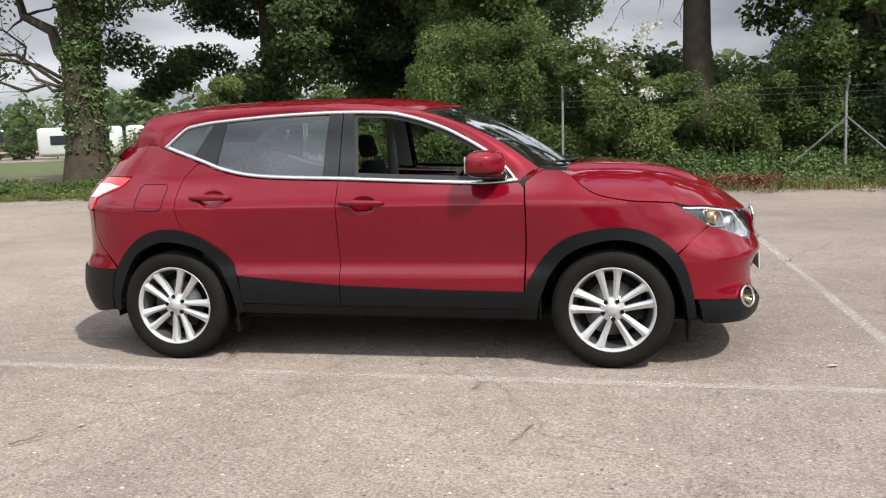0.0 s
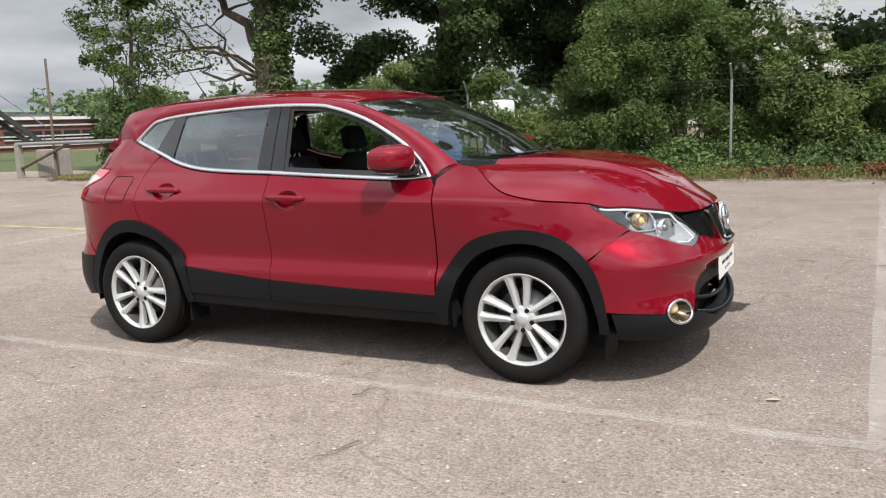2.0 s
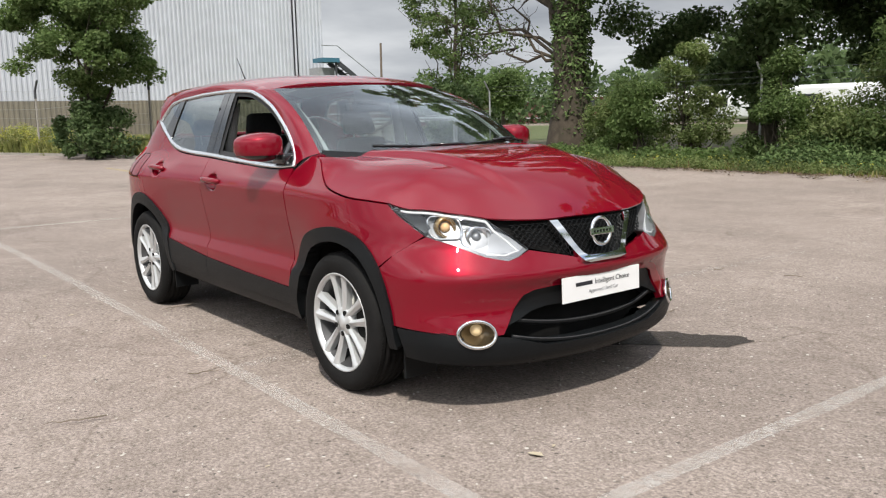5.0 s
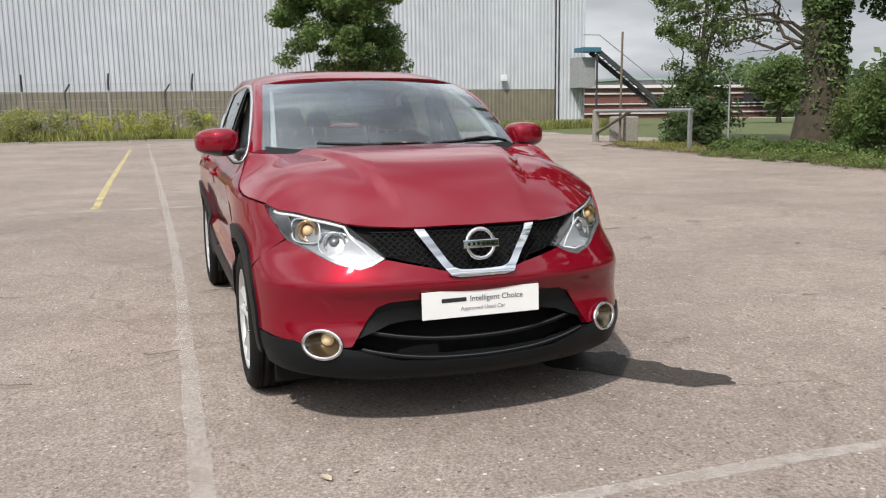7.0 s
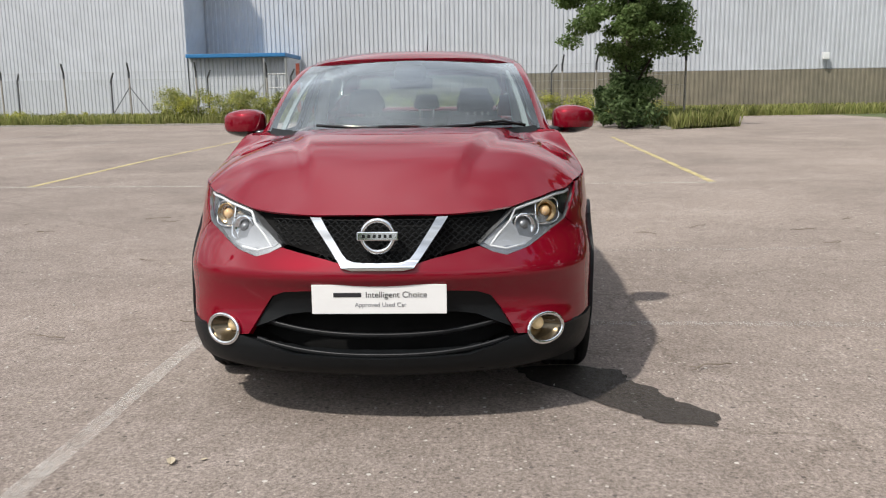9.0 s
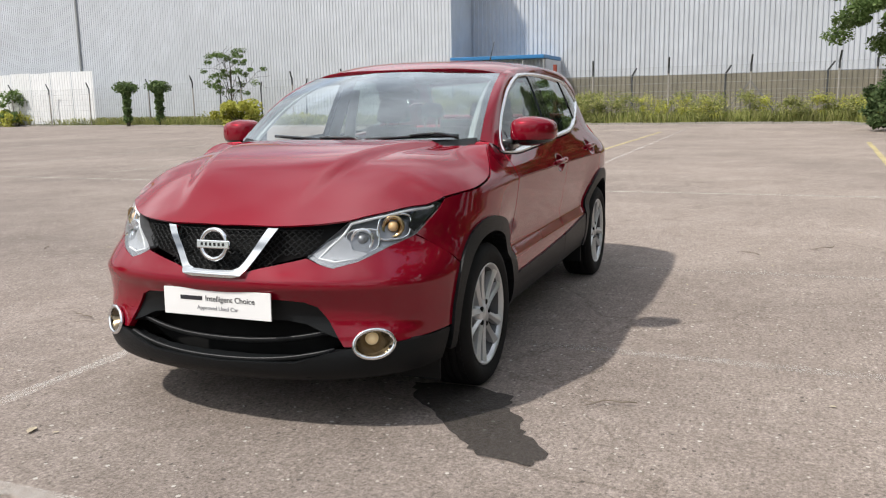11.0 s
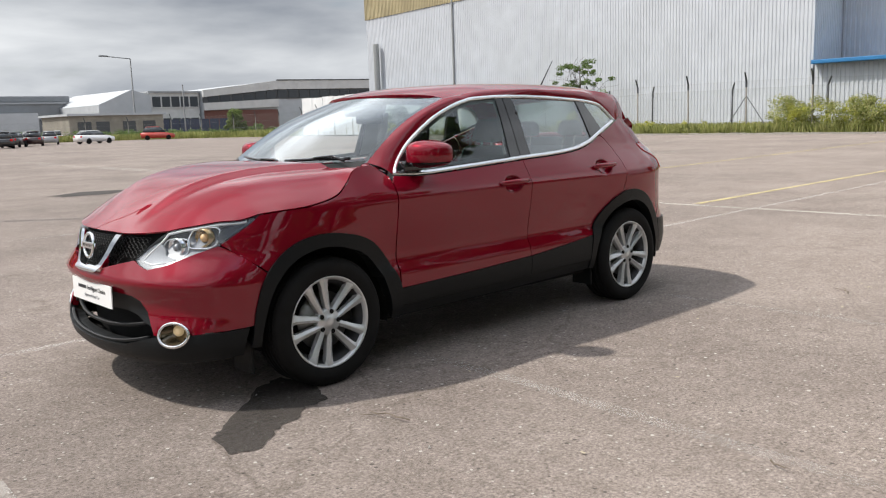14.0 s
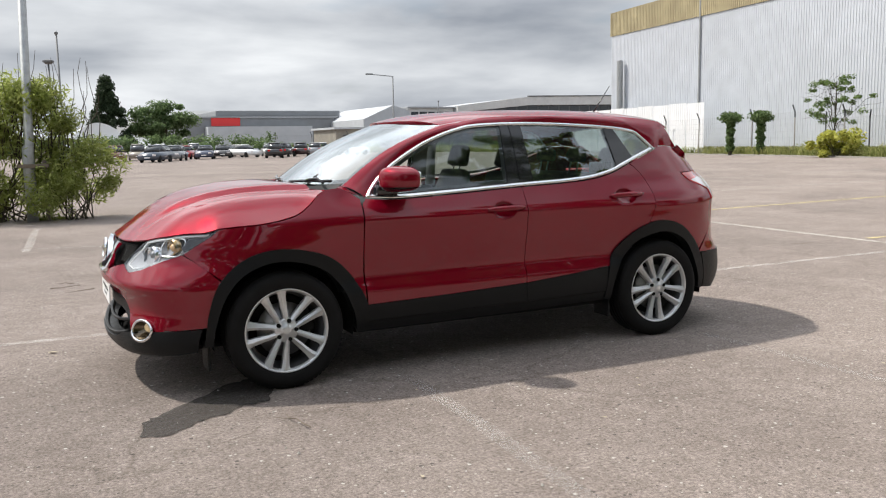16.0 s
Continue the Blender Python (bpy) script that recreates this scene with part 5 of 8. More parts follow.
bmw = patch_mesh(clean_loop(between(inner_low, -0.155, 0.60) + between(inner_top, 0.655, -0.185)), right(-0.008), 0.1, 0.06, 0.0)
left_pane = mirrored(bmw)
bmw.free()
single("front_window", left_pane, M_pane, f_door[1])
fr_bm = bmesh.new()                              # frame of the lowered window
lp = clean_loop(between(inner_low, -0.155, 0.60) + between(inner_top, 0.655, -0.185))
lpi = inset_loop(lp, 0.022)
ring = [[fr_bm.verts.new(right(-0.006)(*a)), fr_bm.verts.new(right(-0.012)(*b))] for a, b in zip(lp, lpi)]
for i in range(len(ring)):
    a, b = ring[i], ring[(i + 1) % len(ring)]
    fr_bm.faces.new((a[0], a[1], b[1], b[0]))
bmesh.ops.recalc_face_normals(fr_bm, faces=fr_bm.faces[:])
both("window_seal", fr_bm, M_dash, f_door)


# door handles and flap
def handle_at(hx, hz, parents):
    bm = bmesh.new()
    pts = []
    for k in range(9):
        t = k / 8
        x = hx - 0.135 + 0.27 * t
        pts.append((x, -side_y(hx - 0.12, hz) - 0.006 - 0.020 * math.sin(math.pi * min(1, max(0, t))) ** 0.5, hz + 0.016 - 0.006 * t))
    add_tube(bm, pts, [0.010, 0.015, 0.017, 0.018, 0.018, 0.018, 0.017, 0.016, 0.011], 8)
    bmesh.ops.scale(bm, vec=(1, 0.8, 1), verts=bm.verts, space=Matrix.Translation((0, side_y(hx, hz), -hz)))
    both("handle", bm, M_red, parents)


handle_at(*HANDLES[0], f_door)
handle_at(*HANDLES[1], r_door)
flap = []
for cx, cz, a0 in ((-1.372, 1.052, 0), (-1.508, 1.052, 90), (-1.512, 0.954, 180), (-1.380, 0.954, 270)):
    for k in range(5):
        a = radians(a0 + 90 * k / 4)
        flap.append((cx + 0.028 * math.cos(a), cz + 0.028 * math.sin(a)))
flap = [(a[0] + (b[0] - a[0]) * k / 5, a[1] + (b[1] - a[1]) * k / 5) for a, b in zip(flap, flap[1:] + flap[:1]) for k in range(5)]
flap_pts = [right(0.0003)(x, z) for x, z in flap + flap[:1]]
single("fuel_flap", tube(flap_pts, 0.0028, 6), M_gap, label="outline seam of the fuel flap")

# nose: bumper, grille, lamps
def sym(h):
    """Close a half outline given from the middle top on the right side down to the middle bottom."""
    return clean_loop(h + [(-t, z) for t, z in reversed(h) if abs(t) > 1e-6])


lamp_pts = [fx(1.656, 0.916), fx(1.70, 0.882), fx(1.78, 0.832), fx(1.85, 0.786), fy(-0.665, 0.752), fy(-0.575, 0.702), fy(-0.49, 0.680), fy(-0.44, 0.694), fy(-0.385, 0.722)]


def nose_at(x, y):
    """Angle and height where the bonnet's edge line meets the nose."""
    z = bonnet_z(x, y) - 0.004
    return (math.degrees(math.atan2(y, x - X0F)), z)


EDGE = sorted((math.degrees(math.atan2(y, x - X0F)), math.hypot(y, x - X0F), bonnet_z(x, y)) for x, y in lamp_top)
edge_r, edge_z = curve([(a, r) for a, r, z in EDGE]), curve([(a, z) for a, r, z in EDGE])


def under_bonnet(out=0.0):
    """The nose, drawn in at the top to meet the bonnet's front edge."""
    def f(t, z):
        a = abs(t)
        zb = edge_z(a)
        p = round_front(t, zb)
        d = edge_r(a) - 0.003 - math.hypot(p.x - X0F, p.y)
        return round_front(t, z, out + d * ease(zb - 0.13, zb, z))
    return f


lamp_upper = [nose_at(x, -y) for x, y in lamp_top if y > 0.515]
bump_half = [(0.0, 0.652), fy(-0.12, 0.656), fy(-0.20, 0.678), fy(-0.385, 0.718)] + list(reversed(lamp_pts[3:-1])) + \
    [fx(1.80, 0.755), fx(1.74, 0.708), fx(1.668, 0.640), fx(1.715, 0.50), fx(1.735, 0.40), fy(-0.76, 0.384), fy(-0.60, 0.364), fy(-0.535, 0.368), fy(-0.515, 0.398), fy(-0.47, 0.47), fy(-0.43, 0.525), fy(-0.38, 0.545), fy(-0.29, 0.552), (0.0, 0.556)]


def nose(out=0.0):
    return lambda t, z: round_front(t, z, out)


FOG = (-0.640, 0.379)
fog_u = [g * fy(FOG[0] + d, FOG[1])[0] for g in (-1, 1) for d in np.linspace(-0.07, 0.07, 15)]
fog_v = [FOG[1] + d for d in np.linspace(-0.056, 0.056, 13)]


def fog_hole(bm):
    """Cut the two fog lamp openings out of a bumper skin."""
    gone = [q for q in bm.faces if ((abs(q.calc_center_median().y) + FOG[0]) / 0.066) ** 2 + ((q.calc_center_median().z - FOG[1]) / 0.054) ** 2 < 1]
    bmesh.ops.delete(bm, geom=gone, context="FACES")
    return bm


single("front_bumper", fog_hole(patch_mesh(inset_loop(sym(bump_half), 0.0), nose(), 2.5, 0.022, 0.03, fog_u, fog_v, (1.2, 0, 0.5))), M_red)
clad_half = [(0.0, 0.290), fy(-0.34, 0.302), fy(-0.50, 0.352), fy(-0.56, 0.363), fy(-0.76, 0.382), fx(1.775, 0.392), fx(1.80, 0.262), fx(1.90, 0.25), fy(-0.66, 0.240), fy(-0.46, 0.222), (0.0, 0.212)]
single("lower_bumper", fog_hole(patch_mesh(sym(clad_half), nose(0.010), 3.0, 0.02, 0.08, fog_u, fog_v, (1.2, 0, 0.5))), M_plastic, label="black plastic lower bumper")
surround = [(0.0, 0.554), fy(-0.29, 0.550), fy(-0.38, 0.543), fy(-0.43, 0.523), fy(-0.47, 0.468), fy(-0.513, 0.396), fy(-0.45, 0.420), fy(-0.38, 0.450), fy(-0.30, 0.462), (0.0, 0.462)]
single("grille_surround", patch_mesh(sym(surround), nose(-0.012), 3.0, 0.03, 0.06, centre=(1.2, 0, 0.5)), M_plastic)
back = [(0.0, 0.56), fy(-0.40, 0.555), fy(-0.54, 0.40), fy(-0.54, 0.35), fy(-0.34, 0.28), (0.0, 0.26)]
single("intake", patch_mesh(sym(back), nose(-0.13), 4.0, 0.05, 0.0, centre=(1.0, 0, 0.5)), M_under)
for zc, ze, ye, o in ((0.372, 0.415, 0.47, -0.036), (0.300, 0.352, 0.50, -0.012)):
    pts = []
    for k in range(25):
        y = -ye + 2 * ye * k / 24
        z = zc + (ze - zc) * (abs(y) / ye) ** 2.4
        t = fy(y, z)
        pts.append(round_front(t[0], z, o))
    bm = tube(pts, 0.011, 8)
    single("intake_slat", bm, M_plastic)
    single("slat_edge", tube([p + Vector((0.009, 0, 0.007)) for p in pts], 0.003, 6), M_slat)

gr = [(0.0, 0.655), fy(-0.12, 0.658), fy(-0.20, 0.680), fy(-0.385, 0.722), fy(-0.432, 0.765), fy(-0.485, 0.812), lamp_upper[-1], nose_at(2.055, -0.43), nose_at(2.09, -0.30), nose_at(2.118, 0.0)]
grille = single("grille", patch_mesh(sym(list(reversed(gr))), under_bonnet(-0.045), 3.0, 0.03, 0.0, centre=(1.2, 0, 0.7)), M_under, label="black honeycomb grille")
gm = bmesh.new()
for row in range(13):
    z0 = 0.662 + row * 0.0135
    lim = 0.20 + 0.9 * (z0 - 0.655) if z0 < 0.72 else 0.39 + 0.35 * (z0 - 0.72)
    pts = []
    for k in range(121):
        y = -0.46 + 0.92 * k / 120 + (0.0038 if row % 2 else 0.0)
        z = min(z0 + (0.0042 if (k // 2 + row) % 2 else -0.0042), 0.822)
        if abs(y) <= min(lim + 0.02, 0.44):
            pts.append(round_front(fy(y, z)[0], z, -0.026))
    if len(pts) > 3:
        add_tube(gm, pts, 0.0026, 4)
single("grille_mesh", gm, M_plastic, grille)

vee_half = [(0.0, 0.642), fy(-0.10, 0.642), fy(-0.135, 0.652), fy(-0.162, 0.686), fy(-0.264, 0.836), fy(-0.222, 0.836), fy(-0.138, 0.704), fy(-0.120, 0.683), fy(-0.092, 0.672), (0.0, 0.669)]
single("vee_trim", patch_mesh(sym(vee_half), lambda t, z: round_front(t, z, 0.014 + 0.010 * math.sin(min(1.0, max(0.0, (z - 0.642) / 0.03)) * math.pi)), 1.0, 0.007, 0.05, centre=(1.2, 0, 0.7)), M_chrome, label="chrome V-shaped grille trim")
badge = empty("badge", pose(2.182, 0, 0.770, 0, -8, 0))
badge.parent = car
rbm = bmesh.new()
add_tube(rbm, [(0, 0.060 * math.cos(a), 0.060 * math.sin(a)) for a in np.linspace(0, 2 * math.pi, 33)], 0.0095, 8, False)
part("badge_ring", rbm, M_chrome, badge, "plain chrome ring badge", True)
badge_bar = part("badge_bar", box(-0.006, -0.079, -0.017, 0.010, 0.079, 0.017, 0.004), M_chrome, badge, "plain chrome bar")
for k in range(6):
    part("badge_mark", box(0.0095, -0.058 + 0.0205 * k, -0.0065, 0.0108, -0.047 + 0.0205 * k, 0.0065), M_gloss_black, badge_bar, "plain dark mark")

plate = empty("plate", pose(2.194, 0, 0.527, 0, -2, 0))
plate.parent = car
part("plate_board", box(-0.006, -0.260, -0.057, 0.000, 0.260, 0.057, 0.0015), M_plate, plate, "white plate")


def lettering(text, size, y, z, material, parent, label):
    cu = bpy.data.curves.new("lettering", "FONT")
    cu.body, cu.size, cu.align_x, cu.align_y, cu.extrude = text, size, "LEFT", "CENTER", 0.0004
    cu.materials.append(material)
    ob = new("lettering", cu)
    ob.parent = parent
    ob.matrix_basis = pose(0.0012, y, z, 90, 0, 90)
    me = bpy.data.meshes.new_from_object(ob)
    bpy.data.objects.remove(ob)
    o2 = new("lettering", me)
    o2.parent = parent
    o2.matrix_basis = pose(0.0012, y, z, 90, 0, 90)
    return tagged(o2, label)


part("word_bar", box(0.0, -0.176, 0.0085, 0.0012, -0.068, 0.0255), M_ink, plate, "plain dark bar for a brand word")
lettering("Intelligent Choice", 0.0335, -0.053, 0.017, M_ink, plate, "black printed words")
lettering("Approved Used Car", 0.0243, -0.094, -0.022, M_ink_grey, plate, "thin grey printed words")

# headlamps
lamp_loop = clean_loop(lamp_pts + [fy(-0.432, 0.765), fy(-0.485, 0.812)] + list(reversed(lamp_upper)))
lamp_bm = patch_mesh(lamp_loop, under_bonnet(0.0), 1.5, 0.02, 0.0, centre=(1.2, 0, 0.7))
lampR = both("headlamp", lamp_bm, M_lens, label="clear-lensed headlamp")
both("lamp_housing", patch_mesh(inset_loop(lamp_loop, 0.0), lambda t, z: under_bonnet(-0.008 - 0.055 * ease(0.68, 0.90, z))(t, z), 2.5, 0.03, 0.0, centre=(1.2, 0, 0.7)), M_lamp_silver, lampR)
fine = [(a[0] + (b[0] - a[0]) * k / 4, a[1] + (b[1] - a[1]) * k / 4) for a, b in zip(lamp_loop, lamp_loop[1:] + lamp_loop[:1]) for k in range(4)]
lw = bmesh.new()
walls = [[lw.verts.new(under_bonnet(o)(t, z)) for o in (-0.003, -0.064)] for t, z in fine]
for i in range(len(walls)):
    a, b = walls[i], walls[(i + 1) % len(walls)]
    lw.faces.new((a[0], b[0], b[1], a[1]))
both("lamp_wall", lw, M_lamp_silver, lampR)
bez = clean_loop([fx(1.68, 0.899), fx(1.78, 0.840), fx(1.845, 0.798), fx(1.86, 0.82), fx(1.82, 0.87), fx(1.70, 0.908)])
both("lamp_bezel", patch_mesh(bez, under_bonnet(-0.014), 2.0, 0.03, 0.0, centre=(1.2, 0, 0.7)), M_gloss_black, lampR)
for yy, zz, rad, m2 in ((-0.575, 0.778, 0.047, M_chrome), (-0.672, 0.822, 0.045, M_chrome)):
    t = fy(yy, zz)
    c0 = round_front(t[0], zz, -0.040)
    d = Vector((1, -0.35, 0.05)).normalized()
    bm = bmesh.new()
    m3 = Matrix.Translation(c0) @ d.to_track_quat("Z", "Y").to_matrix().to_4x4()
    for r0, r1, h0, h1 in ((rad, rad * 0.86, -0.02, 0.02),):
        ringa = [bm.verts.new(m3 @ Vector((r0 * math.cos(a), r0 * math.sin(a), h1))) for a in np.linspace(0, 2 * math.pi, 24, False)]
        ringb = [bm.verts.new(m3 @ Vector((r1 * math.cos(a), r1 * math.sin(a), h1))) for a in np.linspace(0, 2 * math.pi, 24, False)]
        ringc = [bm.verts.new(m3 @ Vector((r0 * 1.05 * math.cos(a), r0 * 1.05 * math.sin(a), h0))) for a in np.linspace(0, 2 * math.pi, 24, False)]
        ringd = [bm.verts.new(m3 @ Vector((r1 * 0.5 * math.cos(a), r1 * 0.5 * math.sin(a), h0))) for a in np.linspace(0, 2 * math.pi, 24, False)]
        for k in range(24):
            j = (k + 1) % 24
            bm.faces.new((ringc[k], ringc[j], ringa[j], ringa[k]))
            bm.faces.new((ringa[k], ringa[j], ringb[j], ringb[k]))
            bm.faces.new((ringb[k], ringb[j], ringd[j], ringd[k]))
    both("lamp_ring", bm, M_lamp_amber if yy < -0.6 else m2, lampR)
    bm = bmesh.new()
    bmesh.ops.create_uvsphere(bm, u_segments=16, v_segments=10, radius=rad * 0.5, matrix=m3)
    both("lamp_bulb", bm, M_amber if yy < -0.6 else M_lamp_silver, lampR, "amber bulb lens" if yy < -0.6 else "projector lens")
panel_loop = clean_loop([fy(-0.600, 0.728), fy(-0.560, 0.706), fy(-0.490, 0.689), fy(-0.446, 0.702), fy(-0.404, 0.730), fy(-0.452, 0.776), fy(-0.505, 0.806), fy(-0.535, 0.775), fy(-0.545, 0.745)])
both("lamp_panel", patch_mesh(panel_loop, under_bonnet(-0.011), 1.5, 0.02, 0.012, centre=(1.2, 0, 0.7)), M_lamp_panel, lampR, "pale grey inner lamp panel")
for yy, zz, hw, hh in ((-0.575, 0.776, 0.056, 0.044), (-0.672, 0.822, 0.050, 0.048)):
    shroud = [(yy + hw * math.copysign(abs(math.cos(a)) ** 0.55, math.cos(a)), zz + hh * math.copysign(abs(math.sin(a)) ** 0.55, math.sin(a))) for a in np.linspace(0, 2 * math.pi, 29)]
    both("lamp_shroud", add_tube(bmesh.new(), [round_front(fy(y, z)[0], z, -0.022) for y, z in shroud], 0.0045, 6, False), M_chrome, lampR, "chrome shroud ring")
drl = [under_bonnet(-0.014)(t, z - 0.012) for t, z in [fy(-0.56, 0.720), fy(-0.49, 0.712), fy(-0.43, 0.728), fy(-0.468, 0.772), fy(-0.51, 0.815)] + list(reversed(lamp_upper))[:-3]]
both("light_strip", tube(drl, 0.006, 6), M_white_sheet, lampR, "white daytime light strip")

# fog lamps
ring_pts, rec = [], []
for a in np.linspace(0, 2 * math.pi, 33):
    t = fy(-0.640 + 0.068 * math.cos(a), 0.379 + 0.056 * math.sin(a))
    ring_pts.append(round_front(t[0], t[1], 0.012))
    rec.append(t)
bm = add_tube(bmesh.new(), ring_pts, 0.0085, 8, False)
fog = both("fog_lamp", bm, M_chrome, label="chrome-ringed fog lamp")


def fog_bowl(t, z):
    p = round_front(t, z)
    q = min(1.0, math.hypot((abs(p.y) + FOG[0]) / 0.068, (z - FOG[1]) / 0.056))
    return round_front(t, z, 0.010 - 0.062 * (1 - q ** 2.2))


both("fog_recess", patch_mesh(clean_loop(rec[:-1]), fog_bowl, 0.45, 0.009, 0.0, centre=(1.2, 0, 0.4)), M_fogbowl, fog, "bronze-tinted reflector bowl")
bm = bmesh.new()
bmesh.ops.create_uvsphere(bm, u_segments=18, v_segments=12, radius=0.028, matrix=Matrix.Translation(round_front(fy(-0.634, 0.382)[0], 0.387, -0.046)))
both("fog_bulb", bm, M_foglit, fog, "lit warm-white fog lamp lens")

# mirrors
mb = bmesh.new()
bmesh.ops.create_uvsphere(mb, u_segments=28, v_segments=18, radius=1.0)
for v in mb.verts:
    x, y, z = v.co
    e = 0.62
    x, y, z = (math.copysign(abs(q) ** e, q) for q in (x, y, z))
    taper = 1.0 - 0.22 * max(0, -y)
    xx = 0.120 * x * taper * (1.0 if x > 0 else 0.72)
    v.co = Vector((0.625 + xx - 0.03 * abs(min(0.0, y)), -0.912 + 0.116 * y, 1.156 + 0.073 * z * taper + (0.008 if z > 0 else 0)))
cap_bm, low_bm = mb.copy(), mb
bmesh.ops.bisect_plane(cap_bm, geom=cap_bm.verts[:] + cap_bm.edges[:] + cap_bm.faces[:], plane_co=(0, 0, 1.118), plane_no=(0, 0, -1), clear_outer=True)
bmesh.ops.bisect_plane(low_bm, geom=low_bm.verts[:] + low_bm.edges[:] + low_bm.faces[:], plane_co=(0, 0, 1.117), plane_no=(0, 0, 1), clear_outer=True)
mir = both("door_mirror", cap_bm, M_red, label="red door mirror cap")
both("mirror_base", low_bm, M_gloss_black, mir)
both("mirror_arm", box(0.60, -0.83, 1.066, 0.74, -0.755, 1.125, 0.015), M_gloss_black, mir)
both("mirror_glass", box(0.533, -0.985, 1.115, 0.540, -0.83, 1.205, 0.01), M_chrome, mir)
both("mirror_indicator", tube([(0.715, -0.825, 1.155), (0.712, -0.90, 1.158), (0.690, -0.965, 1.160), (0.655, -1.000, 1.162)], 0.004, 6), M_tail_red, mir)

# tail
def tailp(out=0.0):
    return lambda t, z: round_rear(t, z, out)


def ry_(y, z):
    b = half_width(z) - 0.035 * max(0, z - 1.0)
    x = (X0R - tail_x(z)) * max(0.0, 1 - (abs(y) / b) ** 2.3) ** (1 / 4.6)
    return (math.degrees(math.atan2(y, x)), z)


tl = [rx(-1.632, 1.122), rx(-1.80, 1.128), rx(-1.95, 1.125), ry_(-0.62, 1.118), ry_(-0.50, 1.10), ry_(-0.50, 1.03), ry_(-0.66, 0.98), rx(-1.99, 0.925), rx(-1.89, 0.930), rx(-1.872, 1.0), rx(-1.69, 1.066)]
tlamp = both("tail_lamp", patch_mesh(clean_loop(tl), tailp(0.008), 3.0, 0.025, 0.03, centre=(-1.3, 0, 0.9)), M_tail_red, label="red and clear tail lamp")
tc2 = [rx(-1.70, 1.072), rx(-1.80, 1.088), rx(-1.94, 1.085), ry_(-0.64, 1.075), ry_(-0.66, 1.02), rx(-1.97, 1.0), rx(-1.875, 1.008)]
both("tail_lens", patch_mesh(clean_loop(tc2), tailp(0.0105), 3.0, 0.025, 0.004, centre=(-1.3, 0, 0.9)), M_tail_clear, tlamp)
gate_half = [(0.0, 1.205), ry_(-0.565, 1.210), ry_(-0.605, 1.300), rx(-1.703, 1.297), rx(-1.813, 1.215), rx(-1.907, 1.132), ry_(-0.60, 1.122), ry_(-0.49, 1.10), ry_(-0.49, 1.02), ry_(-0.62, 0.975), ry_(-0.60, 0.72), (0.0, 0.70)]
single("tailgate", patch_mesh(sym(gate_half), tailp(), 4.0, 0.03, 0.03, centre=(-1.3, 0, 0.9)), M_red)
rb = [(0.0, 0.696), ry_(-0.60, 0.716), ry_(-0.625, 0.970), rx(-1.99, 0.920), rx(-1.905, 0.918), rx(-1.905, 0.80), rx(-1.835, 0.70), rx(-1.712, 0.575), rx(-1.712, 0.56), rx(-1.95, 0.555), ry_(-0.55, 0.555), (0.0, 0.56)]
single("rear_bumper", patch_mesh(sym(rb), tailp(), 3.5, 0.03, 0.03, centre=(-1.3, 0, 0.6)), M_red)
rlc = [(0.0, 0.558), ry_(-0.55, 0.553), rx(-1.95, 0.553), rx(-1.712, 0.556), rx(-1.745, 0.40), rx(-1.75, 0.30), rx(-1.90, 0.275), ry_(-0.5, 0.26), (0.0, 0.25)]
single("rear_lower_bumper", patch_mesh(sym(rlc), tailp(0.012), 3.5, 0.03, 0.06, centre=(-1.3, 0, 0.6)), M_plastic, label="black plastic lower bumper")
rw = [(0.0, 1.475), ry_(-0.40, 1.470), ry_(-0.56, 1.44), ry_(-0.598, 1.31), ry_(-0.558, 1.216), (0.0, 1.211)]
single("rear_screen", patch_mesh(sym(rw), tailp(-0.004), 4.0, 0.04, 0.01, centre=(-1.3, 0, 0.9)), M_pane_rear)
sp = bmesh.new()
rws = []
for y in np.linspace(-0.56, 0.56, 17):
    e = (abs(y) / 0.56) ** 2
    x0 = -1.54
    rws.append([sp.verts.new(p) for p in ((x0, y, roof_z(x0, y) + 0.001), (-1.62 + 0.03 * e, y, roof_z(-1.61, y) - 0.004), (-1.705 + 0.07 * e, y, 1.484 - 0.035 * e), (-1.66 + 0.06 * e, y, 1.466 - 0.035 * e), (-1.54, y, 1.462 - 0.03 * e))])
for a, b in zip(rws, rws[1:]):
    for k in range(4):
        sp.faces.new((a[k], b[k], b[k + 1], a[k + 1]))
sp.faces.new(rws[0])
sp.faces.new(list(reversed(rws[-1])))
bmesh.ops.recalc_face_normals(sp, faces=sp.faces[:])
single("roof_spoiler", sp, M_red)
dpl = bmesh.new()                                # pillar beside the rear screen
pa, pb = Vector((-1.56, -ry0(-1.56), roof_z(-1.56, ry0(-1.56)))), Vector((-1.69, -side_y(-1.69, 1.302) - 0.001, 1.302))
grid = []
for k in range(9):
    t = k / 8
    o = pa.lerp(pb, t) + Vector((0.1, -0.75, 0.65)).normalized() * math.sin(math.pi * t) * 0.015
    q = round_rear(*ry_(-0.53 - 0.08 * t, 1.476 - 0.172 * t))
    grid.append([dpl.verts.new(o.lerp(q, s) + Vector((-0.4, -0.6, 0.3)) * 0.02 * math.sin(math.pi * s)) for s in np.linspace(0, 1, 6)])
for a, b in zip(grid, grid[1:]):
    for k in range(5):
        dpl.faces.new((a[k], a[k + 1], b[k + 1], b[k]))
bmesh.ops.recalc_face_normals(dpl, faces=dpl.faces[:])
if sum(q.normal.y for q in dpl.faces) > 0:
    bmesh.ops.reverse_faces(dpl, faces=dpl.faces[:])
both("rear_pillar", dpl, M_red)
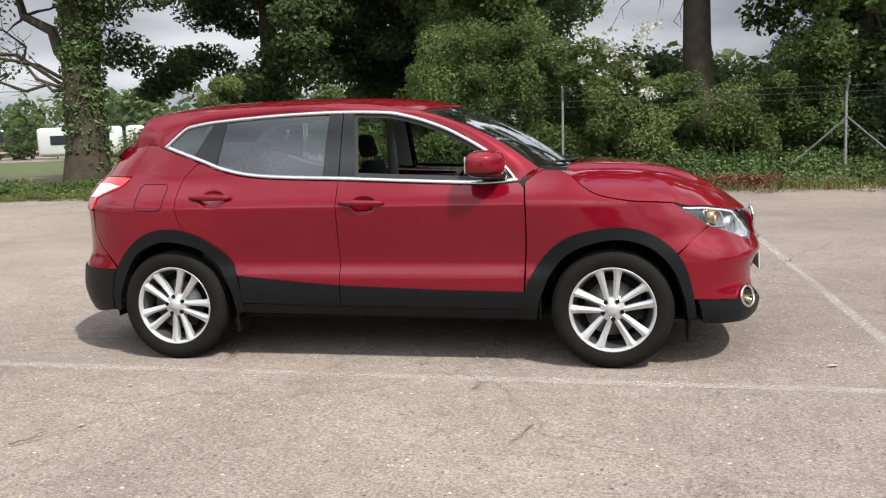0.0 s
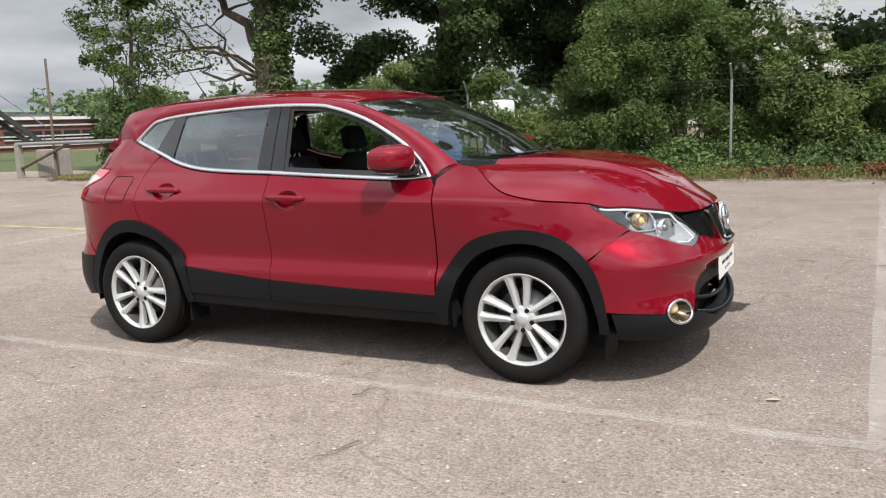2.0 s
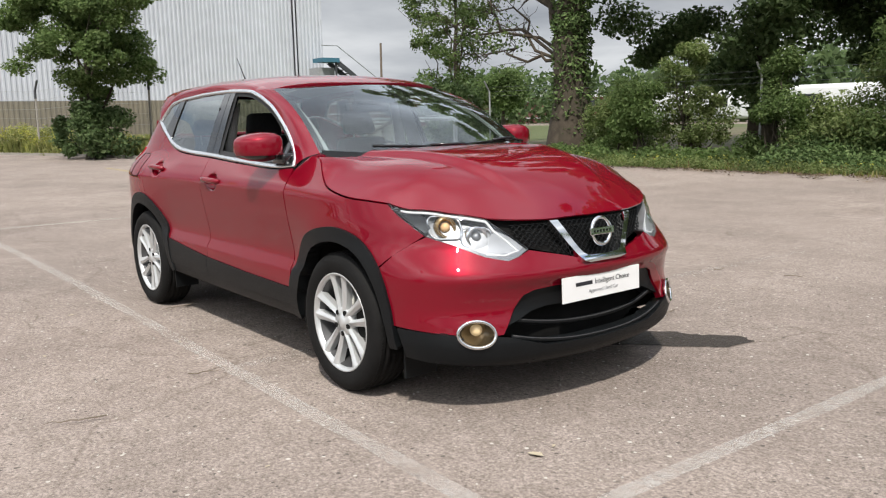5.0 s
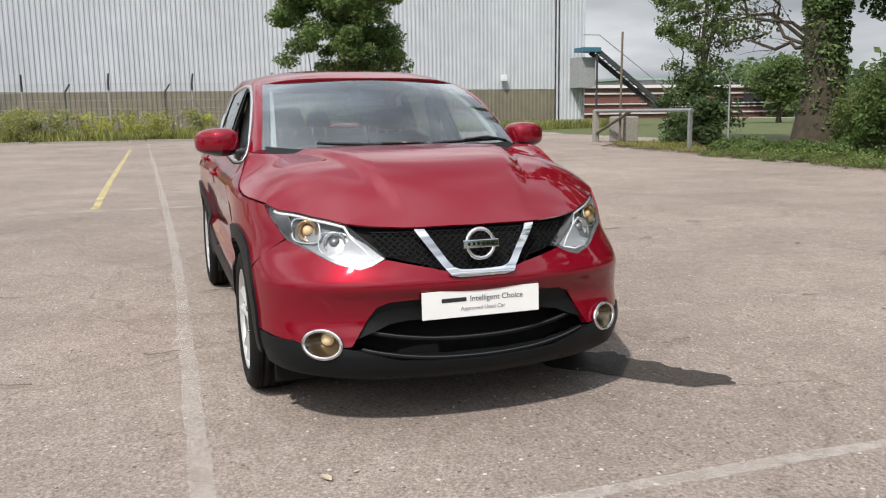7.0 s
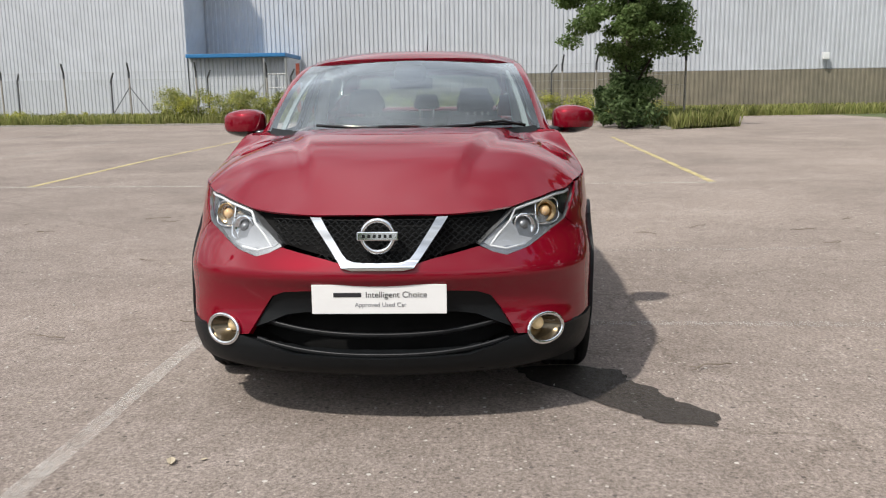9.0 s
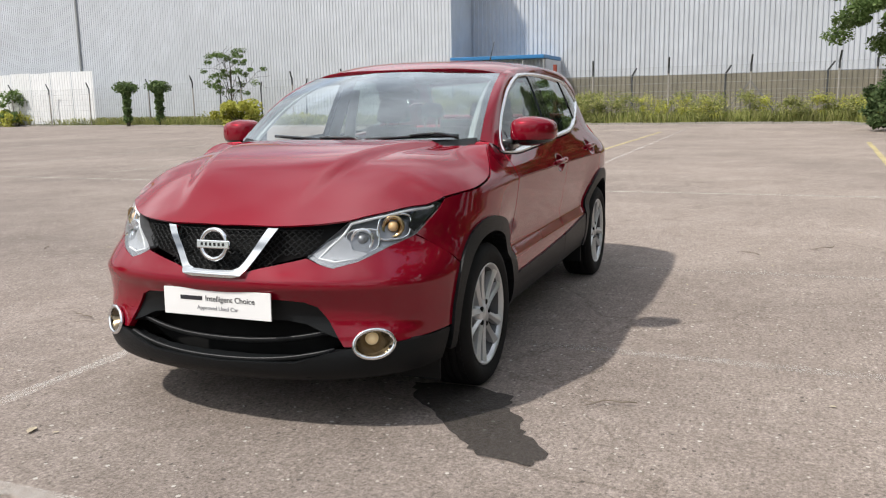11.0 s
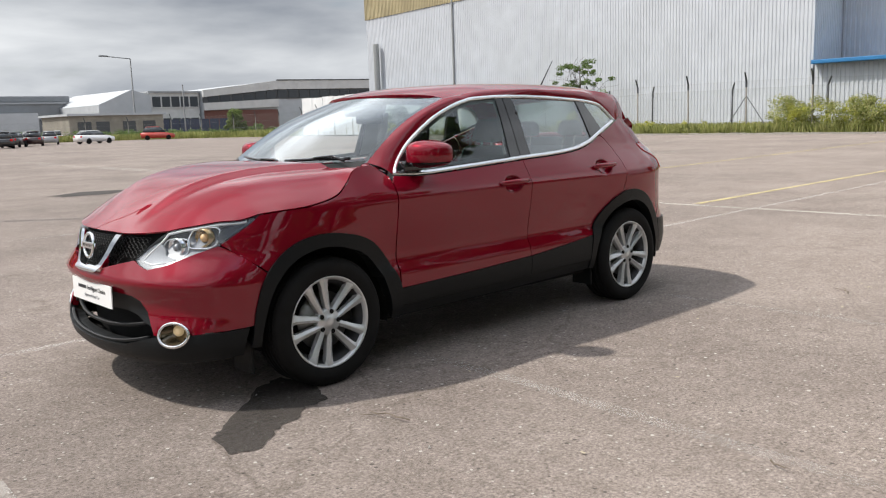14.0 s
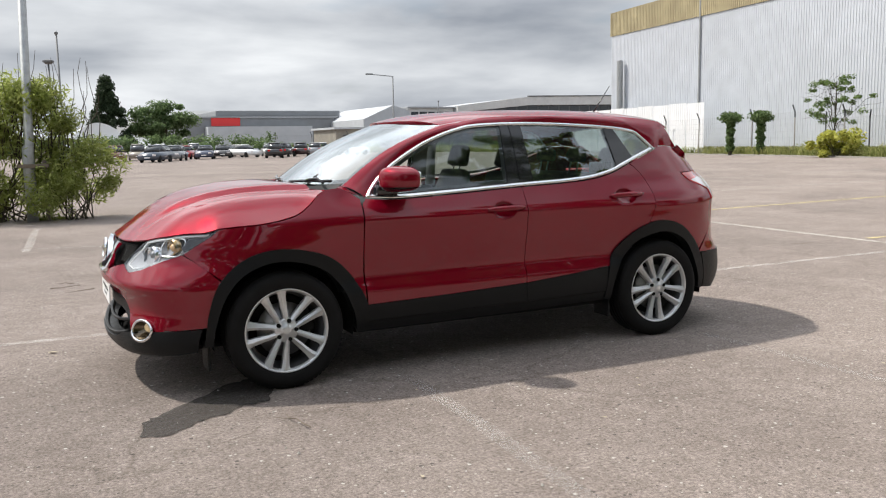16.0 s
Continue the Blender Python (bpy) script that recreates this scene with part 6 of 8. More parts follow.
single("aerial", tube([(-1.38, 0.0, 1.555), (-1.55, 0.0, 1.78)], [0.006, 0.003], 6), M_gloss_black, label="short black roof aerial")

# scuttle and wipers
cw = bmesh.new()
cr_rows = []
for t in np.linspace(-0.98, 0.98, 21):
    p = screen(t, 0.03)
    yb = p.y
    xb = min(1.13, p.x + 0.075)
    cr_rows.append([cw.verts.new(q) for q in (p + Vector((0, 0, 0.002)), Vector((p.x + 0.03, yb, p.z - 0.018)), Vector((xb + 0.02, yb, bonnet_z(max(1.05, xb), yb) - 0.030)))])
for a, b in zip(cr_rows, cr_rows[1:]):
    for k in range(2):
        cw.faces.new((a[k], b[k], b[k + 1], a[k + 1]))
bmesh.ops.recalc_face_normals(cw, faces=cw.faces[:])
single("scuttle", cw, M_plastic)
for t0, t1, s0, s1 in ((0.30, -0.62, 0.045, 0.075), (0.86, 0.20, 0.045, 0.070)):
    pts = [screen(t0 + (t1 - t0) * k / 10, s0 + (s1 - s0) * k / 10 + 0.012 * math.sin(math.pi * k / 10), 0.018) for k in range(11)]
    w = single("wiper", tube(pts, 0.009, 6), M_gloss_black)
    single("wiper_arm", tube([pts[0] + Vector((0.06, 0.02, -0.01)), pts[2] + Vector((0.02, 0, 0.016)), pts[5] + Vector((0.006, 0, 0.008))], 0.008, 6), M_gloss_black, w)

# wheels
def wheel_parts(parent):
    tw = 0.1075
    prof = [(0.232, -tw + 0.012), (0.250, -tw + 0.002), (0.285, -tw - 0.006), (0.312, -tw), (0.328, -tw + 0.014), (0.336, -tw + 0.034), (0.337, -0.060), (0.329, -0.058), (0.329, -0.050),
            (0.337, -0.048), (0.338, -0.022), (0.330, -0.020), (0.330, -0.012), (0.338, -0.010), (0.338, 0.010), (0.330, 0.012), (0.330, 0.020), (0.338, 0.022), (0.337, 0.048), (0.329, 0.050),
            (0.329, 0.058), (0.337, 0.060), (0.336, tw - 0.034), (0.328, tw - 0.014), (0.312, tw), (0.285, tw + 0.006), (0.232, tw - 0.012)]
    ty = lathe(prof, 72)
    bmesh.ops.recalc_face_normals(ty, faces=ty.faces[:])
    part("tyre", ty, M_rubber, parent, "black rubber tyre", True)
    tb = bmesh.new()
    for k in range(72):
        a = 2 * math.pi * k / 72
        m = Matrix.Rotation(a, 4, "Y")
        for s in (-1, 1):
            add_box(tb, -0.009, s * 0.062, 0.325, 0.009, s * 0.080, 0.3372, m=m @ Matrix.Rotation(s * 0.0, 4, "Z"))
    part("tread", tb, M_rubber, parent, "", False)["kind"] = "stuff"
    rm = lathe([(0.236, -0.096), (0.240, -0.100), (0.239, -0.103), (0.233, -0.102), (0.226, -0.090), (0.216, -0.070), (0.205, -0.02), (0.200, 0.06), (0.222, 0.095), (0.236, 0.096)], 64)
    bmesh.ops.recalc_face_normals(rm, faces=rm.faces[:])
    part("rim", rm, M_alloy, parent, "", True)
    # barrel in a darker colour than the rim, standing in for shade
    part("rim_barrel", lathe([(0.219, -0.082), (0.212, -0.060), (0.200, -0.02), (0.195, 0.05)], 64), M_barrel, parent, "inner barrel, darkened for the shade behind the spokes", True)
    part("wheel_back", lathe([(0.19, 0.0), (0.06, 0.0)], 40), M_under, parent)
    dk = lathe([(0.155, -0.020), (0.155, -0.032), (0.075, -0.032), (0.070, -0.045), (0.0, -0.045)], 40)
    part("brake_disc", dk, M_steel, parent, "grey steel brake disc", True)
    part("brake_caliper", box(0.08, -0.055, -0.07, 0.165, 0.01, 0.07, 0.012), M_under, parent)
    for i in range(5):
        for s in (-1, 1):
            ca = radians(90 + 72 * i)
            rad_v = Vector((math.cos(ca), 0, math.sin(ca)))
            lat_v = Vector((-math.sin(ca), 0, math.cos(ca)))
            sb = bmesh.new()
            rws2 = []
            for k in range(8):
                t = k / 7
                c0 = rad_v * (0.040 + (0.229 - 0.040) * t) + lat_v * s * (0.019 + 0.034 * t)
                tv = (lat_v - rad_v * s * 0.19).normalized()
                w = 0.0125 + 0.0095 * t + (0.012 if k == 7 else 0.002 if k == 6 else 0)
                y = -0.084 - 0.010 * t + 0.004 * math.sin(math.pi * t)
                rws2.append([sb.verts.new(c0 + tv * o * w + Vector((0, y + d, 0))) for o, d in ((-1, 0.036), (-1, 0.006), (-0.25 * s, -0.005), (0.15, -0.004), (1, 0.006), (1, 0.036))])
            for p, q in zip(rws2, rws2[1:]):
                for k in range(6):
                    sb.faces.new((p[k], p[(k + 1) % 6], q[(k + 1) % 6], q[k]))
            sb.faces.new(rws2[0])
            sb.faces.new(list(reversed(rws2[-1])))
            bmesh.ops.recalc_face_normals(sb, faces=sb.faces[:])
            part("spoke", sb, M_alloy, parent)
    hb = lathe([(0.072, -0.045), (0.070, -0.078), (0.060, -0.086), (0.034, -0.086), (0.032, -0.090), (0.010, -0.093), (0.0, -0.093)], 32)
    bmesh.ops.recalc_face_normals(hb, faces=hb.faces[:])
    part("hub", hb, M_alloy, parent, "", True)
    for i in range(5):
        a = radians(90 + 72 * i + 36)
        part("wheel_bolt", tube([(0.055 * math.cos(a), -0.080, 0.055 * math.sin(a)), (0.055 * math.cos(a), -0.090, 0.055 * math.sin(a))], 0.0125, 8), M_under, parent)


def wheel(x, s, turn, steer):
    w = empty("wheel", Matrix.Translation((x, s * 0.778, 0.336)) @ pose(0, 0, 0, 0, 0, (180 if s > 0 else 0) + steer) @ pose(0, 0, 0, 0, turn, 0))
    w.parent = car
    return w


w0 = wheel(1.323, -1, -5, 0)
wheel_parts(w0)
for x, s, turn in ((-1.323, -1, 27), (1.323, 1, -19), (-1.323, 1, 40)):
    w1 = wheel(x, s, turn, 0)
    for ch in w0.children:
        o = ch.copy()
        scene.collection.objects.link(o)
        o.parent = w1
for x in (1.323, -1.323):
    lin = bmesh.new()
    rws3 = []
    for k in range(19):
        a = math.pi * (k / 18) * 1.12 - 0.19
        rws3.append([lin.verts.new((x + 0.405 * math.cos(a), y, 0.335 + 0.40 * math.sin(a))) for y in (-0.845, -0.50)])
    for a, b in zip(rws3, rws3[1:]):
        lin.faces.new((a[0], a[1], b[1], b[0]))
    c = lin.verts.new((x, -0.50, 0.335))
    for a, b in zip(rws3, rws3[1:]):
        lin.faces.new((a[1], c, b[1]))
    both("wheel_liner", lin, M_under)
single("underbody", box(-2.0, -0.50, 0.22, 1.95, 0.50, 0.42, 0.03), M_under, smooth=False)
single("floor_pan", box(-0.90, -0.80, 0.255, 0.90, 0.80, 0.42, 0.02), M_under, smooth=False)
single("bulkhead", box(0.92, -0.60, 0.40, 1.0, 0.60, 1.04), M_under, smooth=False)
both("wing_inner", box(0.90, -0.78, 0.80, 1.60, -0.50, 0.86), M_under, smooth=False)
single("crossmember", box(1.74, -0.62, 0.30, 1.98, 0.62, 0.62), M_under, smooth=False)
single("rear_floor", box(-1.95, -0.66, 0.42, -0.95, 0.66, 0.70, 0.02), M_under, smooth=False)
single("undertray", box(1.60, -0.64, 0.238, 2.03, 0.64, 0.258), M_under, smooth=False)
single("undertray_lip", box(2.0, -0.40, 0.236, 2.15, 0.40, 0.256), M_under, smooth=False)
both("mud_flap", box(1.735, -0.80, 0.14, 1.75, -0.62, 0.30, 0.004), M_plastic, smooth=False)
both("mud_flap", box(-0.93, -0.84, 0.17, -0.915, -0.68, 0.32, 0.004), M_plastic, smooth=False)

# cabin
single("dashboard", box(0.50, -0.70, 0.62, 0.98, 0.70, 1.02, 0.06), M_dash)
single("instrument_cowl", box(0.46, -0.52, 0.98, 0.72, -0.20, 1.075, 0.03), M_dash)
single("door_card", box(-1.15, -0.80, 0.45, 0.80, -0.765, 1.035, 0.01), M_dash, f_door[0])
single("door_card", box(-1.15, 0.765, 0.45, 0.80, 0.80, 1.035, 0.01), M_dash, f_door[1])
hl = bmesh.new()
rws4 = []
for x in np.linspace(0.26, -1.50, 14):
    rws4.append([hl.verts.new((x, y, roof_z(x, y) - 0.035)) for y in np.linspace(-0.58, 0.58, 9)])
for a, b in zip(rws4, rws4[1:]):
    for k in range(8):
        hl.faces.new((a[k], a[k + 1], b[k + 1], b[k]))
single("headlining", hl, M_liner)


def seat(name, x, y, w, top):
    """A seat with its back tapered to the shoulders; top is the height of its headrests."""
    s = empty(name)
    s.parent = car
    part("seat_cushion", box(x - 0.02, y - w / 2, 0.50, x + 0.50, y + w / 2, 0.68, 0.05), M_cloth, s, "", True)
    lean = pose(x - 0.02, 0, 0.62, 0, -15, 0)
    long = (top - 0.62) / math.cos(radians(15))
    back = box(-0.07, -w / 2, 0.0, 0.07, w / 2, long - 0.19, 0.05)
    for v in back.verts:
        f = ease(0.25, long - 0.19, v.co.z)
        v.co.y *= 1 - (0.26 if w < 0.8 else 0.10) * f
        v.co.x *= 1 - 0.35 * f
        v.co = lean @ (v.co + Vector((0, y, 0)))
    part("seat_back", back, M_cloth, s, "", True)
    for hy in ([y] if w < 0.8 else [y - 0.42, y, y + 0.42]):
        hw, hh = (0.125, 0.165) if w < 0.8 else (0.105, 0.115)
        rest = box(-0.045, -hw, long - hh, 0.045, hw, long, 0.042)
        for v in rest.verts:
            v.co.y *= 1 - 0.22 * ease(long - hh, long, v.co.z)
            v.co = lean @ (v.co + Vector((0, hy, 0)))
        part("headrest", rest, M_cloth, s, "", True)
        for o in (-0.05, 0.05):
            part("headrest_post", tube([lean @ Vector((0, hy + o, long - 0.24)), lean @ Vector((0, hy + o, long - 0.08))], 0.007, 6), M_steel, s)


seat("front_seat", -0.22, -0.37, 0.50, 1.345)
seat("front_seat", -0.22, 0.37, 0.50, 1.345)
seat("rear_seat", -1.05, 0.0, 1.25, 1.31)
sw = bmesh.new()
m4 = pose(0.33, -0.37, 0.94, 0, -66, 0)
add_tube(sw, [m4 @ Vector((0.185 * math.cos(a), 0.185 * math.sin(a), 0)) for a in np.linspace(0, 2 * math.pi, 33)], 0.015, 8, False)
wheel_ob = single("steering_wheel", sw, M_dash)
sb = bmesh.new()
add_box(sb, -0.06, -0.08, -0.03, 0.06, 0.08, 0.02, 0.02, m4)
for a in (0, 180, 270):
    d = Vector((math.sin(radians(a)), math.cos(radians(a)), 0))
    add_tube(sb, [m4 @ (d * 0.05), m4 @ (d * 0.18)], 0.014, 6)
part("steering_hub", sb, M_dash, wheel_ob)
single("rear_view_mirror", box(0.30, -0.125, 1.335, 0.34, 0.125, 1.400, 0.014), M_gloss_black)
single("sensor_housing", box(0.26, -0.085, 1.385, 0.47, 0.085, 1.47, 0.02), M_dash)
single("tailgate_lining", box(-1.80, -0.56, 0.95, -1.76, 0.56, 1.175, 0.01), M_dash)
single("parcel_shelf", box(-1.75, -0.60, 0.98, -1.20, 0.60, 1.01), M_dash, smooth=False)
both("pillar_lining", tube([(-0.30, -0.668, 1.04), (-0.30, -0.648, 1.20), (-0.30, -0.600, 1.41)], [0.042, 0.038, 0.030], 8), M_liner, label="pale lining of the middle pillar")
both("seat_belt", box(-0.335, -0.70, 0.85, -0.33, -0.655, 1.38), M_dash, smooth=False)
both("pillar_lining", patch_mesh(zone(-0.17, -0.19, -0.335, -0.33), right(-0.04), 0.1, 0.06, 0.0), M_liner)

# ---- trees, bushes and ivy ----


def limb(bm, a, b, r0, r1, g, n=6, bend=0.12):
    a, b = Vector(a), Vector(b)
    d = (b - a).length
    pts, rad = [], []
    for i in range(n + 1):
        t = i / n
        o = Vector((g.uniform(-1, 1), g.uniform(-1, 1), g.uniform(-0.4, 0.8))) * d * bend * math.sin(math.pi * t) * 0.6
        pts.append(a.lerp(b, t) + o)
        rad.append(r0 + (r1 - r0) * t)
    add_tube(bm, pts, rad, 7, False)
    return pts


def tree(base, height, radius, crown, spread, leaves, size, leaf, label, seed, clump=0.9, limbs=9, n_clump=70, lean=(0, 0), twigs=3, hollow=0.35, low=0.35, name="tree"):
    """Tapered trunk with forked limbs and a crown of leaf clumps with gaps."""
    g = random.Random(seed)
    root = empty(name)
    tagged(root, label, "tree")
    x, y = base
    bm = bmesh.new()
    pts, rad = [], []
    for i in range(11):
        t = i / 10
        pts.append((x + lean[0] * t + g.uniform(-0.06, 0.06) * height * 0.1, y + lean[1] * t + g.uniform(-0.06, 0.06) * height * 0.1, height * t))
        rad.append(radius * (1.35 - 0.35 * min(1, t * 8) if t < 0.125 else 1.0 - 0.75 * t))
    add_tube(bm, pts, rad, 12, False)
    part("trunk", bm, M_bark, root, "", True)
    cs, rs = [], []
    for k in range(n_clump):
        d = Vector((g.gauss(0, 1), g.gauss(0, 1), g.gauss(0, 1))).normalized() * (hollow + (1 - hollow) * g.random() ** 0.5)
        c = Vector((crown[0] + d.x * spread[0], crown[1] + d.y * spread[1], crown[2] + d.z * spread[2]))
        q = clump * g.uniform(0.55, 1.35)
        cs.append(tuple(c))
        rs.append((q, q, q * 0.62))
    for i in range(limbs):
        t = low + (0.95 - low) * i / max(1, limbs - 1)
        o = pts[min(10, int(t * 10))]
        c = g.choice(cs)
        lb = bmesh.new()
        p2 = limb(lb, o, c, radius * 0.42 * (1.1 - 0.6 * t), radius * 0.08, g)
        for _ in range(twigs):
            s = g.choice(p2[2:])
            e = s + Vector((g.uniform(-1, 1), g.uniform(-1, 1), g.uniform(-0.5, 0.8))) * 1.3
            limb(lb, s, e, radius * 0.10, 0.008, g, 4)
        part("limb", lb, M_bark, root, "", True)
    leaf_cloud("crown", cs, rs, leaves, size, leaf, root, "", seed=seed + 100)
    return root


def bush(x, y, w, d, h, leaves, size, leaf, label, seed, stems=5, name="bush", base=0.15, slim=0.36, stem=0.035):
    g = random.Random(seed)
    root = empty(name)
    tagged(root, label, "bush")
    cs, rs = [], []
    n = max(10, int(9 * w * h / 1.5))
    for _ in range(n):
        t = g.random() ** 0.8
        f = math.sqrt(max(0.1, 1 - (t * 0.92) ** 2.4))
        q = g.uniform(0.28, 0.62) * min(1.0, 0.35 + 0.3 * w)
        cs.append((x + g.uniform(-1, 1) * w * 0.5 * f, y + g.uniform(-1, 1) * d * 0.5 * f, base + h * t * 0.95))
        rs.append((q, q, q * 0.85))
    sm = bmesh.new()
    for _ in range(stems):
        c = g.choice(cs)
        limb(sm, (x + g.uniform(-0.2, 0.2) * w, y + g.uniform(-0.2, 0.2) * d, -0.02), c, stem, min(0.008, stem * 0.4), g, 5)
    part("stem", sm, M_bark, root, "", True)
    leaf_cloud("foliage", cs, rs, leaves, size, leaf, root, "", seed=seed + 300, slim=slim)
    return root


def ivy_on(root, pts, r, leaves, size, seed):
    cs = [tuple(Vector(pts[i]).lerp(Vector(pts[i + 1]), t)) for i in range(len(pts) - 1) for t in np.linspace(0, 1, 8)]
    leaf_cloud("ivy", cs, [(r, r, 0.5)] * len(cs), leaves, size, M_ivy, root, "dense dark green ivy", seed=seed)


t1 = tree((-13.6, 16.6), 17, 0.54, (-14.2, 16.6, 9.2), (3.8, 3.0, 3.2), 4200, 0.15, M_leaf, "tall ivy-clad tree with half-bare spreading branches", 31,
          clump=0.7, limbs=14, n_clump=60, twigs=8, hollow=0.6, low=0.25)
ivy_on(t1, [(-13.6, 16.6, 0.2), (-13.6, 16.6, 4), (-13.5, 16.6, 9)], 0.68, 14000, 0.13, 32)
bb = bmesh.new()
gg = random.Random(5)
for ex, ez, ey in ((-18.6, 4.4, 16.0), (-17.6, 3.3, 16.2), (-19.2, 6.0, 17), (-17.0, 5.4, 15.8)):
    p2 = limb(bb, (-13.9, 16.5, 2.4 + gg.random() * 1.4), (ex, ey, ez), 0.065, 0.010, gg, 8, 0.2)
    for _ in range(26):
        s = gg.choice(p2[2:])
        limb(bb, s, s + Vector((gg.uniform(-1.2, 0.3), gg.uniform(-0.8, 0.8), gg.uniform(-0.5, 0.9))), 0.014, 0.004, gg, 4)
part("bare_branch", bb, M_bark, t1, "bare grey branches", True)
leaf_cloud("sparse_leaves", [(-17.5, 16.2, 4.6), (-16.2, 16.2, 3.9), (-18.6, 16.5, 5.2), (-16.6, 16.4, 5.6), (-15.4, 16.3, 6.2)], [(1.2, 1.0, 0.8)] * 5, 900, 0.13, M_leaf, t1, "", seed=35)

dark_a = tree((-9.6, 20.8), 17, 0.36, (-10.2, 19.6, 7.3), (5.3, 3.8, 5.6), 70000, 0.16, M_leaf_dark, "tall dark-leaved broad tree behind the fence", 41, clump=1.0, n_clump=110)
dark_b = tree((-6.0, 23.5), 17, 0.34, (-5.4, 21.8, 7.7), (5.2, 3.8, 5.6), 66000, 0.17, M_leaf_dark, "tall dark-leaved tree with low boughs", 42, clump=1.0, n_clump=100)
tree((-2.2, 19.6), 14, 0.34, (-1.9, 18.6, 7.7), (3.3, 3.0, 4.3), 36000, 0.16, M_leaf, "tall green tree behind the hedge", 43, clump=0.8, n_clump=80)
tree((-3.4, 27), 11, 0.3, (-4.4, 26, 6.0), (6.0, 2.6, 4.6), 34000, 0.2, M_leaf_dark, "dark tree deep behind the hedge", 58, clump=1.1, n_clump=90)
bare_tree = tree((3.55, 17.4), 17, 0.42, (4.0, 17.5, 11.5), (4.0, 3.5, 4.2), 16000, 0.20, M_leaf, "tall straight tree with a dark bare trunk", 44, clump=0.8, n_clump=60, limbs=8, low=0.45)
over = tree((7.6, 17.6), 13, 0.22, (7.3, 16.9, 6.2), (2.5, 2.0, 4.4), 24000, 0.17, M_leaf, "leafy tree that reaches over the fence", 45, clump=0.75, n_clump=70)
tree((13, 18), 13, 0.3, (13, 17, 7), (4, 3, 5), 16000, 0.24, M_leaf, "leafy tree along the fence", 46, clump=1.0, n_clump=60)
tw = bmesh.new()
for k in range(7):
    s = Vector((3.4 - 0.25 * k, 17.3, 5.6 + 0.2 * (k % 3)))
    p2 = limb(tw, s, s + Vector((-0.5 - 0.1 * k, -0.2, -1.6 + 0.25 * (k % 4))), 0.022, 0.006, gg, 6, 0.15)
    for _ in range(3):
        q = gg.choice(p2[2:])
        limb(tw, q, q + Vector((gg.uniform(-0.5, 0.2), 0, gg.uniform(-0.7, 0.1))), 0.010, 0.004, gg, 4)
part("hanging_twigs", tw, M_bark, bare_tree, "bare hanging twigs", True)

young = tree((-21.2, 18.2), 9.5, 0.11, (-21.3, 18.0, 4.6), (1.9, 1.6, 2.3), 5200, 0.12, M_leaf, "slender young tree beside the barrier", 47, clump=0.5, n_clump=44, limbs=12, twigs=4, low=0.15)
CROWNS = ((t1, -13.8, 16.8, 14.2, 4.6, 4.2, 4.8, M_leaf, 201), (dark_a, -9.8, 20.4, 15.0, 5.0, 4.2, 4.4, M_leaf_dark, 202), (dark_b, -4.6, 22.2, 15.2, 5.4, 4.2, 4.2, M_leaf_dark, 203),
                                                 (bare_tree, 3.8, 17.8, 15.0, 4.4, 3.8, 4.4, M_leaf, 204), (over, 9.0, 17.6, 12.4, 4.2, 3.6, 3.8, M_leaf, 205), (young, -21.2, 18.2, 9.0, 2.8, 2.6, 3.0, M_leaf, 206))
for owner, cx, cy, cz, sx, sy, sz, leafm, sd in CROWNS:
    g8 = random.Random(sd)
    cs = []
    for _ in range(34):
        d = Vector((g8.gauss(0, 1), g8.gauss(0, 1), g8.gauss(0, 1))).normalized() * g8.uniform(0.3, 1.0)
        cs.append((cx + d.x * sx, cy + d.y * sy, cz + d.z * sz))
    leaf_cloud("upper_crown", cs, [(g8.uniform(0.6, 1.4),) * 2 + (0.6,) for _ in cs], 5200, 0.36, leafm, owner, "", seed=sd)
bush(-20.8, 17.6, 2.8, 1.8, 2.4, 5200, 0.13, M_leaf_dark, "dark dense bush behind the barrier", 48)
bush(-17.6, 15.7, 1.2, 1.2, 1.5, 2400, 0.13, M_leaf_dark, "low dark bush at the barrier post", 49)
tree((-28.2, 6.3), 6.6, 0.15, (-28.2, 6.4, 5.1), (2.8, 2.8, 3.2), 44000, 0.13, M_leaf, "bushy young tree at the end of the verge", 51, clump=0.62, n_clump=130, limbs=12, low=0.2, hollow=0.1)
bush(-28.4, 6.3, 4.0, 2.4, 1.9, 6500, 0.15, M_leaf_dark, "dark bush at the foot of the young tree", 52)

# hedge along the fence, bush by bush
HEDGE = [(-11.0, 15.6, 2.0, 1.6, 1.5, M_leaf_light), (-9.9, 15.2, 2.0, 1.6, 1.9, M_leaf), (-9.2, 16.5, 1.4, 1.2, 3.0, M_leaf_light), (-5.9, 15.4, 1.3, 1.3, 2.4, M_leaf), (-4.2, 15.9, 2.2, 1.8, 2.2, M_leaf_light),
         (-2.4, 15.6, 2.2, 2.0, 3.9, M_leaf), (-2.9, 17.4, 2.4, 1.8, 4.6, M_leaf), (-0.9, 15.8, 2.2, 1.8, 4.0, M_leaf), (0.5, 16.2, 2.2, 2.0, 3.5, M_leaf), (1.7, 15.6, 1.9, 1.7, 2.9, M_leaf_light), (2.7, 16.2, 1.9, 1.6, 2.4, M_leaf),
         (4.2, 16.0, 2.0, 1.6, 2.1, M_leaf_light), (6.1, 16.2, 2.4, 1.8, 3.5, M_leaf), (8.2, 15.9, 2.6, 2.0, 3.3, M_leaf_dark), (10.6, 15.8, 3.0, 2.0, 3.6, M_leaf)]
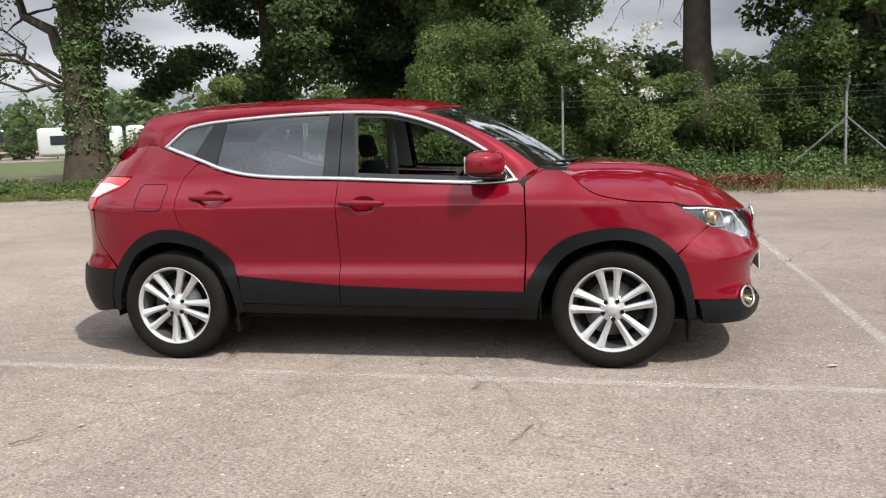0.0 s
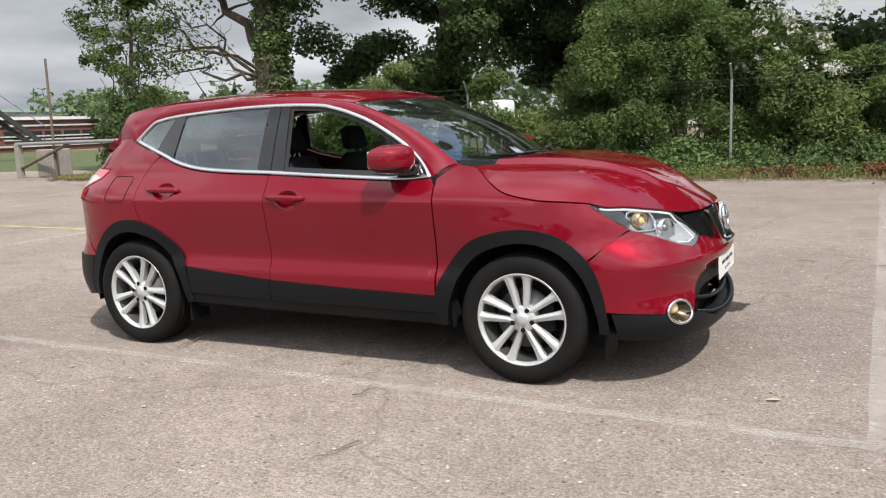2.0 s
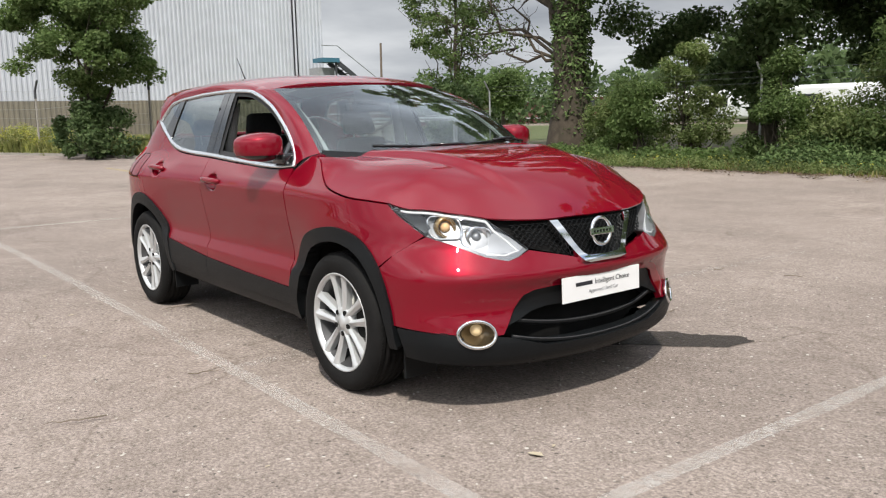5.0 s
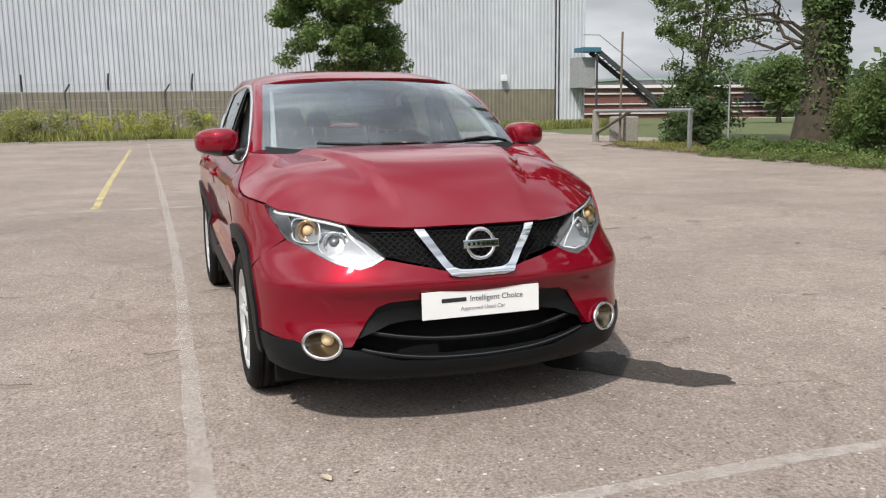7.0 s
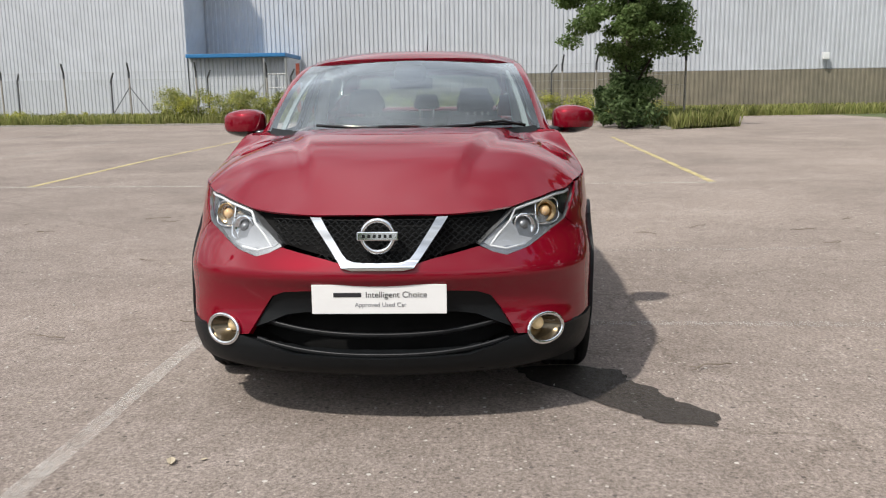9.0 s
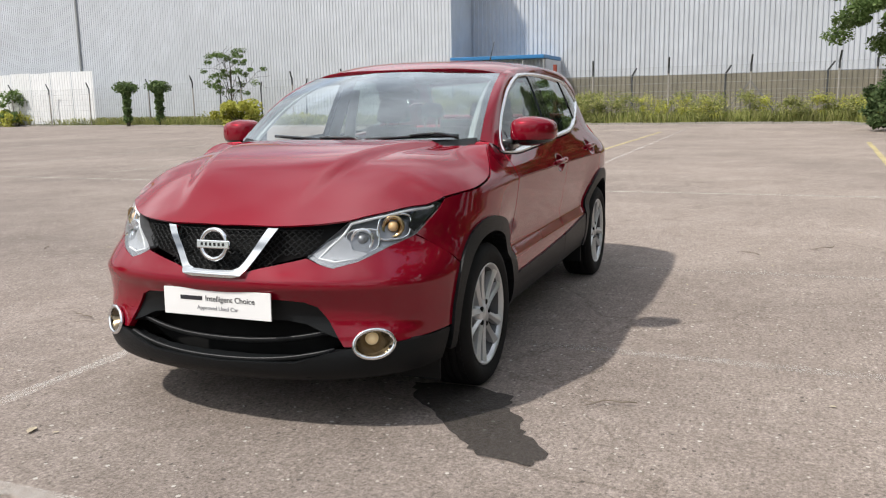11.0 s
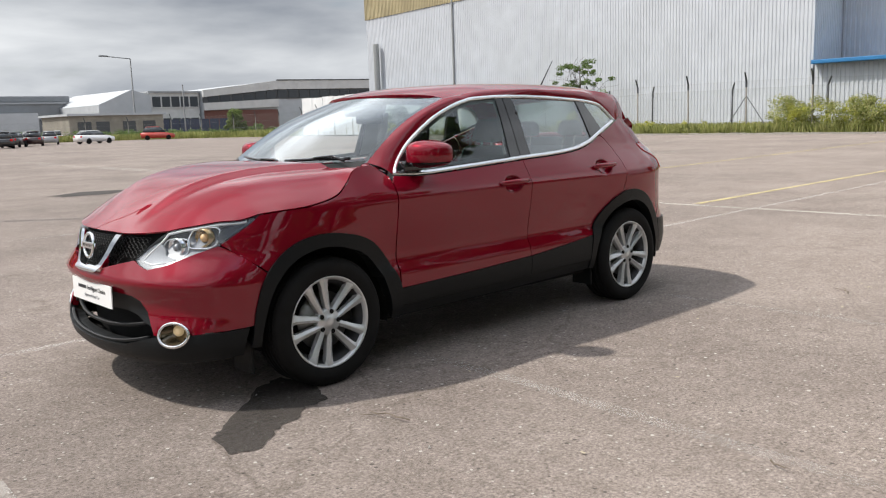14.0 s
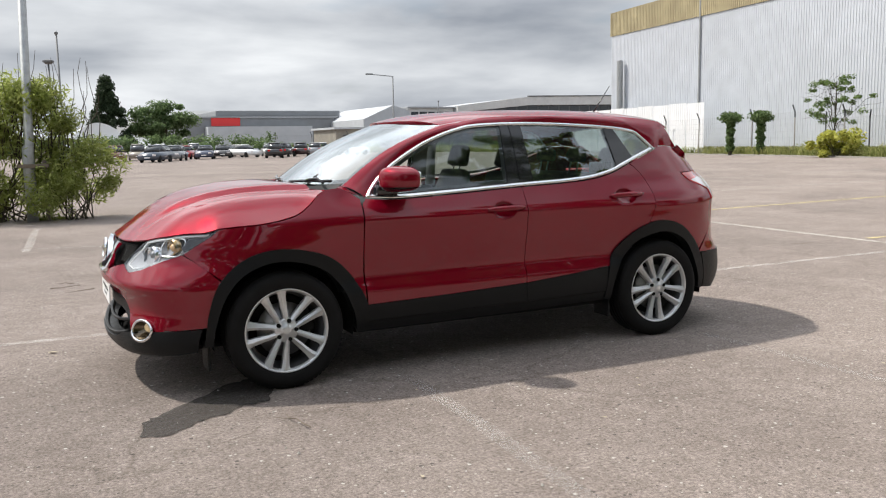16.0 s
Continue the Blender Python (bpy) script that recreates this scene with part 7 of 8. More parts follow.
for i, (x, y, w, d, h, lm) in enumerate(HEDGE):
    bush(x, y, w, d, h, int(3700 * w * h / 2.2) + 2800, 0.098, lm,
         {M_leaf: "green hedge bush grown through the fence", M_leaf_light: "light green young bush by the fence", M_leaf_dark: "dark green bush behind the fence"}[lm], 60 + i, stems=11, slim=0.25)
g5 = random.Random(9)
cs = [(g5.uniform(-5.5, 11), g5.uniform(13.6, 15.5), 0) for _ in range(240)]
cs = [(x, y, 0.06 + max(0.0, y - 13.7) * 0.30 * g5.uniform(0.4, 1.25)) for x, y, _ in cs]
tagged(leaf_cloud("ivy_bank", cs, [(0.5, 0.4, 0.22)] * len(cs), 50000, 0.085, M_ivy, seed=91), "bank of ivy and brambles under the hedge", "ivy", kind="stuff")
g7 = random.Random(17)
cs = [(g7.gauss(3.9, 0.42), g7.uniform(12.9, 13.7), g7.uniform(0.04, 0.20)) for _ in range(20)] + [(g7.gauss(1.6, 0.9), g7.uniform(13.0, 13.7), g7.uniform(0.02, 0.10)) for _ in range(16)] + [(g7.gauss(5.6, 0.5), g7.uniform(13.0, 13.7), g7.uniform(0.02, 0.10)) for _ in range(8)] \
    + [(g7.gauss(-1.6, 0.6), g7.uniform(13.2, 13.6), 0.08) for _ in range(8)]
tagged(leaf_cloud("red_weeds", cs, [(0.26, 0.2, 0.17)] * len(cs), 9000, 0.055, M_red_weed, seed=93), "red-brown seeding weeds at the foot of the hedge", "weeds", kind="stuff")
cs = [(g7.uniform(-14, 10), g7.uniform(12.7, 14.3), g7.uniform(0.03, 0.16)) for _ in range(330)]
tagged(leaf_cloud("low_weeds", cs, [(0.32, 0.2, 0.11)] * len(cs), 26000, 0.05, M_leaf_light, seed=94), "low green weeds between tarmac and hedge", "weeds", kind="stuff")
cs = [(g5.uniform(-16, -5), g5.uniform(14.3, 15.9), g5.uniform(0.02, 0.24)) for _ in range(90)]
tagged(leaf_cloud("bramble_patch", cs, [(0.5, 0.4, 0.25)] * len(cs), 9000, 0.115, M_leaf, seed=92), "low brambles and nettles on the verge", "brambles", kind="stuff")
bl_c = [(g5.uniform(0.4, 2.4), g5.uniform(15.1, 15.6), g5.uniform(2.0, 3.9)) for _ in range(26)]
tagged(leaf_cloud("white_blossom", bl_c, [(0.25, 0.2, 0.15)] * len(bl_c), 420, 0.10, leaf_mat("white_blossom", (0.5, 0.5, 0.42), (0.6, 0.6, 0.55), (0.7, 0.7, 0.65)), seed=93), "small white blossom on the hedge", "blossom", kind="stuff")
fl = scatter(N_EDGE, N_BACK, 260, 0.3, 0.75, 0.5, 1.6, 94)
tagged(leaf_cloud("small_flowers", [(x, y, 0.2) for x, y in fl], [(0.05, 0.05, 0.08)] * len(fl), 420, 0.05, M_flower, seed=94), "small yellow flowers on the verge", "flowers", kind="stuff")
# far woods
fw = [(g5.uniform(-95, 70), g5.uniform(70, 86), g5.uniform(0.5, 6.5)) for _ in range(420)]
tagged(leaf_cloud("far_woods", fw, [(2.4, 2.0, 1.8)] * len(fw), 26000, 0.75, M_leaf_dark, seed=95), "far line of woods beyond the field", "woods", kind="stuff")
bk = [(g5.uniform(-0.5, 12), g5.uniform(19.5, 23), g5.uniform(0.2, 3.4)) for _ in range(150)]
tagged(leaf_cloud("undergrowth", bk, [(1.0, 0.9, 0.7)] * len(bk), 22000, 0.22, M_leaf_dark, seed=96), "shadowy undergrowth behind the hedge", "undergrowth", kind="stuff")
tree((-47, 44), 3.8, 0.18, (-47, 44, 3.3), (1.7, 1.7, 1.5), 9000, 0.24, M_leaf, "round green tree beyond the field", 97, clump=1.1, n_clump=60, hollow=0.2)

# plants at the warehouse fence
for y in (-41.6, -38.7):
    r = empty("ivy_stump")
    tagged(r, "fence post smothered in a mop of dark ivy", "ivy stump")
    part("stump", tube([(-44.2, y, 0), (-44.2, y, 2.9)], [0.14, 0.10]), M_bark, r)
    leaf_cloud("ivy", [(-44.2, y, z) for z in (0.6, 1.2, 1.8, 2.3)] + [(-44.2, y, 2.75), (-44.1, y + 0.35, 2.75), (-44.2, y - 0.3, 2.8)], [(0.34, 0.34, 0.4)] * 4 + [(0.75, 0.75, 0.45)] * 3, 2200, 0.17, M_ivy, r, "", seed=int(-y * 7))
tree((-44.0, -32.4), 4.8, 0.07, (-44, -32.4, 3.5), (1.2, 2.6, 1.7), 2600, 0.13, M_leaf, "spindly sapling behind the fence", 98, clump=0.30, n_clump=44, limbs=16, low=0.15, twigs=4)
bush(-42.2, -30.8, 2.4, 3.4, 1.5, 2600, 0.20, M_flower, "bright yellow-green flowering bush before the fence", 99)
bush(-46.6, -55.5, 1.6, 2.6, 2.9, 700, 0.22, M_leaf, "thin shrub before the white hoarding", 100)
bush(-46.4, -56.0, 2.4, 3.8, 1.1, 1500, 0.2, M_flower, "yellow-flowering weeds before the hoarding", 101)

# bush with the lamp post
willow = bush(2.9, -12.7, 2.8, 1.8, 2.5, 11000, 0.13, M_willow, "willowy light green bush round a lamp post", 102, stems=34, slim=0.13, stem=0.014)
bush(1.75, -12.4, 1.5, 1.4, 1.9, 4600, 0.12, M_willow, "willowy light green bush beside a lamp post", 103, stems=24, slim=0.13, stem=0.012)
wh = bmesh.new()
for k in range(30):
    x = g5.uniform(1.3, 3.6)
    limb(wh, (x, -12.5, 1.2), (x + g5.uniform(-0.5, 0.3), -12.5 + g5.uniform(-0.4, 0.4), g5.uniform(2.2, 3.2)), 0.012, 0.004, g5, 6, 0.1)
part("whip", wh, M_bark, willow, "thin upright shoots", True)


def lamp_post(x, y, h, r, head, label, lean=(0, 0), arm=0.0):
    root = empty("lamp_post")
    tagged(root, label, "lamp post")
    part("column", tube([(x, y, 0), (x, y, 1.4), (x + lean[0] * 0.15, y, 1.45), (x + lean[0], y + lean[1], h)], [r * 1.25, r * 1.25, r, r * 0.7], 12), M_pole, root, "", True)
    if arm:
        part("arm", tube([(x + lean[0], y + lean[1], h - 0.05), (x + lean[0] + arm, y + lean[1], h + 0.25)], r * 0.5), M_pole, root)
        part("lantern", box(x + lean[0] + arm, y - 0.25, h + 0.2, x + lean[0] + arm * 1.35, y + 0.25, h + 0.42, 0.05), M_steel_dark, root)
    else:
        part("lantern", lathe([(0.0, h + 0.35), (head, h + 0.25), (head, h + 0.15), (head * 0.4, h), (0.0, h)], 14, "z"), M_pole, root)
        root.children[-1].matrix_basis = Matrix.Translation((x + lean[0], y + lean[1], 0))
    return root


near_post = lamp_post(2.6, -12.2, 8.0, 0.085, 0.35, "grey steel lamp post standing in a bush", lean=(-0.2, 0.0))
near_post.children[0].data.materials[0] = M_galv
part("stake", box(2.30, -12.30, 0, 2.37, -12.23, 1.15, 0.008), M_wood, near_post, "weathered wooden stake")
for z in (0.42, 1.02):
    part("stake_rail", box(2.26, -12.11, z, 2.80, -12.07, z + 0.07, 0.006), M_wood, near_post, "weathered wooden rail")
lamp_post(0.95, -60, 7.2, 0.09, 0.38, "grey lamp post with a round head", lean=(0.1, 0))
lamp_post(0.35, -62, 9.4, 0.09, 0.12, "grey lamp post with a round head")
lamp_post(-62.6, -150, 14.4, 0.16, 0.5, "tall street lamp with one arm", arm=4.2)
lamp_post(-72.5, -150, 9.4, 0.14, 0.15, "dark slim pole by the far offices")

# ---- far buildings ----
M_brick = mat("red_brick", (0.165, 0.075, 0.062), 0.85, var=0.2, scale=3, stain=0.3, dark=(0.15, 0.06, 0.045))
M_render = mat("pale_render", (0.55, 0.55, 0.54), 0.8, var=0.08, scale=1, stain=0.2)
M_pane_far = mat("far_window_glass", (0.03, 0.035, 0.04), 0.1, coat=0.5)
M_grey_clad = mat("mid_grey_cladding", (0.20, 0.21, 0.22), 0.6, var=0.1, scale=0.6)
M_light_clad = mat("light_grey_cladding", (0.42, 0.44, 0.46), 0.6, var=0.1, scale=0.6)
M_sign_red = mat("red_sign", (0.55, 0.03, 0.03), 0.5)
M_green_roof = mat("pale_green_roof", (0.30, 0.42, 0.36), 0.6, var=0.1)


def building(name, label, x0, y0, x1, y1, h, material, roof=None, windows=(), category="building"):
    """A block with walls, roof slab and window rows on the faces turned to the car park."""
    root = empty(name)
    tagged(root, label, category)
    part("wall", box(x0, y0, 0, x1, y1, h, 0.0), material, root)
    part("roof", box(x0 - 0.4, y0 - 0.4, h, x1 + 0.4, y1 + 0.4, h + 0.35), roof or M_roof, root)
    for face, a, b, z0, z1, n in windows:
        for i in range(n):
            p, q = a + (b - a) * (i + 0.08) / n, a + (b - a) * (i + 0.92) / n
            win = part("window", box(x1 + 0.02, p, z0, x1 + 0.10, q, z1) if face == "x" else box(p, y1 + 0.02, z0, q, y1 + 0.10, z1), M_pane_far, root)
            part("sill", box(x1 + 0.02, p - 0.1, z0 - 0.15, x1 + 0.2, q + 0.1, z0) if face == "x" else box(p - 0.1, y1 + 0.02, z0 - 0.15, q + 0.1, y1 + 0.2, z0), M_render, win)
    return root


# offices and shed beyond the car park
shed = empty("gabled_shed")
tagged(shed, "pale grey gabled shed beyond the car park", "shed")
bm = bmesh.new()
prof = [(-63.0, 0), (-63.0, 6.6), (-70.0, 9.6), (-74.0, 8.4), (-74.0, 0)]
fr = [bm.verts.new((x, -168, z)) for x, z in prof]
bk2 = [bm.verts.new((x, -200, z)) for x, z in prof]
bm.faces.new(fr)
bm.faces.new(list(reversed(bk2)))
for i in range(5):
    j = (i + 1) % 5
    bm.faces.new((fr[j], fr[i], bk2[i], bk2[j]))
bmesh.ops.recalc_face_normals(bm, faces=bm.faces[:])
part("wall", bm, M_light_clad, shed)
part("door", box(-70, -167.9, 0, -66, -167.7, 3.5), M_blue, shed)
building("office_block", "white two-storey office with dark window bands", -85.5, -190, -74.2, -169, 9.0, M_render, windows=(("y", -85.3, -74.6, 6.0, 8.2, 5), ("y", -85.3, -74.6, 1.5, 3.6, 5)))
off = empty("long_office")
tagged(off, "long low office with a sloping pale roof edge", "office")
bm = bmesh.new()
prof = [(-85.8, 0), (-85.8, 9.4), (-104.8, 11.6), (-150, 12.2), (-150, 0)]
fr = [bm.verts.new((x, -168, z)) for x, z in prof]
bk2 = [bm.verts.new((x, -200, z)) for x, z in prof]
bm.faces.new(fr)
bm.faces.new(list(reversed(bk2)))
for i in range(5):
    j = (i + 1) % 5
    bm.faces.new((fr[j], fr[i], bk2[i], bk2[j]))
bmesh.ops.recalc_face_normals(bm, faces=bm.faces[:])
part("wall", bm, M_light_clad, off)


def slope_band(name, x0, a0, a1, x1, b0, b1, y0, y1, material, label=""):
    """A flat band on the front whose lower and upper edges run from (a0, a1) to (b0, b1)."""
    bm = bmesh.new()
    q = [[bm.verts.new((x, y, z)) for x, z in ((x0, a0), (x0, a1), (x1, b1), (x1, b0))] for y in (y0, y1)]
    bm.faces.new(q[0])
    bm.faces.new(list(reversed(q[1])))
    for i in range(4):
        j = (i + 1) % 4
        bm.faces.new((q[0][i], q[1][i], q[1][j], q[0][j]))
    bmesh.ops.recalc_face_normals(bm, faces=bm.faces[:])
    return part(name, bm, material, off, label)


slope_band("fascia", -85.8, 8.0, 9.5, -104.8, 9.7, 11.7, -167.98, -167.4, M_render, "pale sloping roof fascia")
slope_band("fascia", -104.8, 9.7, 11.7, -150, 10.2, 12.3, -167.98, -167.4, M_render, "pale roof fascia")
slope_band("roof_edge", -104.8, 11.7, 11.95, -150, 12.3, 12.55, -167.98, -167.3, M_steel_dark, "dark roof edge")
slope_band("glazing_recess", -85.8, 6.7, 8.0, -104.8, 7.5, 9.7, -167.98, -167.85, M_steel_dark, "dark glazed band")
slope_band("glazing_recess", -104.8, 7.5, 9.7, -150, 7.9, 10.2, -167.98, -167.85, M_steel_dark, "dark glazed band")
slope_band("balcony_band", -85.8, 5.1, 6.7, -104.8, 5.7, 7.5, -167.98, -167.2, M_render, "pale band below the glazing")
part("base", box(-104.8, -167.98, 0, -86, -167.8, 5.1), M_brick, off, "red brick base in deep shade")
for i in range(20):
    x = -87.0 - i * 3.0
    za = 6.9 + 0.04 * (x + 85.8) / -1.0 if x > -104.8 else 7.75
    part("window", box(x - 2.5, -167.84, za, x, -167.76, za + 1.25 + (0.5 if x < -98 else 0.0)), M_pane_far, off)
yard = building("yard_store", "low drab store with a flat roof before the far offices", -62, -150, -46, -137, 3.9, mat("drab_render", (0.26, 0.24, 0.20), 0.85, var=0.15, scale=0.7, stain=0.4), M_light_clad)
for x in (-60.5, -57.0, -52.5, -49.5):
    part("door", box(x, -136.98, 0.1, x + 2.2, -136.9, 2.9), M_steel_dark, yard, "dark roller door")
ret = building("retail_unit", "long grey retail shed with a red sign panel", -64, -225, -29, -190, 7.6, M_grey_clad)
part("front", box(-57, -189.9, 0, -33, -186, 5.6), M_light_clad, ret, "light grey front hall")
part("roof", box(-66, -222, 7.95, -36, -192, 9.4, 0.3), M_grey_clad, ret)
part("sign", box(-41, -189.9, 5.8, -34.5, -189.6, 7.7), M_sign_red, ret, "plain red sign panel")
hall = building("white_roofed_hall", "hall with a pale rounded roof behind the bushes", -10.2, -150, -3.0, -140, 2.6, M_render, M_white_sheet)
arc = [(-10.2 + 7.2 * k / 12, 2.95 + 2.4 * math.sin(math.pi * (0.16 + 0.84 * k / 12))) for k in range(13)]
vb = bmesh.new()
va, vc = ([vb.verts.new((x, y, z)) for x, z in arc + [(-3.0, 2.9), (-10.2, 2.9)]] for y in (-140.1, -149.9))
vb.faces.new(va)
vb.faces.new(list(reversed(vc)))
for i in range(15):
    j = (i + 1) % 15
    vb.faces.new((va[j], va[i], vc[i], vc[j]))
bmesh.ops.recalc_face_normals(vb, faces=vb.faces[:])
part("vault", vb, M_white_sheet, hall, "pale rounded roof")
# low hoarding of blue panels
M_navy = mat("navy_sheet", (0.018, 0.028, 0.06), 0.6, var=0.2)
hb2 = empty("blue_fence")
tagged(hb2, "dark blue site fence beyond the parked cars", "fence")
for i in range(12):
    part("panel", box(-62 - i * 2.2, -158.1, 0, -60 - i * 2.2, -158, 3.2), M_navy, hb2)

# overgrown verge and fence before the far offices
F_EDGE = [(-50.5, -79), (-50.0, -95), (-47.0, -105), (-39.0, -113), (-30.0, -118)]
F_BACK = [(-60, -80), (-59, -100), (-54, -113), (-43, -121), (-32, -126)]
sheet("verge_far", F_EDGE, F_BACK, 0.12, M_soil, "overgrown verge at the end of the car park", 40, 15)
tagged(blades("far_grass", scatter(F_EDGE, F_BACK, 26000, 0.0, 1.0, 0.1, 7.0, 31), 0.75, M_long_grass, seed=32, width=0.03), "long pale grass before the far fence", "grass", kind="stuff")
c, r = clumps(verge_places(70, 0.0, 1.0, 1.0, 6.5, 0.6, 1.5, 0.8, 1.6, 33, F_EDGE, F_BACK), 0.5, 0.0, 33)
tagged(leaf_cloud("far_weeds", c, r, 16000, 0.17, M_leaf, seed=33), "green weeds and brambles before the far fence", "weeds", kind="stuff")
fence("fence", [(-53.0, -80), (-52.6, -96), (-49.2, -107.2), (-40.6, -115.6), (-31, -121)], 5.0, 3.3, (0.28, 0.2),
      "chain-link fence with cranked posts before the far offices", seed=12, wires=4)
bush(-53.8, -97.5, 3.0, 3.0, 3.4, 5200, 0.22, M_leaf_light, "rounded light green bush behind the far fence", 131)

# buildings beyond the barrier
brick = building("brick_building", "long low red-brick building with white bands", -96, 40, -84, 118, 3.7, M_brick, M_white_sheet, windows=(("x", 58, 74, 1.5, 2.4, 6),))
for z0, z1 in ((0.60, 0.80), (1.75, 1.90), (2.95, 3.15)):
    part("band", box(-83.95, 40, z0, -83.8, 118, z1), M_render, brick, "off-white rail band")
building("brick_house", "two-storey red-brick building with white windows", -110, 44, -100, 56, 6.0, M_brick, windows=(("x", 45, 55, 4.0, 5.3, 4), ("x", 45, 55, 1.5, 2.8, 4)))
building("green_hall", "pale hall with a green roof beyond the barrier", -112, 62, -100, 112, 5.2, M_render, M_green_roof)
for i, (x, y, w) in enumerate(((-48, 60, 7), (-40, 61, 6), (-31, 58, 8))):
    rr = empty("caravan")
    tagged(rr, "white caravan beyond the trees", "caravan")
    part("body", box(x, y, 0.5, x + w, y + 2.4, 3.0, 0.3), M_white_sheet, rr, "", True)
    part("window", box(x + w * 0.2, y - 0.03, 1.5, x + w * 0.45, y - 0.005, 2.3), M_pane_far, rr)
    part("window", box(x + w * 0.6, y - 0.03, 1.5, x + w * 0.85, y - 0.005, 2.3), M_pane_far, rr)
    for k in (0.3, 0.7):
        part("wheel", lathe([(0.0, y - 0.02), (0.33, y - 0.02), (0.33, y + 0.2), (0.0, y + 0.2)], 14), M_rubber, rr)
        rr.children[-1].matrix_basis = Matrix.Translation((x + w * k, 0, 0.33))

# far trees beyond the car park
con = empty("conifer")
tagged(con, "tall dark conifer beyond the car park", "tree")
part("trunk", tube([(-9.6, -150, 0), (-9.6, -150, 13)], [0.35, 0.08]), M_bark, con)
M_conifer = leaf_mat("conifer_needles", (0.018, 0.030, 0.014), (0.030, 0.048, 0.022), (0.048, 0.070, 0.034), 0.15)
cr9 = random.Random(77)
cc = [(-9.6 + cr9.uniform(-1, 1) * 4.2 * (1 - i / 96), -150 + cr9.uniform(-1, 1) * 3.0 * (1 - i / 96), 1.2 + i * 0.135) for i in range(88)]
leaf_cloud("crown", cc, [(0.9, 0.9, 0.9)] * len(cc), 20000, 0.30, M_conifer, con, "", seed=111)
tree((-19, -150), 8, 0.4, (-18.5, -150, 5.6), (5.2, 4, 3.4), 20000, 0.32, M_leaf_dark, "round tree beyond the parked cars", 112, clump=1.5, n_clump=60, hollow=0.2)
hedge_c = [(g5.uniform(-32, 60), g5.uniform(-132, -126), g5.uniform(0.3, 2.6)) for _ in range(200)]
tagged(leaf_cloud("far_hedge", hedge_c, [(1.5, 1.2, 1.0)] * len(hedge_c), 26000, 0.34, M_leaf_dark, seed=113), "overgrown hedge beyond the parked cars", "hedge", kind="stuff")
hedge_c = [(g5.uniform(-150, -66), g5.uniform(-166, -160), g5.uniform(0.1, 1.4)) for _ in range(160)]
tagged(leaf_cloud("far_scrub", hedge_c, [(1.6, 1.2, 0.6)] * len(hedge_c), 6000, 0.5, M_leaf, seed=114), "scrub before the far offices", "scrub", kind="stuff")
# trees and hedge out of view, added to darken reflections in the car's paint
for k, (x, y) in enumerate(((38, 18), (46, 9), (50, 0), (52, -10), (36, 28), (54, -20))):
    tree((x, y), 10, 0.32, (x, y, 5.6), (4.4, 4.4, 4.2), 9000, 0.34, M_leaf_dark if k % 2 else M_leaf, "tall broad tree added out of view for the car's reflections", 140 + k, clump=1.2, n_clump=80)
rim_c = [(52 * math.cos(a) * g5.uniform(1.0, 1.12) + 4, 52 * math.sin(a) * g5.uniform(1.0, 1.12) - 2, g5.uniform(0.3, 3.2)) for a in np.linspace(-0.75, 0.75, 200)]
tagged(leaf_cloud("east_hedge", rim_c, [(2.0, 2.0, 1.5)] * len(rim_c), 14000, 0.5, M_leaf_dark, seed=115), "tall hedge added out of view for the car's reflections", "hedge", kind="stuff")


# ---- parked cars across the car park ----
def parked_car(color, label, tall=0.0):
    """A simple family car with body, glasshouse, lamps and wheels."""
    pm = mat("parked_car_paint", color, 0.3, coat=1.0, var=0.03)
    root = empty("parked_car")
    tagged(root, label, "car", "parked cars")
    h = 1.45 + tall

    def shell(prof, w0, w1, zt):
        bm = bmesh.new()
        rows = []
        for s in (-1, 1):
            rows.append([bm.verts.new((x, s * (w0 + (w1 - w0) * max(0, min(1, (z - 0.55) / (zt - 0.55)))), z)) for x, z in prof])
        n = len(prof)
        bm.faces.new(rows[0])
        bm.faces.new(list(reversed(rows[1])))
        for i in range(n):
            j = (i + 1) % n
            bm.faces.new((rows[0][j], rows[0][i], rows[1][i], rows[1][j]))
        bmesh.ops.recalc_face_normals(bm, faces=bm.faces[:])
        bmesh.ops.bevel(bm, geom=bm.edges[:], offset=0.05, segments=2, affect="EDGES")
        return bm
    part("body", shell([(-2.05, 0.25), (2.0, 0.22), (2.1, 0.45), (2.05, 0.72), (1.1, 0.92), (-1.95, 0.98), (-2.1, 0.75)], 0.88, 0.86, 1.0), pm, root, "", True)
    part("glasshouse", shell([(1.08, 0.90), (0.35, h - 0.06), (-1.35, h - 0.05), (-1.95, 0.95)], 0.80, 0.62, h), M_pane_far, root, "dark windows", True)
    part("roof", shell([(0.42, h - 0.10), (0.30, h), (-1.25, h + 0.01), (-1.50, h - 0.09)], 0.70, 0.60, h), pm, root, "", True)
    for sx in (-1.28, 1.30):
        for sy in (-0.80, 0.80):
            wbm = lathe([(0.0, -0.10), (0.20, -0.10), (0.31, -0.09), (0.31, 0.09), (0.0, 0.09)], 16)
            w = part("wheel", wbm, M_rubber, root)
            w.matrix_basis = Matrix.Translation((sx, sy, 0.31))
    for sy in (-0.62, 0.62):
        part("headlight", box(2.02, sy - 0.17, 0.58, 2.09, sy + 0.17, 0.72, 0.02), M_tail_clear, root)
        part("tail_light", box(-2.10, sy - 0.12, 0.70, -2.03, sy + 0.12, 0.90, 0.02), M_tail_red, root)
    part("number_plate", box(2.09, -0.25, 0.38, 2.11, 0.25, 0.48), M_plate, root)
    return root


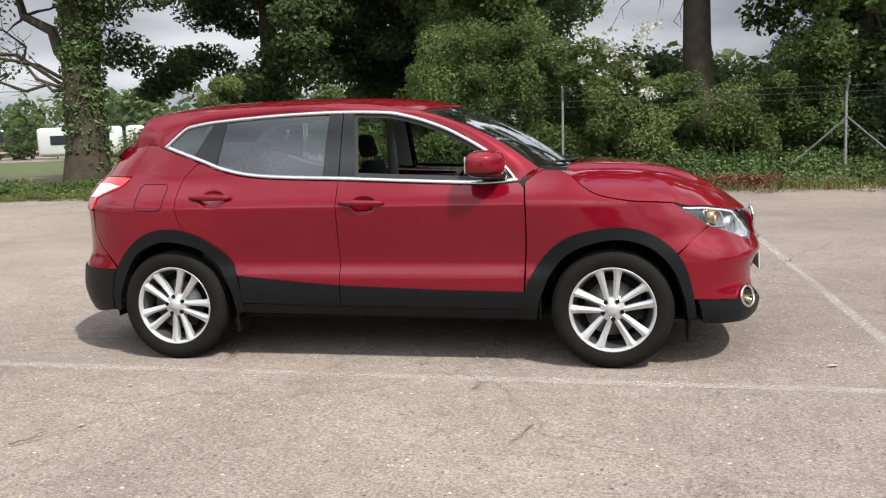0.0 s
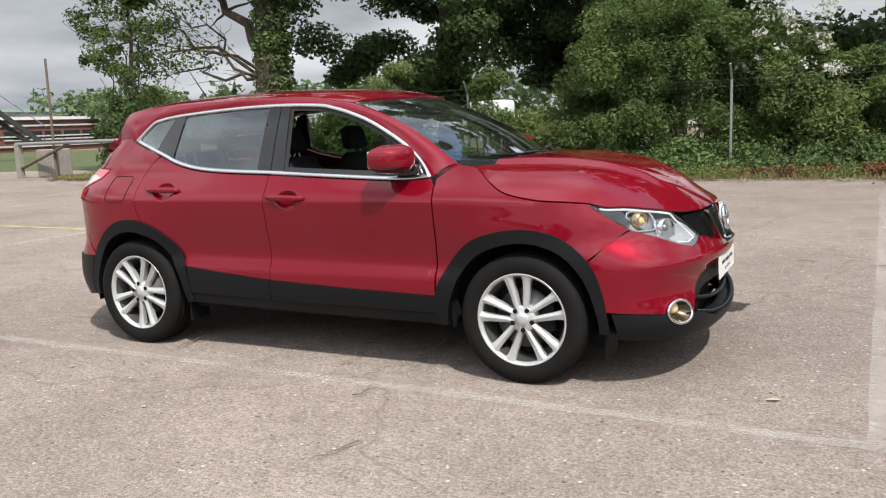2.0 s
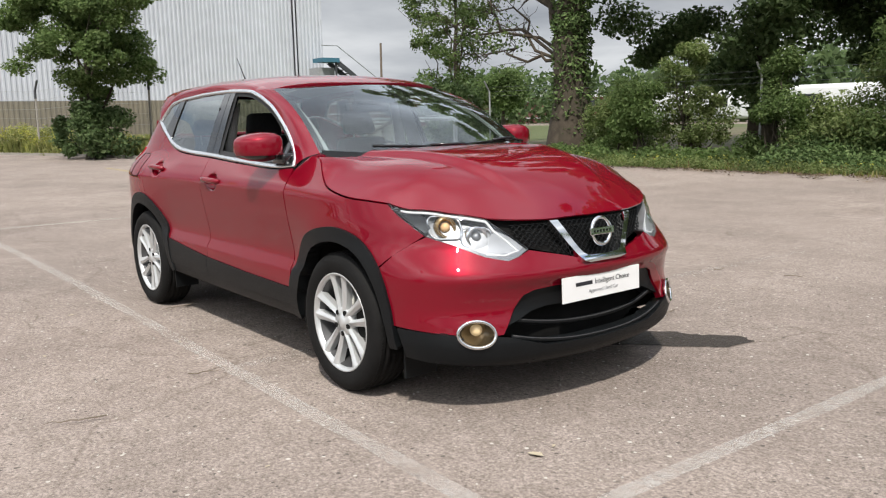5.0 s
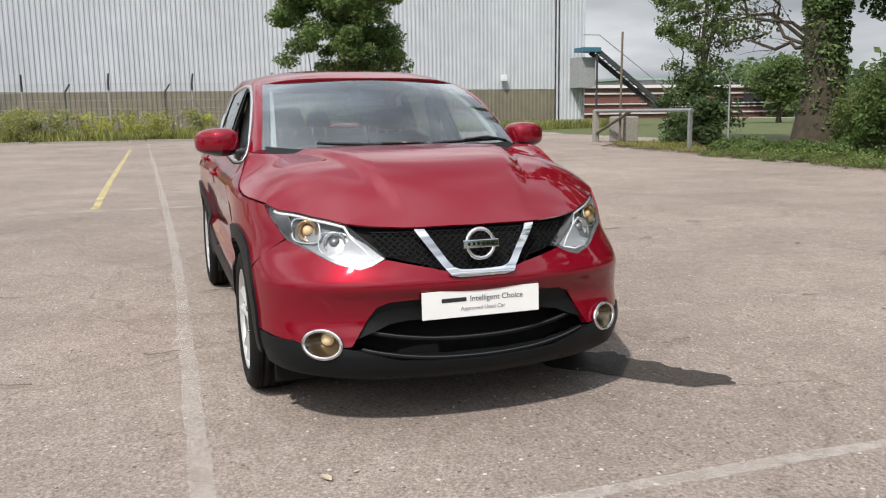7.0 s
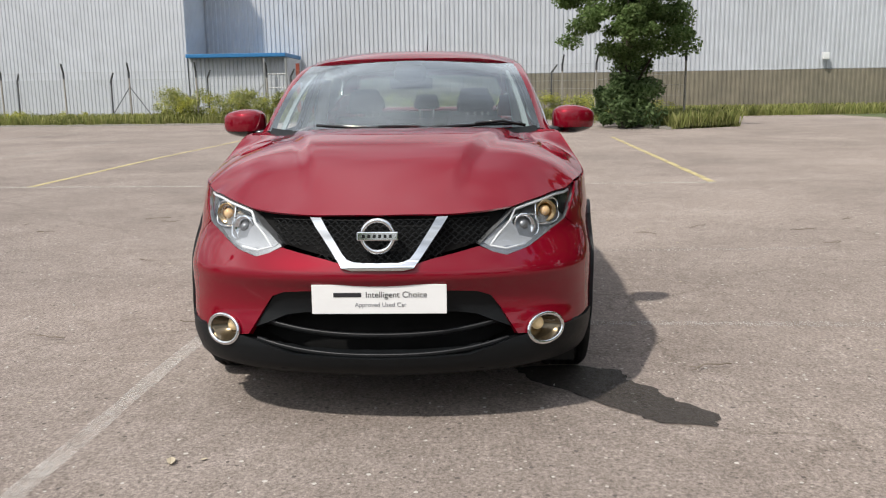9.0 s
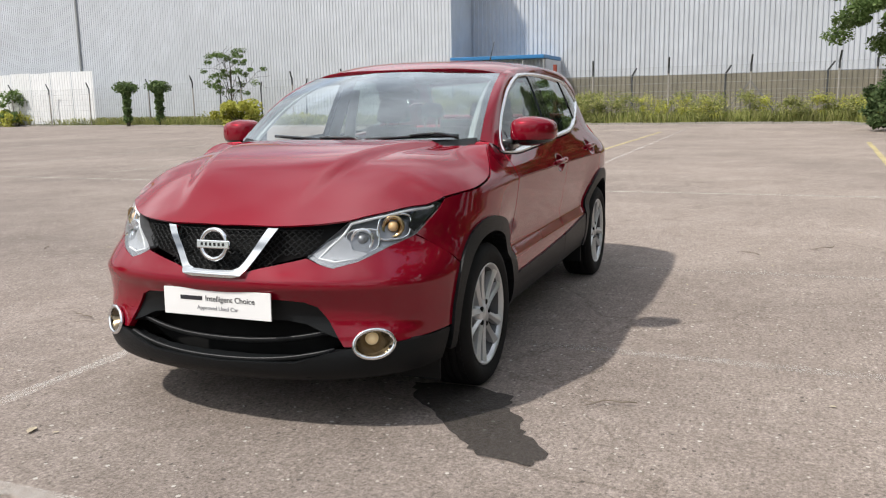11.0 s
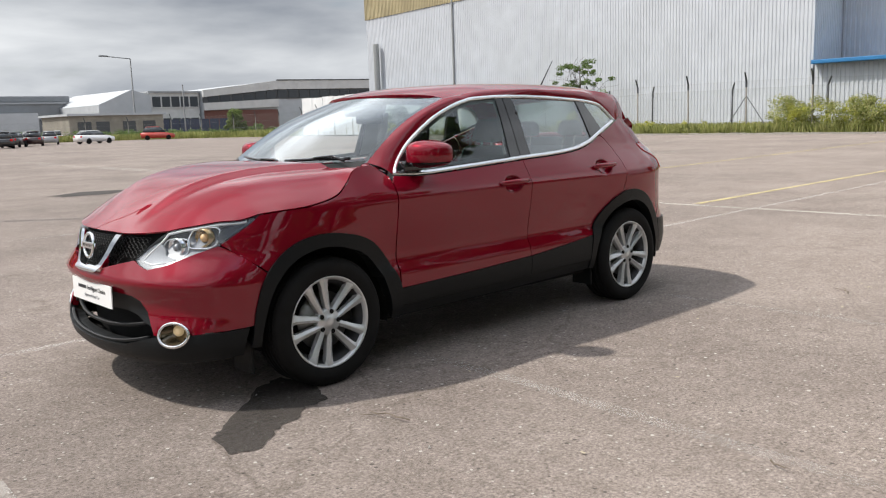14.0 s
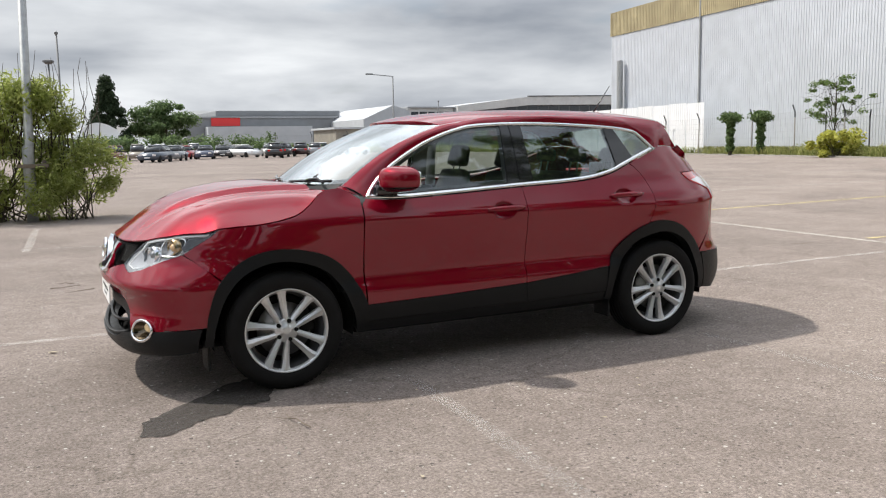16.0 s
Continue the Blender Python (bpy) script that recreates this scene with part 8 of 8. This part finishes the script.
CARS = [(-9.6, -90.5, 62, (0.02, 0.035, 0.06), "dark blue parked car far across the car park", 0.1), (-15.6, -108.7, 70, (0.35, 0.01, 0.015), "red parked car far across the car park", 0.0),
        (-17.4, -104.5, 75, (0.03, 0.04, 0.08), "dark blue parked saloon far across the car park", 0.0), (-24.6, -125.0, 80, (0.35, 0.36, 0.37), "silver parked car far across the car park", 0.0),
        (-24.2, -112.6, 118, (0.70, 0.71, 0.72), "white parked hatchback far across the car park", 0.0), (-25.4, -101.0, 258, (0.012, 0.012, 0.014), "black parked car far across the car park", 0.15),
        (-32.2, -111.8, 250, (0.03, 0.012, 0.014), "dark maroon parked car far across the car park", 0.15), (-46.5, -146.0, 250, (0.68, 0.69, 0.70), "white parked car at the end of the row", 0.15),
        (-40.0, -112.0, 196, (0.75, 0.75, 0.76), "white parked saloon beyond the row", 0.0), (-9.6, -108.0, 85, (0.22, 0.19, 0.15), "beige parked car far across the car park", 0.25),
        (-14.0, -121.0, 85, (0.5, 0.5, 0.5), "pale grey parked car in the back row", 0.2), (-20.0, -128.0, 85, (0.6, 0.6, 0.6), "white parked van-like car in the back row", 0.3),
        (-33.0, -128.0, 85, (0.4, 0.41, 0.42), "silver parked car in the back row", 0.0), (-38.0, -132.0, 85, (0.45, 0.45, 0.44), "grey parked car in the back row", 0.1),
        (-4.0, -98.0, 80, (0.4, 0.42, 0.4), "silver parked car behind the bush", 0.0), (-1.0, -99.0, 80, (0.5, 0.5, 0.5), "pale parked car behind the bush", 0.1),
        (-12.6, -97.5, 70, (0.16, 0.17, 0.18), "grey parked car far across the car park", 0.05), (-20.6, -110.0, 80, (0.02, 0.02, 0.022), "black parked saloon far across the car park", 0.0),
        (-28.8, -108.5, 240, (0.015, 0.015, 0.018), "black parked estate far across the car park", 0.1), (-6.4, -101.0, 80, (0.12, 0.02, 0.02), "maroon parked car far across the car park", 0.1),
        (-29.6, -119.0, 85, (0.62, 0.62, 0.63), "white parked car in the back row", 0.05), (-36.4, -118.5, 250, (0.30, 0.31, 0.33), "silver parked car near the end of the row", 0.1),
        (-54.5, -124.0, 158, (0.42, 0.035, 0.02), "orange-red parked car behind the far fence", 0.25)]
for x, y, a, col, lab, tall in CARS:
    parked_car(col, lab, tall).matrix_basis = pose(2.5 + 0.82 * (x - 2.5), 4.5 + 0.82 * (y - 4.5), 0, 0, 0, a)

# ---- twigs and leaves on the tarmac ----
tg = random.Random(17)


def twig(x, y, a, length, seed):
    g = random.Random(seed)
    root = empty("twig", pose(x, y, 0.008, 0, 0, a))
    tagged(root, "thin dry brown twig lying on the tarmac", "twig", "twigs on the tarmac")
    pts = [(length * k / 7, g.uniform(-0.03, 0.03) * length * 2, 0.004 + g.uniform(0, 0.012)) for k in range(8)]
    part("stalk", tube(pts, [0.004, 0.004, 0.0035, 0.003, 0.003, 0.003, 0.002, 0.001], 5), M_wood, root)
    if g.random() < 0.6:
        p = pts[4]
        part("side_shoot", tube([p, (p[0] + 0.06, p[1] + 0.05, 0.01), (p[0] + 0.10, p[1] + 0.06, 0.006)], [0.0025, 0.002, 0.001], 5), M_wood, root)


M_dry = mat("dry_leaf", (0.42, 0.36, 0.26), 0.8, var=0.3, scale=40)
for k in range(34):
    twig(tg.uniform(-4, 5.5), tg.choice((tg.uniform(-4.6, -1.2), tg.uniform(1.3, 4.8), tg.uniform(-4.6, 4.8))), tg.uniform(0, 360), tg.uniform(0.10, 0.34), k)


def dry_leaf(x, y, a, size, tilt):
    bm = bmesh.new()
    row = [(-0.5, 0.0, 0.02), (-0.2, 0.22, 0.05), (0.25, 0.20, 0.09), (0.5, 0.0, 0.03), (0.25, -0.20, 0.07), (-0.2, -0.22, 0.06)]
    top = [bm.verts.new((p[0] * size, p[1] * size, 0.004 + p[2] * size)) for p in row]
    c = bm.verts.new((0, 0, 0.004))
    for i in range(6):
        bm.faces.new((top[i], c, top[(i + 1) % 6]))
    ob = part("fallen_leaf", bm, M_dry)
    tagged(ob, "small pale dry leaf lying on the tarmac", "leaf", "leaves on the tarmac")
    ob.matrix_basis = pose(x, y, 0.002, 0, 0, a)
    return ob


dry_leaf(2.505, -0.734, 20, 0.07, 0)
dry_leaf(2.49, -0.62, 120, 0.03, 0)
for k in range(46):
    dry_leaf(tg.uniform(-5, 5.2), tg.choice((tg.uniform(-4.6, -1.0), tg.uniform(1.2, 4.8))), tg.uniform(0, 360), tg.uniform(0.02, 0.05), 0)


# grit and small stones on the tarmac
pg = np.random.default_rng(23)
pn = 1100
pc = np.stack([pg.uniform(-4.5, 6.5, pn), pg.uniform(-5.5, 6.0, pn), np.full(pn, 0.003)], 1)
pr = 0.003 + 0.006 * pg.random((pn, 1)) ** 2
octa = np.array([(1, 0, 0), (0, 1, 0), (-1, 0, 0), (0, -1, 0), (0, 0, 1), (0, 0, -0.5)], float)
pv = (pc[:, None, :] + octa[None] * pr[:, None, :] * (0.7 + 0.6 * pg.random((pn, 6, 1)))).reshape(-1, 3)
pf = [(6 * k + a, 6 * k + b, 6 * k + c) for k in range(pn) for a, b, c in ((0, 1, 4), (1, 2, 4), (2, 3, 4), (3, 0, 4), (1, 0, 5), (2, 1, 5), (3, 2, 5), (0, 3, 5))]
grit = link_mesh("grit", [tuple(v) for v in pv], pf, mat("pale_grit", (0.42, 0.39, 0.36), 0.9, var=0.3, scale=60))
tagged(grit, "loose pale grit scattered over the tarmac", "grit", kind="stuff")
